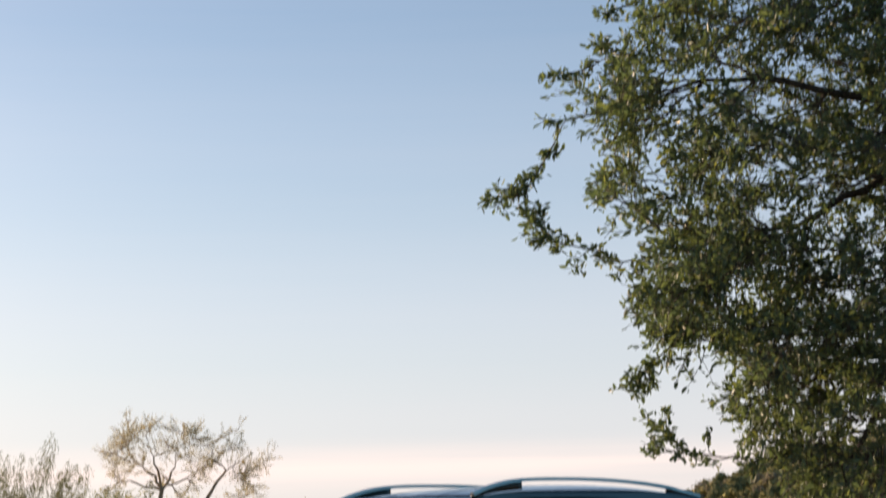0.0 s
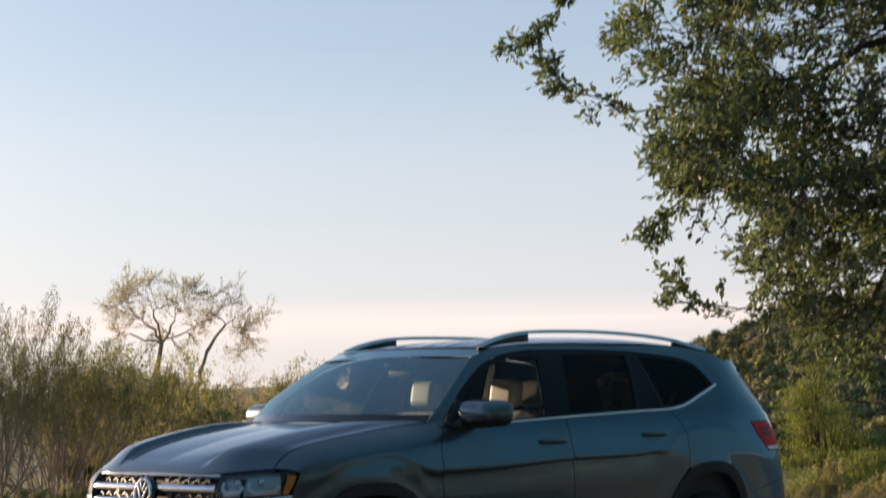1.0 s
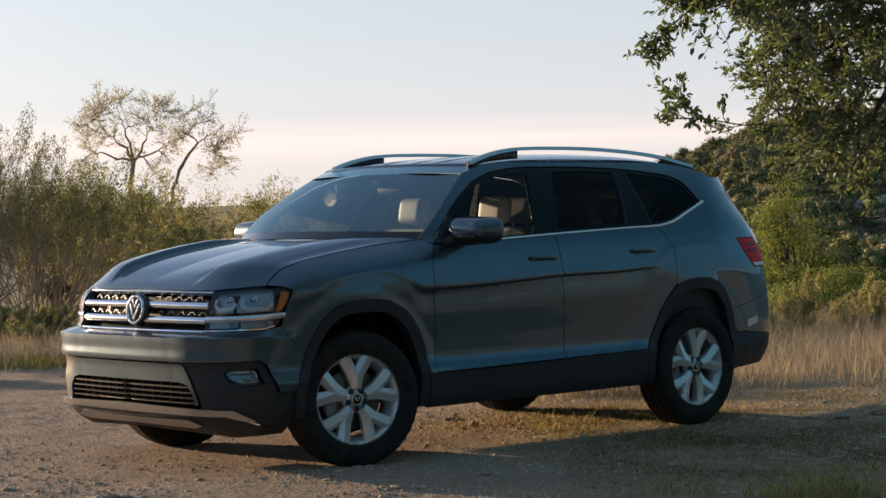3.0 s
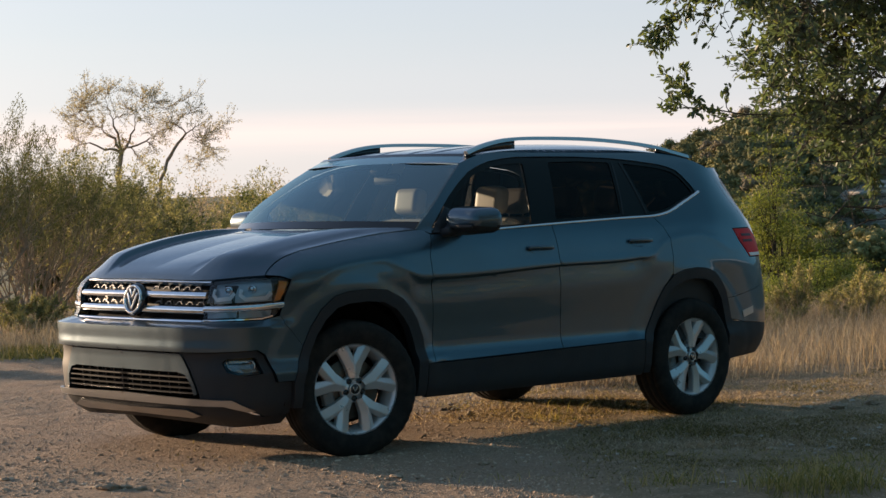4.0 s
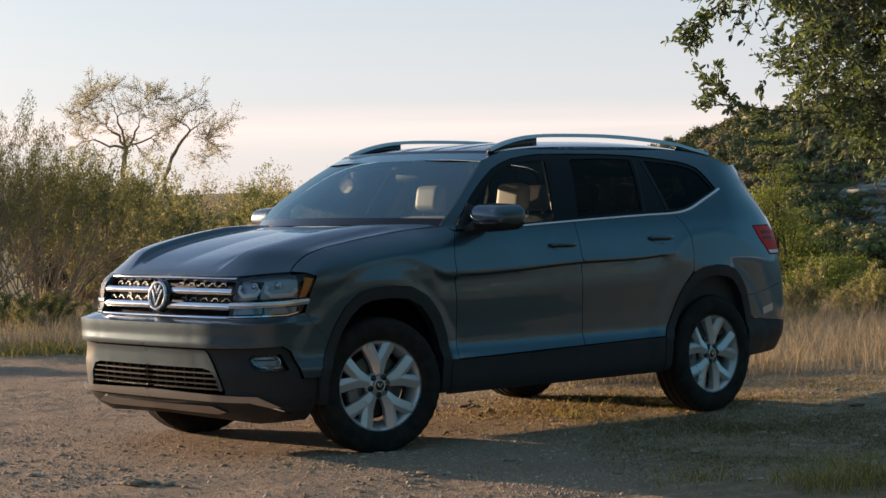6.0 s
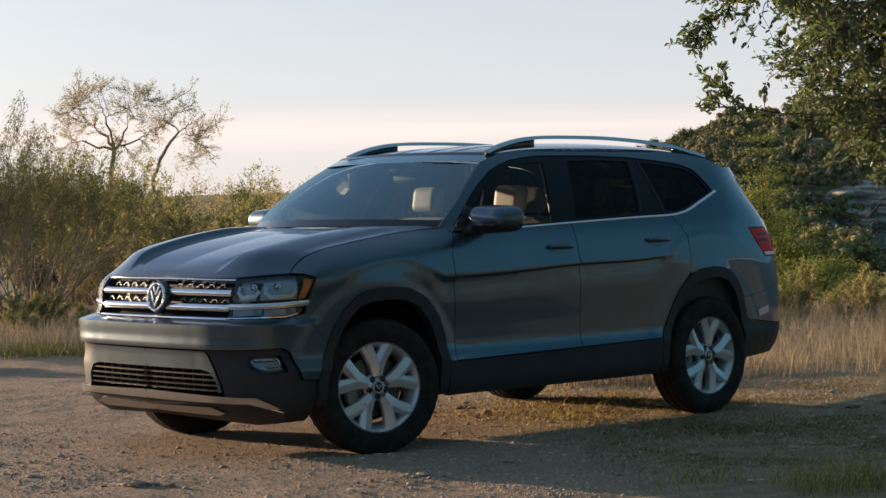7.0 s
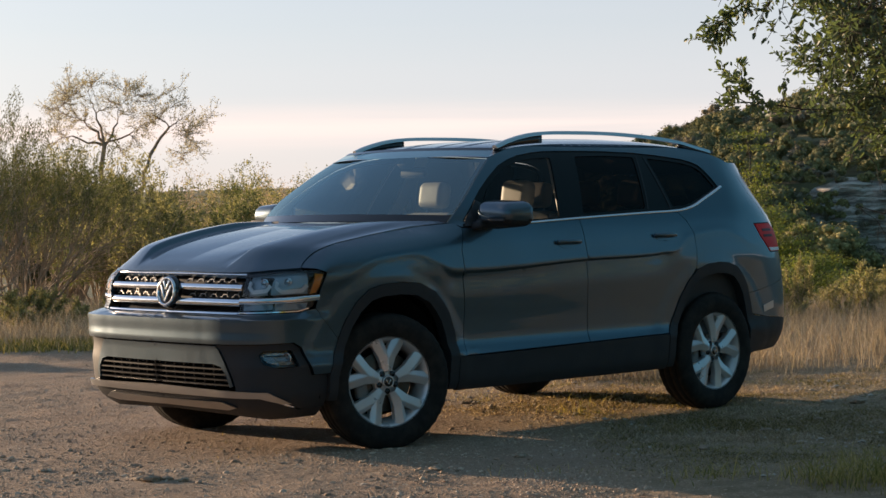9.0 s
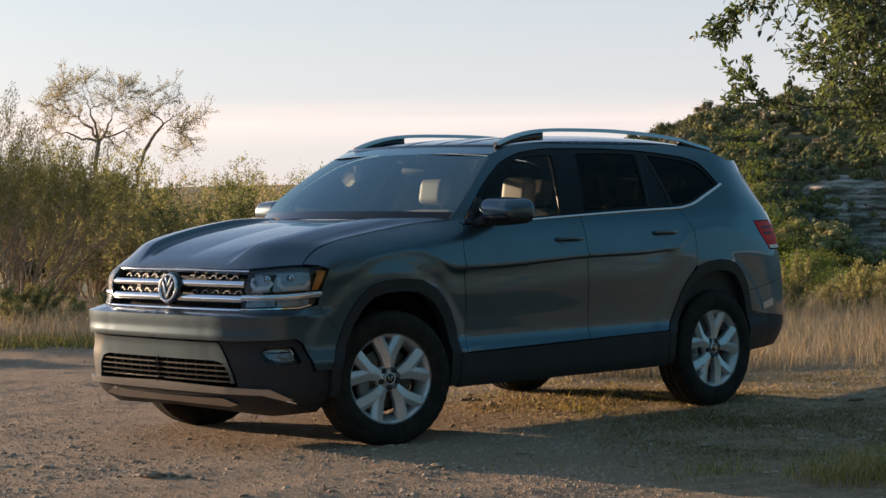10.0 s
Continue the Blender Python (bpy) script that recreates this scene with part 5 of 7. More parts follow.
    # --- wheel houses, underbody and engine bay shield ---
    for ax in (AXLE_F, AXLE_R):
        for side in (-1, 1):
            an = np.linspace(-0.08, math.pi + 0.08, 28)
            inner = [(ax + 0.475 * math.cos(a) * 1.02, 0.36 + 0.535 * math.sin(a)) for a in an]
            v = np.array([(x, side * yy, z) for yy in (0.90, 0.55) for x, z in inner])
            q = len(inner)
            f = [(i, i + 1, q + i + 1, q + i) for i in range(q - 1)] + [tuple(range(q, 2 * q))]
            part("wheel_house", (v, f), UNDER, car)
    part("floor_pan", block((1.85, 1.66, 0.14), pose(0.0, 0, 0.40), 0.03), UNDER, car)
    part("floor_pan", block((4.2, 1.06, 0.22), pose(0.1, 0, 0.40), 0.03), UNDER, car)
    part("exhaust", sweep(spline([(-0.8, 0.2, 0.26), (0.4, 0.25, 0.27), (1.2, 0.3, 0.28), (2.1, 0.45, 0.3), (2.5, 0.5, 0.3)], 20), oval(0.035, 0.035, 8)), UNDER, car)
    part("rear_axle", sweep([(1.45, -0.7, 0.33), (1.45, 0.7, 0.33)], oval(0.05, 0.045, 8)), UNDER, car)
    part("suspension_arm", sweep([(0.98, -0.62, 0.30), (1.15, -0.66, 0.285), (1.45, -0.7, 0.30)], oval(0.03, 0.025, 8)), UNDER, car)
    part("engine_cover", block((1.05, 1.05, 0.42), pose(-1.62, 0, 0.72), 0.05), UNDER, car)
    part("firewall", block((0.05, 1.6, 0.82), pose(-0.98, 0, 0.83), 0.01), UNDER, car)
    part("bulkhead", block((0.05, 1.5, 0.75), pose(-2.18, 0, 0.62), 0.01), UNDER, car)

    # --- cabin ---
    for side in (-1, 1):
        trim = shell([(-0.9, 1.27), (1.95, 1.30), (1.9, 0.5), (-0.9, 0.45)], lambda s, z, d: skin(s, z, -0.055 + d) * np.array([1, -side, 1]) * np.array([1, 1, 1]) * (1 if side < 0 else 1), (), 0.08, 0.02)
        v = trim[0].copy()
        v[:, 1] = np.abs(v[:, 1]) * side
        part("door_trim", (v, trim[1]), CABIN, car)
    part("dashboard", joined(block((0.42, 1.56, 0.26), pose(-0.72, 0, 1.12, 0, -6), 0.07), block((0.3, 1.5, 0.3), pose(-0.62, 0, 0.86), 0.05), block((0.2, 0.36, 0.08), pose(-0.62, -0.40, 1.245), 0.03)), CABIN, car)
    part("headliner", block((2.2, 1.22, 0.02), pose(0.85, 0, 1.735), 0.005), HEADLINER, car)
    wm = pose(-0.36, -0.40, 1.10, 0, 62)
    ringm = lathe([(0.186 + 0.015 * math.cos(a), 0.015 * math.sin(a)) for a in np.linspace(0, 2 * math.pi, 9)], 36, wm @ pose(0, 0, 0, 90))
    part("steering_wheel", joined(ringm, block((0.06, 0.34, 0.03), wm, 0.01), block((0.12, 0.10, 0.04), wm, 0.015), block((0.05, 0.05, 0.3), wm @ pose(0, 0, -0.17), 0.01)), CABIN, car, "dark steering wheel")

    def seat(x, y, w_, bolster, tall):
        b = joined(block((0.52, w_, 0.17), pose(x - 0.12, y, 0.74, 0, -6), 0.06, 3),
                   block((0.15, w_, 0.60), pose(x + 0.19, y, 1.04, 0, 14), 0.06, 3),
                   block((0.12, 0.09, 0.5), pose(x + 0.13, y - w_ / 2 + 0.045, 1.07, 0, 14), 0.04),
                   block((0.12, 0.09, 0.5), pose(x + 0.13, y + w_ / 2 - 0.045, 1.07, 0, 14), 0.04))
        s = crisp(part("seat", b, LEATHER, car, "cream leather seat"), 50)
        part("seat_base", block((0.5, w_ - 0.08, 0.28), pose(x - 0.1, y, 0.55), 0.03), CABIN, s)
        part("headrest", block((0.11, 0.24, 0.18), pose(x + 0.285, y, tall, 0, 10), 0.054, 6), LEATHER, s)
        for dy in (-0.07, 0.07):
            part("headrest_post", sweep([(x + 0.272, y + dy, tall - 0.22), (x + 0.283, y + dy, tall - 0.05)], oval(0.007, 0.007, 8)), CHROME, s)

    seat(-0.10, -0.39, 0.52, 0.07, 1.452)
    seat(-0.10, 0.39, 0.52, 0.07, 1.452)
    for y in (-0.45, 0.0, 0.45):
        seat(0.98, y, 0.43, 0.05, 1.45)
    pair("seat_belt", sweep([(0.30, -0.68, 1.62), (0.29, -0.74, 1.30), (0.28, -0.76, 0.9)], [(-0.003, -0.022), (-0.003, 0.022), (0.003, 0.022), (0.003, -0.022)], up=(1, 0, 0)), LEATHER, car)
    pair("pillar_cover", block((0.10, 0.03, 0.75), pose(0.20, -0.76, 1.40, -26, 14, 0), 0.012), LEATHER, car)
    return car


SLAT = Mat("slat_grey", base=(0.022, 0.022, 0.023), rough=0.4).m
LAMP_SILVER = Mat("lamp_silver", base=(0.42, 0.48, 0.52), rough=0.3, metal=0.2).m
LAMP_FACET = Mat("lamp_facet", base=(0.38, 0.37, 0.36), rough=0.22, metal=0.8).m
COMB = Mat("dark_chrome", base=(0.22, 0.22, 0.22), rough=0.42, metal=1.0).m
Mat_DARK_RED = Mat("dark_red_lens", base=(0.09, 0.003, 0.004), rough=0.4, Specular_IOR_Level=0.2).m
make_car()

# ---- plants ----
def leaves(name, centres, ways, sizes, material, parent=None, label="", wide=0.42, rng=None, fold=True, face=None):
    """Many small leaves as one mesh: each starts at its centre and points along its way."""
    rng = rng or np.random.default_rng(5)
    c, w = np.asarray(centres, float), np.asarray(ways, float)
    w = w / (np.linalg.norm(w, axis=1, keepdims=True) + 1e-9)
    s = np.asarray(sizes, float)[:, None]
    if face is not None:
        w = np.cross(face, w)
        w /= np.linalg.norm(w, axis=1, keepdims=True) + 1e-9
    side = np.cross(w, rng.normal(size=w.shape) if face is None else face)
    side /= np.linalg.norm(side, axis=1, keepdims=True) + 1e-9
    up = np.cross(side, w)
    n = len(c)
    if fold:
        lift = up * s * wide * 0.28
        v = np.stack([c, c + w * s * 0.35 + side * s * wide * 0.5 + lift, c + w * s * 0.75 + side * s * wide * 0.42 + lift, c + w * s,
                      c + w * s * 0.75 - side * s * wide * 0.42 + lift, c + w * s * 0.35 - side * s * wide * 0.5 + lift], 1).reshape(-1, 3)
        b = np.arange(n)[:, None] * 6
        f = np.concatenate([b + np.array([0, 1, 2, 3]), b + np.array([0, 3, 4, 5])])
    else:
        v = np.stack([c, c + w * s * 0.5 + side * s * wide * 0.5, c + w * s, c + w * s * 0.5 - side * s * wide * 0.5], 1).reshape(-1, 3)
        f = np.arange(n)[:, None] * 4 + np.array([0, 1, 2, 3])
    return part(name, (v, f), material, parent, label, smooth=False)


def tubes(segments, sides=5):
    """Tapered limbs: one open tube for each (start, end, r0, r1)."""
    seg = np.array([[*a, *b, r0, r1] for a, b, r0, r1 in segments])
    p, q, r0, r1 = seg[:, :3], seg[:, 3:6], seg[:, 6], seg[:, 7]
    w = q - p
    w /= np.linalg.norm(w, axis=1, keepdims=True) + 1e-9
    ref = np.where(np.abs(w[:, 2:3]) > 0.9, np.array([[1.0, 0, 0]]), np.array([[0, 0, 1.0]]))
    s = np.cross(w, ref)
    s /= np.linalg.norm(s, axis=1, keepdims=True) + 1e-9
    u = np.cross(s, w)
    ring = []
    for at, r in ((p, r0), (q + w * r1[:, None] * 0.6, r1)):
        for k in range(sides):
            an = 2 * math.pi * k / sides
            ring.append(at + (s * math.cos(an) + u * math.sin(an)) * r[:, None])
    v = np.stack(ring, 1).reshape(-1, 3)
    b = np.arange(len(seg))[:, None] * 2 * sides
    f = np.concatenate([b + np.array([k, (k + 1) % sides, sides + (k + 1) % sides, sides + k]) for k in range(sides)])
    return v, f


def unit(v):
    v = np.asarray(v, float)
    return v / (np.linalg.norm(v) + 1e-9)


def bough(rng, start, end, r0, r1, steps, wobble):
    """A crooked limb from start to end, as a list of points and radii."""
    start, end = np.asarray(start, float), np.asarray(end, float)
    L = np.linalg.norm(end - start)
    pts = []
    off = np.zeros(3)
    for i in range(steps + 1):
        k = i / steps
        if 0 < i < steps:
            off = off * 0.6 + rng.normal(size=3) * wobble * L / steps
        pts.append((start + (end - start) * k + off * math.sin(math.pi * k) ** 0.5 if 0 < k < 1 else start + (end - start) * k, r0 + (r1 - r0) * k ** 0.8))
    return pts


def chain(points, out):
    for (a, ra), (b, rb) in zip(points[:-1], points[1:]):
        out.append((a, b, ra, rb))


def sprout(rng, origin, way, length, radius, depth, out, tips, droop=0.0, spread_by=0.7, kids=(2, 4), shrink=0.62, twist=0.25):
    """Recursive branching; fills out with limb segments and tips with (place, way) of the last twigs."""
    p, w = np.asarray(origin, float), unit(way)
    steps = 3 if depth else 2
    r = radius
    for i in range(steps):
        w = unit(w + rng.normal(size=3) * twist + np.array([0, 0, -droop]))
        q = p + w * length / steps
        out.append((p, q, r, max(r * 0.78, 0.0012)))
        r = max(r * 0.78, 0.0012)
        p = q
        if depth == 0:
            tips.append((p, w))
        elif i:
            for _ in range(rng.integers(*kids)):
                side = unit(np.cross(w, rng.normal(size=3)))
                sprout(rng, p, w + side * spread_by * rng.uniform(0.6, 1.3), length * shrink * rng.uniform(0.75, 1.2), r * 0.68, depth - 1, out, tips, droop, spread_by, kids, shrink, twist)
    if depth:
        sprout(rng, p, w, length * shrink, r, depth - 1, out, tips, droop, spread_by, kids, shrink, twist)


def dress(rng, tips, per, size, reach, vary=0.35):
    """Leaves round twig tips: centres, ways, sizes."""
    t = np.array([p for p, _ in tips])
    w = np.array([v for _, v in tips])
    i = np.repeat(np.arange(len(t)), per)
    back = rng.uniform(-reach, 0.0, (len(i), 1))
    c = t[i] + w[i] * back + rng.normal(size=(len(i), 3)) * reach * 0.12
    d = w[i] * 0.7 + rng.normal(size=(len(i), 3)) * 0.75
    return c, d, size * rng.uniform(1 - vary, 1 + vary, len(i))


# the live oak whose boughs hang in from beside the track
def make_oak():
    rng = np.random.default_rng(11)
    bx, by = xy(4.7, -5.4)
    base = np.array([bx, by, float(height(bx, by))])
    oak = thing("oak_tree", base, label="old live oak with drooping boughs, small leathery leaves and ball moss", category="tree")
    segs, tips, nodes = [], [], []
    crotch = np.array([*xy(4.4, -5.3), 2.2])
    chain(bough(rng, base - (0, 0, 0.15), crotch, 0.30, 0.22, 7, 0.12), segs)

    def place(r, d, z):
        return np.array([*xy(r, d), z])

    def limb(start, end, r0, r1, steps, wobble):
        line = bough(rng, start, end, r0, r1, steps, wobble)
        chain(line, segs)
        nodes.extend(line[1:])
        return line

    for r, d, z, r0 in [(2.6, -4.9, 3.1, 0.10), (2.9, -4.6, 2.7, 0.08), (2.7, -5.3, 3.9, 0.10), (2.4, -4.8, 2.3, 0.05), (3.2, -5.2, 4.6, 0.10), (3.6, -4.2, 3.4, 0.08)]:
        limb(crotch, place(r, d, z), r0, 0.03, 9, 0.25)
    for a, b, r0 in [((2.6, -4.9, 3.1), (1.70, -4.9, 2.72), 0.034), ((2.6, -4.9, 3.1), (1.45, -5.0, 3.35), 0.034), ((2.9, -4.6, 2.7), (1.85, -4.7, 2.08), 0.03), ((2.4, -4.8, 2.3), (1.95, -4.9, 1.72), 0.026), ((2.7, -5.3, 3.9), (1.6, -5.1, 3.85), 0.034), ((2.6, -4.9, 3.1), (2.1, -4.7, 2.35), 0.026)]:
        limb(place(*a), place(*b), r0, 0.009, 9, 0.3)
    # outer ends first, then the thicker middle of the crown
    ends = [(r, -4.9, z) for r, z in [(0.58, 2.92), (0.72, 2.78), (0.79, 2.70), (0.87, 3.42), (1.08, 3.5), (1.1, 3.7), (0.72, 2.98), (1.08, 2.6), (0.86, 3.22), (1.13, 2.10), (1.18, 2.17), (1.22, 1.89), (1.25, 1.80), (1.17, 2.42), (1.28, 2.28), (1.62, 1.76), (1.86, 1.66), (1.98, 1.53)]]
    left = lambda z: np.interp(z, [1.5, 1.6, 1.68, 1.75, 1.82, 2.0, 2.15, 2.27, 2.41, 2.6, 2.66, 2.74, 2.92, 3.13, 3.37, 3.6, 3.73, 4.3], [1.85, 1.75, 1.6, 1.52, 1.46, 1.43, 1.43, 1.22, 1.12, 1.14, 1.15, 0.95, 0.86, 0.83, 0.87, 1.04, 1.15, 1.25])
    count = 0
    named = len(ends)
    while count < 290:
        z, d = 1.55 + 2.45 * rng.uniform(0, 1), rng.uniform(-5.5, -4.3)
        r = left(z) + 0.08 + (2.45 - left(z)) * rng.uniform(0, 1)
        if z < np.interp(r, [1.45, 1.6, 1.83, 2.0], [1.90, 1.82, 1.72, 1.62]) or ripples(np.array(r), np.array(z * 1.6), 5.0, 88, 2) < -0.45:
            continue
        ends.append((r, d, z))
        count += 1
    ends = [place(*e) for e in ends]
    wisps = {tuple(e) for e in ends[:named]}
    outwards = unit(place(-1.0, 0.0, -0.15))
    order = sorted(ends, key=lambda e: np.linalg.norm(e - crotch))
    for e in order:
        # boughs reach outwards: a twig springs from a limb that lies further in
        cost = lambda n: np.linalg.norm(n[0] - e) * (1 + 2.2 * (1 - unit(e - n[0]) @ outwards)) + (0.3 if n[1] < 0.006 else 0)
        best = min(nodes, key=cost)
        line = limb(best[0], e, min(best[1] * 0.6, 0.016), 0.0035, 6, 0.14)
        for (p, r), (q, _) in zip(line[2:], line[1:]):
            w = unit(p - q)
            for _ in range(1 if rng.uniform() < 0.85 else 2):
                side = unit(np.cross(w, rng.normal(size=3)))
                sprout(rng, p, w * 0.9 + side * 0.7 + np.array([0, 0, 0.05]), (0.07 if tuple(e) in wisps else 0.15) * rng.uniform(0.6, 1.25), 0.0026, 1, segs, tips, 0.02, 0.8, (1, 3), 0.65, 0.25)
        sprout(rng, e, unit(line[-1][0] - line[-2][0]), 0.08, 0.0026, 1, segs, tips, 0.0, 0.6, (1, 3))
    # bare broken twigs hanging under the crown
    for a, b in [((2.5, -4.7, 1.42), (1.75, -4.72, 1.36)), ((2.4, -4.6, 1.40), (1.9, -4.7, 1.26)), ((2.6, -4.8, 1.7), (1.7, -4.8, 1.55))]:
        line = bough(rng, place(*a), place(*b), 0.009, 0.002, 9, 0.3)
        chain(line, segs)
        for p, r in line[2:]:
            sprout(rng, p, rng.normal(size=3) + (0, 0, 0.2), 0.12, 0.002, 1, segs, [], 0, 0.8, (1, 2))
    # the rest of the crown, out of sight beside and above
    wide_tips = []
    for k in range(26):
        an, el = rng.uniform(0, 2 * math.pi), rng.uniform(0.0, 1.25)
        way = np.array([math.cos(an) * math.cos(el), math.sin(an) * math.cos(el), math.sin(el)])
        tip = crotch + way * rng.uniform(1.8, 3.2) * np.array([1, 1, 0.95])
        r, d = rd(tip[0], tip[1])
        if r < 3.9 and tip[2] < 5.2 or r < 2.4 or tip[2] < 2.2:
            continue
        second = bough(rng, crotch, tip, 0.10, 0.012, 9, 0.2)
        chain(second, segs)
        for p, rr in second[4:]:
            for _ in range(3):
                sprout(rng, p, way + rng.normal(size=3) * 0.8, 0.55, 0.012, 1, segs, wide_tips, 0.02, 0.8, (1, 3))
    wide_tips = [(p, w) for p, w in wide_tips if rd(p[0], p[1])[0] > 3.2 or p[2] > 5.0]
    tips_out = [(p - base, w) for p, w in wide_tips]
    c, d, s = dress(rng, tips_out, 7, 0.08, 0.2)
    leaves("upper_crown", c, d, s, OAK_LEAF, oak, wide=0.5, rng=rng, fold=False)
    segs = [(a - base, b - base, ra, rb) for a, b, ra, rb in segs]
    tips = [(p - base, w) for p, w in tips]
    part("trunk", tubes(segs, 5), BARK, oak, "grey-brown crooked limbs")
    c, d, s = dress(rng, tips, 3, 0.033, 0.07)
    leaves("crown", c, d, s, OAK_LEAF, oak, "dark olive leaves", wide=0.40, rng=rng)
    # ball moss in the forks
    inner = [i for i, q in enumerate(nodes) if rd(q[0][0], q[0][1])[0] > 1.5]
    pick = rng.choice(inner, 150)
    cm = np.repeat(np.array([nodes[i][0] - base for i in pick]), 60, axis=0) + rng.normal(size=(150 * 60, 3)) * 0.018
    leaves("ball_moss", cm, rng.normal(size=cm.shape) + (0, 0, -0.4), rng.uniform(0.03, 0.09, len(cm)), MOSS, oak, "grey ball moss", wide=0.06, rng=rng, fold=False)
    return oak


make_oak()


def make_tree(name, at, tall, wide, rng, leaf, leaf_size, per, bark, label, sparse=False, trunk=0.35, group="", depth=3, layer=False):
    """A small tree: crooked trunk, forking limbs, crown of separate leaves."""
    x, y = at
    base = np.array([x, y, float(height(x, y))])
    ob = thing(name, base, label=label, category="tree", group=group)
    segs, tips = [], []
    fork = np.array([rng.normal() * 0.06 * tall, rng.normal() * 0.06 * tall, tall * trunk])
    chain(bough(rng, (0, 0, -0.2), fork, 0.028 * tall, 0.02 * tall, 5, 0.2), segs)
    n = 6 if sparse else 7
    for k in range(n):
        an = 2 * math.pi * (k + rng.uniform(-0.3, 0.3)) / n
        out = rng.uniform(0.5, 1.0)
        way = np.array([math.cos(an) * out * wide / tall * 1.5, math.sin(an) * out * wide / tall * 1.5, rng.uniform(0.15, 0.75) if sparse else rng.uniform(0.15, 0.9) if layer else rng.uniform(0.35, 1.0)])
        sprout(rng, fork * rng.uniform(0.75, 1.0), way, tall * 0.32, 0.014 * tall, depth, segs, tips, 0.0, 0.7, (1, 3), 0.66, 0.34 if sparse else 0.22)
    t = np.array([p for p, _ in tips])
    top, reach = t[:, 2].max(), np.percentile(np.hypot(t[:, 0] - fork[0], t[:, 1] - fork[1]), 96)
    k = np.array([wide / 2 / reach, wide / 2 / reach, tall / top])
    segs = [(a * k, b * k, ra, rb) for a, b, ra, rb in segs]
    tips = [(p * k, w) for p, w in tips]
    part("trunk", tubes(segs, 4), bark, ob)
    c, d, s = dress(rng, tips, per, leaf_size, leaf_size * (2.2 if sparse else 3.4))
    if layer:
        pads = [tips[i] for i in rng.choice(len(tips), min(len(tips), 150 if tall < 8.5 else 300), replace=False)]
        c, d, s = dress(rng, pads, per, leaf_size, leaf_size)
        c = c + rng.normal(size=c.shape) * np.array([0.09 * wide, 0.09 * wide, 0.06])
        d[:, 2] *= 0.5
        face = rng.normal(size=c.shape) * 0.55 + np.array([-0.2, 0.4, 0.9])
    leaves("crown", c, d, s, leaf, ob, wide=0.5, rng=rng, fold=False, face=face if layer else None)
    return ob


def make_shrub(name, at, tall, wide, rng, leaf, leaf_size, stems, label, group="", per=9, stiff=0.5, bark=None, bare=0.0):
    """A many-stemmed bush: stems fan out of the ground and carry fine leafy twigs."""
    x, y = at
    base = np.array([x, y, float(height(x, y)) - 0.05])
    ob = thing(name, base, label=label, category="bush", group=group)
    segs, tips = [], []
    for k in range(stems):
        an, out = rng.uniform(0, 2 * math.pi), rng.uniform(0, 1) ** 0.6
        top = np.array([math.cos(an) * out * wide / 2, math.sin(an) * out * wide / 2, tall * (1 - 0.45 * out ** 2) * rng.uniform(0.75, 1.05)])
        foot = top * (0.06, 0.06, 0)
        line = bough(rng, foot, top, 0.012 + 0.006 * tall / 2, 0.003, 6, 0.16)
        chain(line, segs)
        for (p, r), (q, _) in zip(line[2:], line[1:]):
            w = unit(p - q)
            for _ in range(3):
                side = unit(np.cross(w, rng.normal(size=3)))
                sprout(rng, p, w + side * 0.6 + np.array([0, 0, stiff]), tall * 0.13 * rng.uniform(0.7, 1.3), r * 0.5, 1, segs, tips, 0, 0.5, (1, 3), 0.7, 0.15)
    part("trunk", tubes([q for q in segs if q[2] > 0.0019 or tall < 1.3], 3), bark or TWIG, ob, "thin bare brown wood")
    if bare:
        tips = [q for q in tips if q[0][2] > tall * bare * rng.uniform(0.5, 1.35)]
    c, d, s = dress(rng, tips, per, leaf_size, leaf_size * 2.5)
    leaves("foliage", c, d + np.array([0, 0, stiff * 0.6]), s, leaf, ob, wide=0.34, rng=rng, fold=False)
    return ob


def grass(name, places, tall, material, label, rng, wide=0.006, lean=0.35):
    """Blades of grass in one mesh, bent tips."""
    p = np.asarray(places, float)
    n = len(p)
    h = (tall * rng.uniform(0.25, 1.25, n) * (1 + 0.35 * ripples(p[:, 0], p[:, 1], 1.8, 61, 3)))[:, None]
    an = rng.uniform(0, 2 * math.pi, n)
    side = np.stack([np.cos(an), np.sin(an), 0 * an], 1) * wide
    bend = rng.normal(size=(n, 3)) * lean * h
    bend[:, 2] = 0
    up = np.array([0, 0, 1.0])
    mid, tip = p + up * h * 0.55 + bend * 0.3, p + up * h * 0.95 + bend
    v = np.stack([p - side, p + side, mid + side * 0.7, tip, mid - side * 0.7], 1).reshape(-1, 3)
    b = np.arange(n)[:, None] * 5
    f = np.concatenate([b + np.array([0, 1, 2, 4])]).tolist() + (b + np.array([4, 2, 3])).tolist()
    ob = part(name, (v, f), material, smooth=False)
    return tagged(ob, label, "grass", kind="stuff")


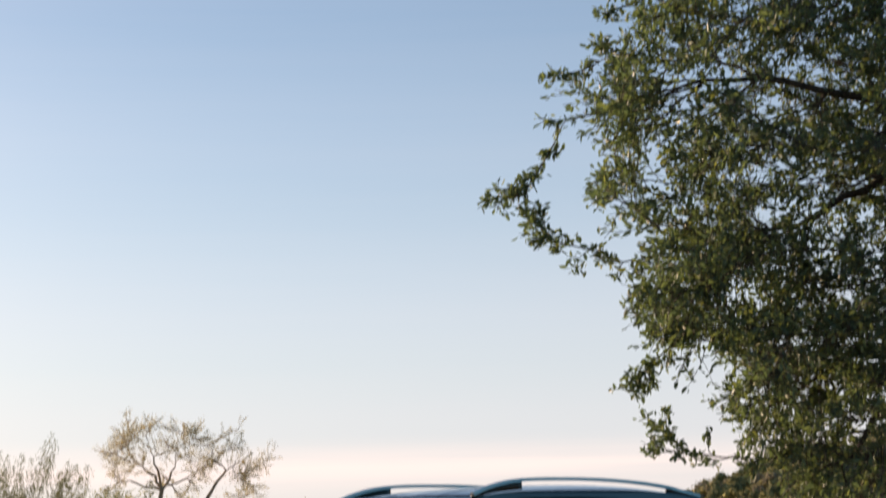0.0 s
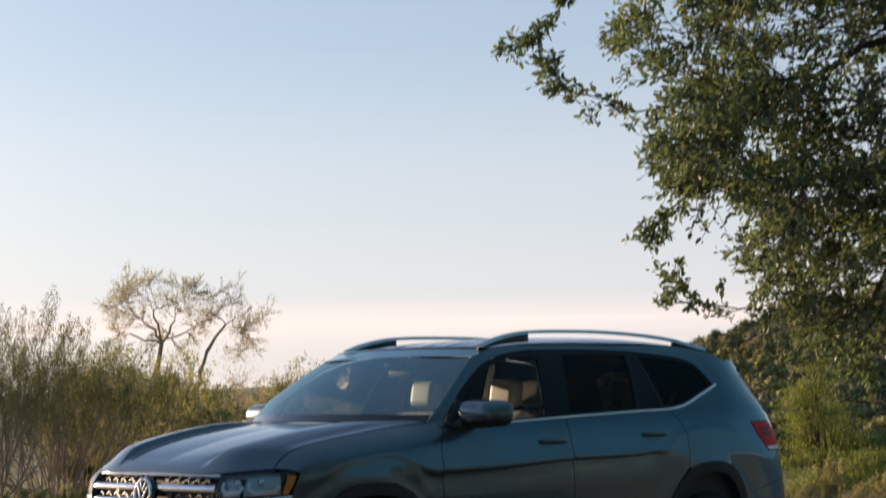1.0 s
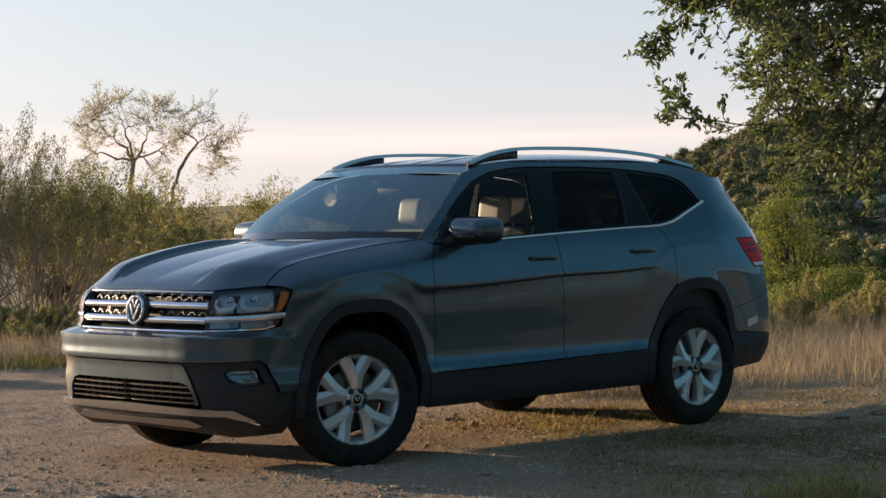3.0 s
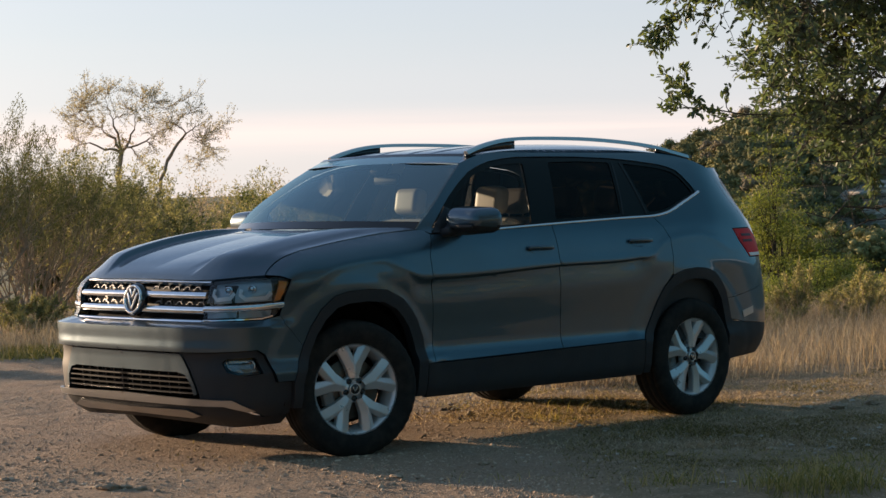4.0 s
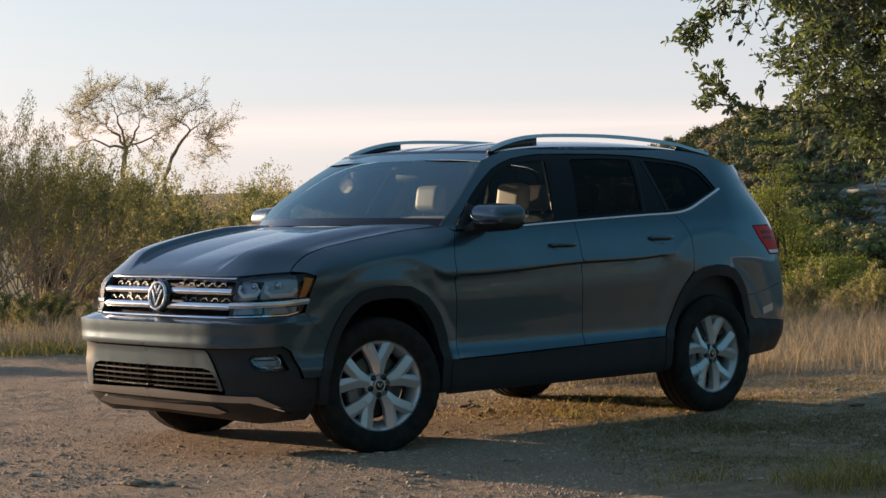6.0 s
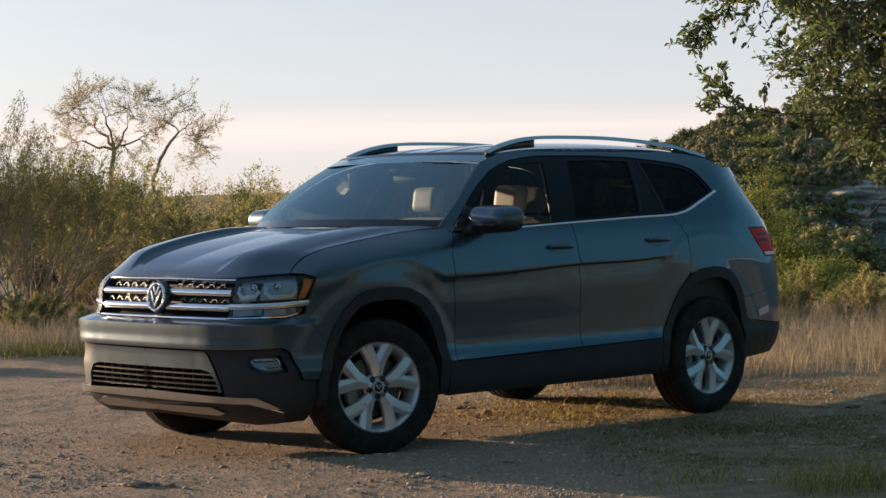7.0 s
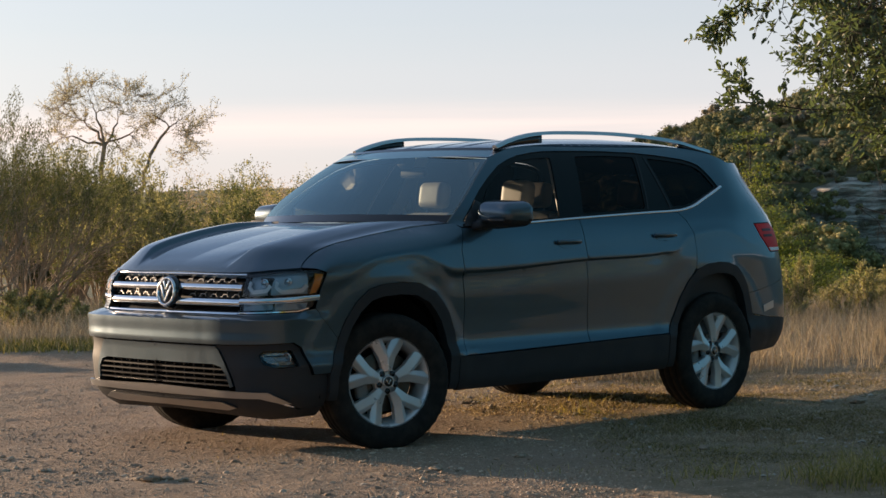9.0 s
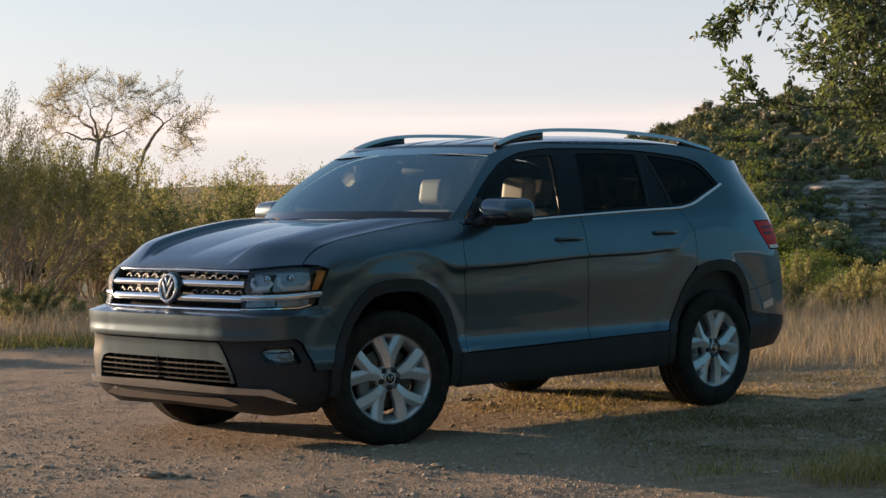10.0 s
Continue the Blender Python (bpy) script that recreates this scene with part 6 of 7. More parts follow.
def make_thin_tree():
    """The pale umbrella-shaped tree over the scrub, with a second leaning stem."""
    rng = np.random.default_rng(42)
    fork = np.array([21.4, 34.8, 3.05])
    base = np.array([21.3, 34.6, float(height(21.3, 34.6))])
    ob = thing("thin_tree", base, label="thin crooked tree with sparse pale spring leaves", category="tree")
    segs, tips, nodes = [], [], []

    def at(r, z, d=0.0):
        return fork + np.array([*xy(r, d), z])

    def limb(a, b, r0, r1, n, wob):
        line = bough(rng, a, b, r0, r1, n, wob)
        chain(line, segs)
        nodes.extend(line[1:])

    limb(base - (0, 0, 0.2), fork, 0.10, 0.07, 7, 0.2)
    foot = at(0.75, -1.6, -0.3)
    limb(base - (0, 0, 0.1), foot, 0.09, 0.07, 4, 0.2)
    limb(foot, at(1.25, -0.25, -0.3), 0.07, 0.05, 5, 0.2)
    limb(at(1.25, -0.25, -0.3), at(1.75, 0.45, -0.3), 0.05, 0.03, 5, 0.2)
    for r, z, d, r0 in [(-0.5, 0.55, 0.2, 0.05), (-0.15, 0.85, -0.3, 0.045), (0.3, 0.6, 0.3, 0.045), (-0.75, 0.25, -0.4, 0.04), (0.7, 0.35, 0.2, 0.035)]:
        limb(fork, at(r, z, d), r0, r0 * 0.5, 5, 0.35)
    ends = [(-1.2, 1.2), (-1.3, 0.95), (-1.0, 1.5), (-1.0, 1.85), (-0.55, 1.75), (-0.2, 1.65), (0.2, 1.6), (0.5, 1.5), (0.85, 1.5), (1.15, 1.25), (1.25, 1.1), (-1.15, 0.65), (-1.1, 0.4), (-1.2, 0.1), (0.8, 0.85), (1.1, 0.5),
            (2.0, 1.55), (2.15, 1.1), (2.7, 0.85), (2.5, 0.55), (2.2, 0.2), (2.45, -0.1), (1.8, 0.9), (1.6, -0.1), (-0.4, 1.4), (0.0, 1.25), (0.45, 1.1), (-0.9, 1.3), (-0.8, 0.75), (1.9, -0.35), (0.75, 0.2), (0.45, -0.2)]
    ends = [at(r, z, rng.uniform(-1.0, 1.0)) for r, z in ends] + [at(rng.uniform(-1.2, 1.3), rng.uniform(0.3, 1.5), rng.uniform(-1.2, 1.2)) for _ in range(12)] + [at(rng.uniform(1.3, 2.4), rng.uniform(0.0, 1.0), rng.uniform(-0.8, 0.6)) for _ in range(5)]
    for e in sorted(ends, key=lambda q: min(np.linalg.norm(n[0] - q) for n in nodes)):
        best = min(nodes, key=lambda n: np.linalg.norm(n[0] - e) + 0.4 * max(0, n[0][2] - e[2] + 0.1))
        line = bough(rng, best[0], e, min(best[1] * 0.7, 0.03), 0.006, 6, 0.35)
        chain(line, segs)
        nodes.extend(line[1:])
        for p, r in line[1:]:
            for _ in range(2):
                sprout(rng, p, unit(e - best[0]) + rng.normal(size=3) * 0.6, 0.27, 0.006, 1, segs, tips, -0.02, 0.6, (1, 2), 0.7, 0.22)
    segs = [(a - base, b - base, ra, rb) for a, b, ra, rb in segs]
    tips = [(p - base, w) for p, w in tips]
    part("trunk", tubes(segs, 4), STEM, ob, "grey-brown crooked limbs")
    c, d, s = dress(rng, tips, 4, 0.042, 0.2)
    leaves("crown", c, d, s, YOUNG_LEAF, ob, "pale sparse leaves", wide=0.5, rng=rng, fold=False)


def make_broom(at, tall, wide, rng, stems=26):
    """A tall bush of bare, forking brown stems that end in upright green plumes."""
    x, y = at
    base = np.array([x, y, float(height(x, y)) - 0.05])
    ob = thing("broom_bush", base, label="tall broom-like bush with bare brown stems and feathery green plumes", category="bush", group="bushes along the track")
    segs, plumes = [], []

    def grow(p, way, length, radius, depth):
        w = unit(way)
        for i in range(4):
            w = unit(w + rng.normal(size=3) * 0.14)
            q = p + w * length / 4
            segs.append((p, q, radius, radius * 0.86))
            radius *= 0.86
            p = q
            if depth and i > 0:
                side = unit(np.cross(w, rng.normal(size=3)))
                grow(p, w + side * rng.uniform(0.35, 0.75), length * rng.uniform(0.5, 0.75), radius * 0.7, depth - 1)
        if depth:
            grow(p, w, length * 0.7, radius, depth - 1)
        else:
            plumes.append((p, w))

    for k in range(stems):
        an, out = 2 * math.pi * (k + rng.uniform(0, 1)) / stems, rng.uniform(0.1, 1.0)
        grow(np.array([math.cos(an), math.sin(an), 0]) * 0.15 * wide * out, np.array([math.cos(an) * out * wide * 0.75, math.sin(an) * out * wide * 0.75, tall * 0.7]), tall * rng.uniform(0.34, 0.46), 0.015, 2)
    top = np.percentile([p[2] for p, _ in plumes], 97)
    k = (tall - 0.18) / top
    segs = [(a * (1, 1, k), b * (1, 1, k), ra, rb) for a, b, ra, rb in segs]
    plumes = [(p * (1, 1, k), unit(w + (0, 0, 0.9))) for p, w in plumes]
    plumes = [q for q in plumes if q[0][2] > tall * rng.uniform(0.34, 0.66)]
    part("trunk", tubes(segs, 4), STEM, ob, "bare brown stems")
    p, w = np.array([q[0] for q in plumes]), np.array([q[1] for q in plumes])
    n = 100
    i = np.repeat(np.arange(len(p)), n)
    along = rng.uniform(0, 1, (len(i), 1))
    long = np.repeat(rng.uniform(0.22, 0.46, len(p)), n)[:, None]
    c = p[i] + w[i] * (along - 0.35) * long + rng.normal(size=(len(i), 3)) * 0.044 * np.sin(math.pi * (0.12 + 0.8 * along))
    leaves("foliage", c, w[i] + rng.normal(size=(len(i), 3)) * 0.45, rng.uniform(0.025, 0.05, len(i)), BROOM_LEAF, ob, wide=0.24, rng=rng, fold=False)
    return ob


def make_left_side():
    rng = np.random.default_rng(3)
    # the broom at (1.2, 14.6) is added out of view
    for x, y, h, w in [(4.6, 14.2, 2.62, 3.2), (3.2, 15.6, 2.45, 3.0), (6.3, 15.0, 2.6, 2.3), (7.6, 17.4, 2.6, 2.5), (1.2, 14.6, 2.2, 2.6), (5.4, 17.6, 2.75, 2.8)]:
        make_broom((x, y), h, w, rng)
    # unseen low bushes further along the far edge of the track, added for their shade
    for x, y, h, w in [(-1.2, 13.4, 1.25, 2.0), (-3.0, 13.8, 0.8, 1.6)]:
        make_shrub("bush", (x, y), h, w, rng, SHRUB_LEAF, 0.06, 18, "unseen olive-green bush added to shade the track", "bushes along the track", per=8)
    for k in range(7):
        r, d = rng.uniform(-8.0, -2.6), rng.uniform(9.8, 11.6)
        make_shrub("bush", xy(r, d), rng.uniform(0.35, 0.6), rng.uniform(0.8, 1.4), rng, SHRUB_LEAF, 0.045, 11, "low yellow-green bush at the back of the roadside grass", "bushes along the track", per=5, stiff=0.2)
    # scrub between the track and the far trees: yellow-green, olive, brown and half bare, with a few dark cedars
    r0 = np.random.default_rng(8)
    for k in range(38):
        d = r0.uniform(18, 41)
        px = r0.uniform(-0.23, -0.045)
        x, y = xy(0.43 + px * (d + 13.3), d)
        crest = np.interp(px, [-0.23, -0.16, -0.14, -0.10, -0.045], [0.032, 0.026, 0.017, 0.012, 0.0085])
        tall = (1.4 + crest * (d + 13.3) - float(height(x, y))) * r0.uniform(0.62, 1.0)
        wide = r0.uniform(1.7, 3.0)
        pick = r0.uniform()
        if pick < 0.42:
            make_shrub("scrub_bush", (x, y), tall, wide, r0, SHRUB_LEAF, 0.062, 24, "yellow-green scrub bush with small leaves", "scrub beyond the track", per=3, stiff=0.1, bare=0.2)
        elif pick < 0.62:
            make_shrub("scrub_bush", (x, y), tall, wide, r0, OLIVE_LEAF, 0.062, 24, "olive-green scrub bush with small leaves", "scrub beyond the track", per=4, stiff=0.2, bare=0.15)
        elif pick < 0.78 and d > 27:
            make_shrub("scrub_bush", (x, y), tall * 0.85, wide * 0.6, r0, CEDAR_DARK, 0.06, 26, "small dark green cedar bush", "scrub beyond the track", per=9, stiff=0.3, bark=STEM)
        else:
            make_shrub("scrub_bush", (x, y), tall * 1.05, wide, r0, DRY_GRASS, 0.045, 26, "grey-brown half-bare thorny bush", "scrub beyond the track", per=1, stiff=0.2, bark=STEM)
    for k in range(11):
        d, px = r0.uniform(38, 42), -0.125 + 0.0085 * k
        x, y = xy(0.43 + px * (d + 13.3), d)
        tall = (1.4 + (0.0135 - 0.0035 * k / 10) * (d + 13.3) - float(height(x, y))) * r0.uniform(0.86, 1.04)
        make_shrub("scrub_bush", (x, y), tall, 2.6, r0, (SHRUB_LEAF, OLIVE_LEAF, DRY_GRASS)[k % 3], 0.06, 20, ("yellow-green scrub bush with small leaves", "olive-green scrub bush with small leaves", "grey-brown half-bare thorny bush")[k % 3], "scrub beyond the track", per=(3, 4, 2)[k % 3], stiff=0.15, bark=STEM)
    for r, d, h, leaf in [(-8.7, 36.0, 3.0, SHRUB_LEAF), (-7.2, 36.6, 2.6, SHRUB_LEAF), (-10.2, 35.2, 3.1, OLIVE_LEAF), (-5.0, 37.5, 2.3, CEDAR_DARK)]:
        make_shrub("scrub_bush", xy(r, d), h, 2.8 if leaf is not CEDAR_DARK else 1.2, r0, leaf, 0.06, 28, "olive and yellow-green scrub bush below the thin tree" if leaf is not CEDAR_DARK else "small dark green cedar bush", "scrub beyond the track", per=6, stiff=0.2)
    # the pale, thinly leaved tree that stands over the scrub
    make_thin_tree()
    make_tree("bare_tree", (26.2, 33.0), 3.3, 2.6, np.random.default_rng(23), YOUNG_LEAF, 0.03, 1, STEM, "low bare twiggy tree among scrub", sparse=True, trunk=0.2)


make_left_side()


def make_right_side():
    rng = np.random.default_rng(9)
    spots = [(9.9, 55, 11.2, 4.4, 0), (11.4, 60, 9.6, 3.6, 1), (12.6, 56, 7.3, 3.4, 1), (15.2, 57, 7.2, 4.0, 0), (17.6, 58, 7.6, 4.0, 1), (8.7, 44, 5.7, 3.0, 0), (11.0, 43, 5.3, 3.2, 1), (13.4, 44, 5.0, 3.4, 0), (15.8, 45, 5.2, 3.6, 1), (9.9, 36, 4.0, 2.8, 0), (12.2, 36, 3.4, 3.0, 1), (14.2, 36, 3.6, 2.8, 0)]
    for r, d, tall, wide, kind in spots:
        make_tree("cedar_elm", xy(r, d), tall, wide, rng, CEDAR_LEAF, 0.085, 110, BARK, "leafy yellow-green tree on the slope below the grass", group="trees on the slope", layer=True, depth=3, trunk=0.3)
    # far woods on the hill, three kinds of tree growing through each other
    r1 = np.random.default_rng(77)
    n = 1400
    d = r1.uniform(300, 548, n)
    r = d * r1.uniform(0.03, 0.245, n)
    on_cliff = (r > 65) & (d > 374) & (d < 399)
    r, d = r[~on_cliff], d[~on_cliff]
    # bushes clinging to the cliff's ledges and along its top
    rc, dc = np.concatenate([r1.uniform(62, 110, 80), r1.uniform(57, 73, 60)]), r1.uniform(0, 1, 140)
    x, y = xy(np.concatenate([r, rc]), np.concatenate([d, np.where(dc < 0.5, 400.0, 393.5)]))
    z = height(x, y)
    z[len(r):] = np.where(dc < 0.5, 4.0 + 2.0 * dc, -13 + 15 * dc)
    size = r1.uniform(1.2, 2.9, len(x)) * (1 + 0.35 * (r1.uniform(0, 1, len(x)) > 0.8))
    size[len(r):] = r1.uniform(0.6, 1.5, len(rc))
    kind = np.where(r1.uniform(0, 1, len(x)) < 0.2, 2, (ripples(x, y, 0.11, 71, 3) + r1.normal(size=len(x)) * 0.35 > 0.05).astype(int))
    bm = bmesh.new()
    bmesh.ops.create_icosphere(bm, subdivisions=1, radius=1)
    ball, tris = taken(bm)
    tris, lobes, fringe = np.array(tris), 13, 36
    way = r1.normal(size=(len(x), lobes, 1, 3))
    way /= np.linalg.norm(way, axis=3, keepdims=True)
    way[..., 2] = np.abs(way[..., 2]) * 1.1 - 0.25
    sz = size[:, None, None, None]
    mid = np.stack([x, y, z], 1)[:, None, None, :] + sz * (np.array([0, 0, 1.0]) + way * np.array([0.86, 0.86, 0.8]) * r1.uniform(0.45, 0.95, (len(x), lobes, 1, 1)))
    rad = sz * r1.uniform(0.22, 0.42, (len(x), lobes, 1, 1))
    lump = mid + 0.68 * rad * ball[None, None] * r1.uniform(0.6, 1.25, (len(x), lobes, len(ball), 1)) * np.array([1.15, 1.15, 0.9])
    leaf_way = r1.normal(size=(len(x), lobes, fringe, 3))
    leaf_way /= np.linalg.norm(leaf_way, axis=3, keepdims=True)
    tuft = mid + rad * leaf_way * r1.uniform(0.6, 1.2, (len(x), lobes, fringe, 1))
    for k, (leaf, words) in enumerate(((WOOD_CEDAR, "dark green cedar woods covering the far hill"), (WOOD_OAK, "yellow-green oak woods covering the far hill"), (WOOD_BARE, "grey-brown half-bare trees in the far woods"))):
        at = kind == k
        v = lump[at].reshape(-1, 3)
        f = (np.arange(len(v) // len(ball))[:, None, None] * len(ball) + tris[None]).reshape(-1, 3)
        m = int(at.sum()) * lobes * fringe
        t = leaf_way[at].reshape(-1, 3) + r1.normal(size=(m, 3)) * 0.55
        t /= np.linalg.norm(t, axis=1, keepdims=True)
        side = np.cross(t, r1.normal(size=t.shape))
        side /= np.linalg.norm(side, axis=1, keepdims=True)
        c, long = tuft[at].reshape(-1, 3), r1.uniform(0.25, 0.6, (m, 1))
        quad = np.stack([c - side * long * 0.5, c + np.cross(t, side) * long * 0.4, c + side * long * 0.5 + t * long * 0.3, c - np.cross(t, side) * long * 0.4], 1).reshape(-1, 3)
        q = np.arange(m)[:, None] * 4 + len(v) + np.array([0, 1, 2, 3])
        ob = part("far_woods", (np.concatenate([v, quad]), f.tolist() + q.tolist()), leaf)
        tagged(ob, words, "woods", kind="stuff")


make_right_side()


def make_woods_behind():
    """Unseen woods, added beside and behind the camera to close the place in reflections."""
    rng = np.random.default_rng(91)
    n = 420
    an, dist = rng.uniform(math.radians(75), math.radians(285), n), rng.uniform(48, 95, n)
    r, d = 0.4 + dist * np.sin(an), -13 + dist * np.cos(an)
    x, y = xy(r, d)
    z = height(x, y)
    size = rng.uniform(1.8, 3.4, n)
    per = 130
    way = rng.normal(size=(n, per, 3))
    way /= np.linalg.norm(way, axis=2, keepdims=True)
    c = np.stack([x, y, z + size * 1.2], 1)[:, None, :] + way * (size[:, None] * rng.uniform(0.6, 1.0, (n, per)))[:, :, None] * np.array([1, 1, 1.15])
    ob = leaves("unseen_woods", c.reshape(-1, 3), rng.normal(size=(n * per, 3)), rng.uniform(0.5, 1.0, n * per), WOOD_LEAF, wide=0.8, rng=rng, fold=False)
    tagged(ob, "unseen oak and cedar woods added round the clearing", "woods", kind="stuff")
    # an unseen belt of trees along the track on the sun's side, added for long shadows on the gravel and dark
    # reflections
    n, per = 60, 420
    r = rng.uniform(-34, -17, n)
    d = -14 + (11 - 5.6 + (-1.7 - r) * 0.65) * rng.uniform(0, 1, n)
    x, y = xy(r, d)
    size = rng.uniform(1.5, 2.5, n)
    way = rng.normal(size=(n, per, 3))
    way /= np.linalg.norm(way, axis=2, keepdims=True)
    c = np.stack([x, y, height(x, y) + size * 1.15], 1)[:, None, :] + way * (size[:, None] * rng.uniform(0.4, 1.0, (n, per)))[:, :, None]
    ob = leaves("unseen_woods", c.reshape(-1, 3), rng.normal(size=(n * per, 3)), rng.uniform(0.15, 0.32, n * per), WOOD_LEAF, wide=0.7, rng=rng, fold=False)
    tagged(ob, "unseen low oak trees added along the track to cast shadows", "woods", kind="stuff")


make_woods_behind()


def make_weeds():
    """Low weeds along the back of the dry grass."""
    rng = np.random.default_rng(62)
    for k in range(11):
        r, d = rng.uniform(3.2, 6.2), rng.uniform(8.5, 11.5)
        make_shrub("weed", xy(r, d), rng.uniform(0.35, 0.7), rng.uniform(0.5, 0.9), rng, SHRUB_LEAF, 0.035, 9, "low green weed at the back of the dry grass", "weeds behind the dry grass", per=4, stiff=0.6)


make_weeds()


def make_grass():
    rng = np.random.default_rng(15)

    def field(n, r_range, d_range, keep):
        r, d = rng.uniform(*r_range, n), rng.uniform(*d_range, n)
        x, y = xy(r, d)
        k = keep(x, y, r, d) > rng.uniform(0, 1, n)
        x, y = x[k], y[k]
        return np.stack([x, y, height(x, y) - 0.01], 1)

    def clear_of_car(x, y):
        return ~((np.abs(x) < 2.7) & (np.abs(y) < 1.05))

    p = field(80000, (0.6, 9), (2.2, 12), lambda x, y, r, d: (1 - track(x, y)) * step(2.0, 3.0, d - 0.2 * r + 0.5 * ripples(x, y, 1.5, 4, 2)) * clear_of_car(x, y) * (0.25 + 0.75 * step(-0.4, 0.6, ripples(x, y, 2.0, 6, 3))))
    grass("dry_grass", p, 0.34, DRY_GRASS, "tall straw-coloured dry grass behind the car", rng, wide=0.0028, lean=0.42)
    p = field(30000, (-9, -1.5), (6.6, 15), lambda x, y, r, d: (1 - track(x, y)) * (0.35 + 0.65 * step(-0.3, 0.5, ripples(x, y, 1.7, 14, 2))))
    grass("dry_grass", p, 0.27, DRY_GRASS, "straw-coloured grass along the far edge of the track", rng, wide=0.004, lean=0.4)
    p = field(16000, (-9, -1.5), (5.9, 7.6), lambda x, y, r, d: (1 - track(x, y)))
    grass("green_grass", p, 0.09, GREEN_GRASS, "short green grass along the far edge of the track", rng, lean=0.6)
    p = field(190000, (-1.5, 6), (-5.5, 5), lambda x, y, r, d: (0.04 + 0.96 * (1 - track(x, y))) * (0.03 + 0.97 * step(0.0, 0.35, ripples(x, y, 3.0, 16, 4))) * step(-3.6, -2.6, d))
    grass("short_grass", p, 0.03, MAT_GRASS, "short patchy grass round the car", rng, wide=0.003, lean=0.9)
    p = field(110000, (1.15, 4.6), (-2.75, 1.3), lambda x, y, r, d: step(1.15, 1.7, r + 0.12 * d + 0.25 * ripples(x, y, 2.2, 81, 3)) * step(-2.75, -2.2, d) * (0.12 + 0.88 * step(-0.3, 0.3, ripples(x, y, 3.4, 82, 4))))
    grass("short_grass", p, 0.028, MAT_GRASS, "worn dark grass beside the rear wheel", rng, wide=0.0026, lean=1.1)
    p = field(90000, (-1.5, 7), (-3.2, 5), lambda x, y, r, d: (0.03 + 0.97 * (1 - track(x, y))) * (0.2 + 0.8 * step(0.0, 0.5, ripples(x, y, 2.4, 46, 3))))
    grass("dry_litter", p, 0.022, DRY_GRASS, "dry straw and leaf litter lying between the grass", rng, wide=0.005, lean=1.6)
    p = field(60000, (-1.2, 4.5), (-1.5, 3.2), lambda x, y, r, d: (0.15 + 0.85 * (1 - track(x, y))) * (0.25 + 0.75 * step(-0.1, 0.5, ripples(x, y, 4.0, 48, 3))))
    grass("dry_litter", p, 0.03, DRY_GRASS, "dry straw and leaf litter under and behind the car", rng, wide=0.005, lean=1.3)
    p = field(42000, (-0.9, 5), (-3.3, 3.2), lambda x, y, r, d: (1 - track(x, y)) * step(0.15, 0.5, ripples(x, y, 4.5, 66, 3)))
    grass("short_grass", p, 0.03, GREEN_GRASS, "green clumps in the patchy grass", rng, wide=0.0022, lean=0.9)
    # tufts
    for r, d, n, h in [(1.80, -3.32, 170, 0.15), (2.15, -3.2, 240, 0.17), (1.95, -3.45, 160, 0.13), (1.32, -3.12, 70, 0.12), (1.38, -3.1, 6, 0.28), (1.2, -3.2, 50, 0.08), (0.42, -2.92, 16, 0.09), (2.5, -3.5, 260, 0.17), (0.75, 0.15, 45, 0.075), (0.9, 0.6, 35, 0.08), (2.1, -2.7, 120, 0.09), (2.4, -2.2, 120, 0.08)]:
        x, y = xy(r + rng.normal(size=n) * 0.11, d + rng.normal(size=n) * 0.12)
        grass("grass_tuft", np.stack([x, y, height(x, y) - 0.01], 1), h, GREEN_GRASS, "green grass tuft at the edge of the gravel", rng, wide=0.003, lean=0.75)


make_grass()

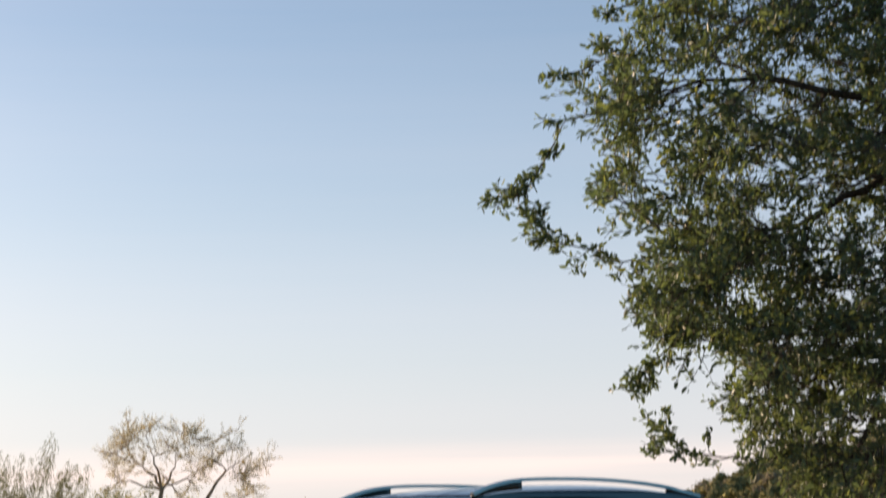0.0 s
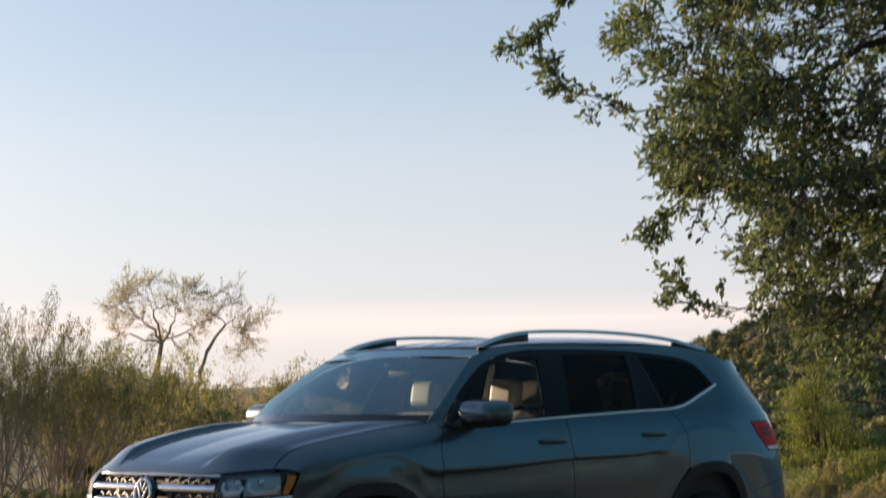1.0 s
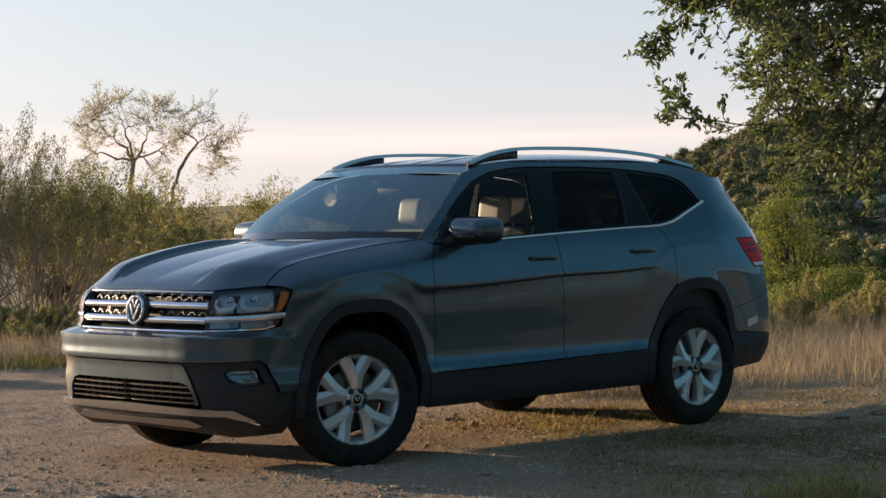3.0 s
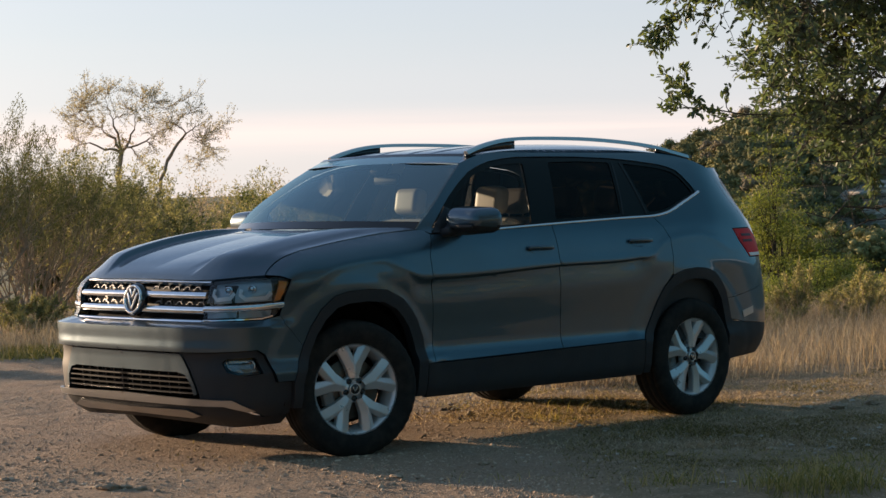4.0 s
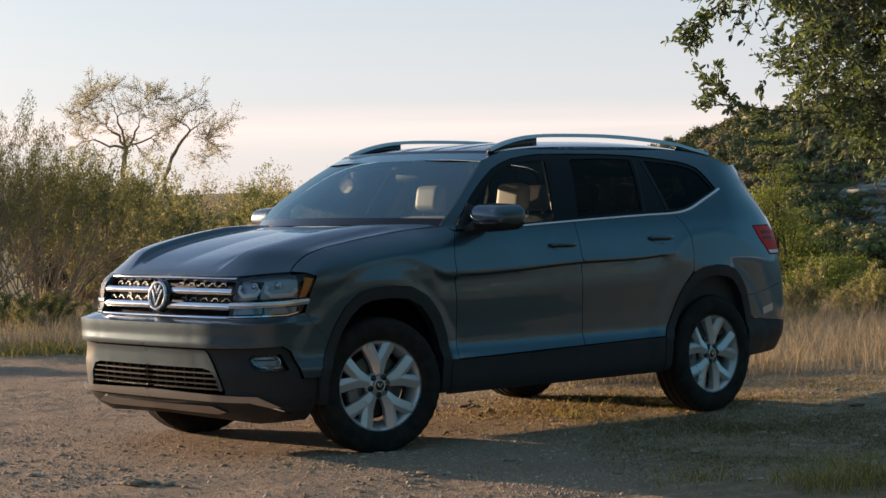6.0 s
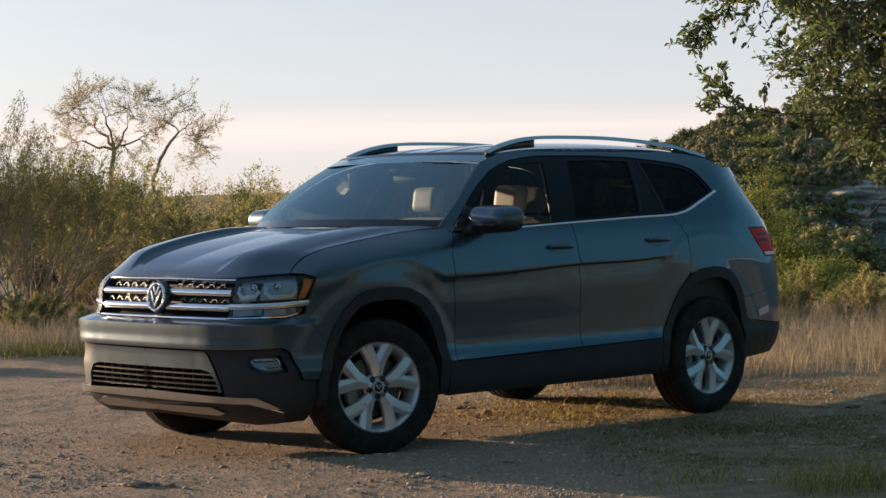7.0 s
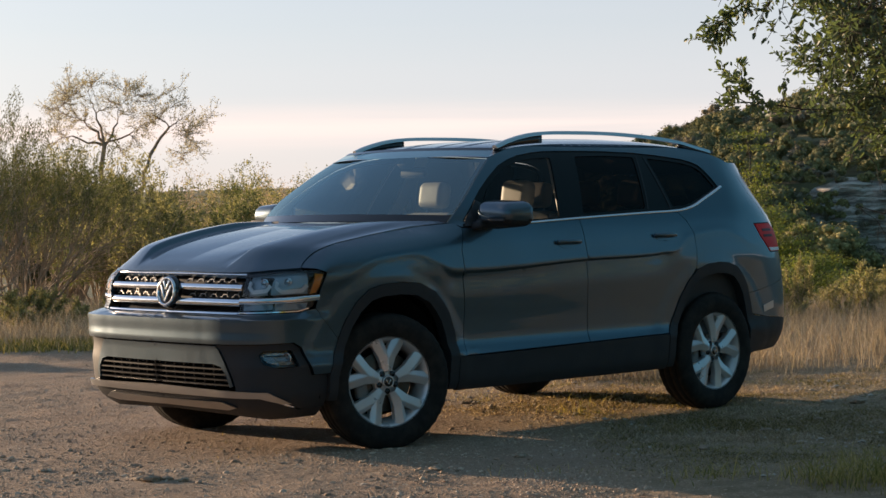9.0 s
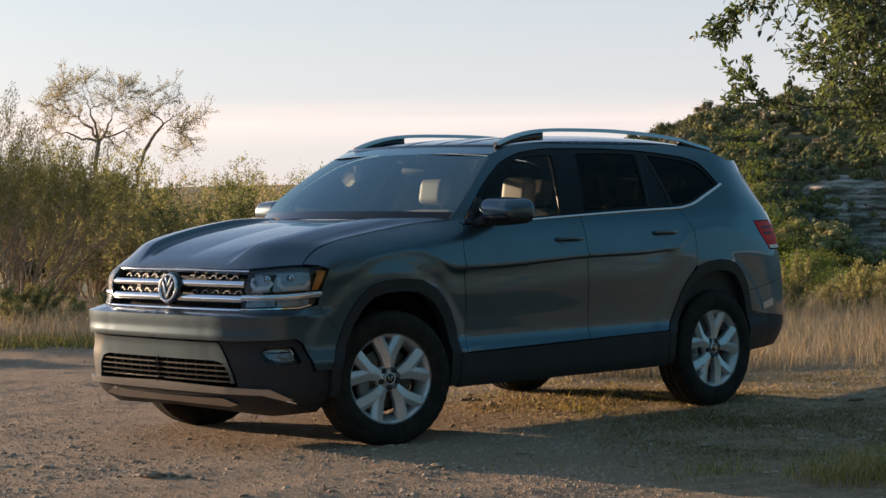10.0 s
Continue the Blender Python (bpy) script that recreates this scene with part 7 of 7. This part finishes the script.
# ---- gravel and stones ----
def make_gravel():
    rng = np.random.default_rng(31)
    n = 135000
    d = -4.3 + 10.7 * rng.uniform(0, 1, n) ** 1.5
    r = 0.35 + (d + 14.5) * rng.uniform(-0.25, 0.24, n)
    x, y = xy(r, d)
    k = (track(x, y) * (0.35 + 0.65 * step(-0.4, 0.5, ripples(x, y, 1.3, 51, 3))) + 0.3 * (d < 3)) > rng.uniform(0, 1, n)
    x, y = x[k], y[k]
    n = len(x)
    size = (0.0028 + 0.008 * rng.uniform(0, 1, n) ** 3) * (0.8 + 0.5 * step(0.0, 0.6, ripples(x, y, 3.0, 58, 3))) + 0.012 * rng.uniform(0, 1, n) ** 40
    z = height(x, y) - 0.1 * size
    octa = np.array([(1, 0, 0), (0, 1, 0), (-1, 0, 0), (0, -1, 0), (0, 0, 0.75), (0, 0, -0.6)])
    tri = np.array([(0, 1, 4), (1, 2, 4), (2, 3, 4), (3, 0, 4), (1, 0, 5), (2, 1, 5), (3, 2, 5), (0, 3, 5)])
    v = octa[None] * rng.uniform(0.6, 1.25, (n, 6, 1)) * size[:, None, None]
    a = rng.uniform(0, 6.28, n)
    c, s_ = np.cos(a)[:, None], np.sin(a)[:, None]
    v = np.stack([v[:, :, 0] * c - v[:, :, 1] * s_, v[:, :, 0] * s_ + v[:, :, 1] * c, v[:, :, 2]], -1) + np.stack([x, y, z], 1)[:, None, :]
    f = (np.arange(n)[:, None, None] * 6 + tri[None]).reshape(-1, 3)
    tagged(part("gravel", (v.reshape(-1, 3), f), GRAVEL, smooth=False), "loose pale limestone gravel on the track", "gravel", kind="stuff")
    # crumbs and clods of the track's crust
    bm = bmesh.new()
    bmesh.ops.create_icosphere(bm, subdivisions=1, radius=1)
    ball, faces = taken(bm)
    m = 5200
    d2 = -4.2 + 5.4 * rng.uniform(0, 1, m)
    r2 = 0.35 + (d2 + 14.5) * rng.uniform(-0.25, 0.16, m)
    x2, y2 = xy(r2, d2)
    k = track(x2, y2) * step(-0.05, 0.6, ripples(x2, y2, 1.7, 59, 4)) > rng.uniform(0, 1, m)
    x2, y2 = x2[k], y2[k]
    s2 = 0.006 + 0.016 * rng.uniform(0, 1, len(x2)) ** 4
    v = ball[None] * rng.uniform(0.6, 1.35, (len(x2), len(ball), 1)) * s2[:, None, None] * np.array([1.2, 1.0, 0.6]) + np.stack([x2, y2, height(x2, y2) + 0.1 * s2], 1)[:, None, :]
    f = (np.arange(len(x2))[:, None, None] * len(ball) + np.array(faces)[None]).reshape(-1, 3)
    tagged(part("gravel", (v.reshape(-1, 3), f), GRAVEL, smooth=False), "crumbly clods of packed gravel on the track", "gravel", kind="stuff")
    # pale chips lying in the thin grass beside the track
    m = 3800
    r2, d2 = rng.uniform(-0.6, 4.2, m), rng.uniform(-3.2, 3.4, m)
    x2, y2 = xy(r2, d2)
    k = (1 - track(x2, y2)) * step(-0.1, 0.5, ripples(x2, y2, 2.2, 57, 3)) > rng.uniform(0, 1, m)
    x2, y2 = x2[k], y2[k]
    s2 = 0.009 + 0.024 * rng.uniform(0, 1, len(x2)) ** 4
    v = octa[None] * rng.uniform(0.6, 1.3, (len(x2), 6, 1)) * s2[:, None, None] * np.array([1, 1, 0.55]) + np.stack([x2, y2, height(x2, y2) + 0.2 * s2], 1)[:, None, :]
    f = (np.arange(len(x2))[:, None, None] * 6 + tri[None]).reshape(-1, 3)
    tagged(part("gravel", (v.reshape(-1, 3), f), CHIP, smooth=False), "pale limestone chips scattered in the thin grass", "gravel", kind="stuff")
    # larger stones that can be told apart
    for r, d, s in [(-1.55, -3.05, 0.045), (-1.48, -3.02, 0.03), (-1.62, -3.0, 0.03), (-1.40, -3.04, 0.035), (2.75, 0.65, 0.06), (2.55, 0.72, 0.04), (3.0, 0.8, 0.05), (1.4, -1.9, 0.035), (1.1, -2.2, 0.025), (2.0, -1.6, 0.03),
                    (-0.1, -2.75, 0.03), (0.35, -2.3, 0.03), (-0.5, -2.4, 0.025), (-2.6, -2.0, 0.02), (-2.2, -2.6, 0.025), (1.9, -0.9, 0.035), (2.3, -0.4, 0.03), (0.9, -2.9, 0.025), (1.6, -2.6, 0.03)]:
        x, y = xy(r, d)
        bm = bmesh.new()
        bmesh.ops.create_icosphere(bm, subdivisions=2, radius=1)
        for p in bm.verts:
            p.co *= 1 + 0.5 * noise.noise(p.co * 2.1 + Vector((x * 9, y * 9, 0)))
            p.co = Vector((p.co.x * s * 1.2, p.co.y * s, p.co.z * s * 0.45))
        ob = part("stone", bm, PEBBLE, smooth=False)
        ob.location = (x, y, float(height(x, y)) + s * 0.2)
        ob.rotation_euler = (0, 0, x * 7)
        tagged(ob, "pale rough limestone lump lying on the gravel", "stone", "stones on the track")


make_gravel()
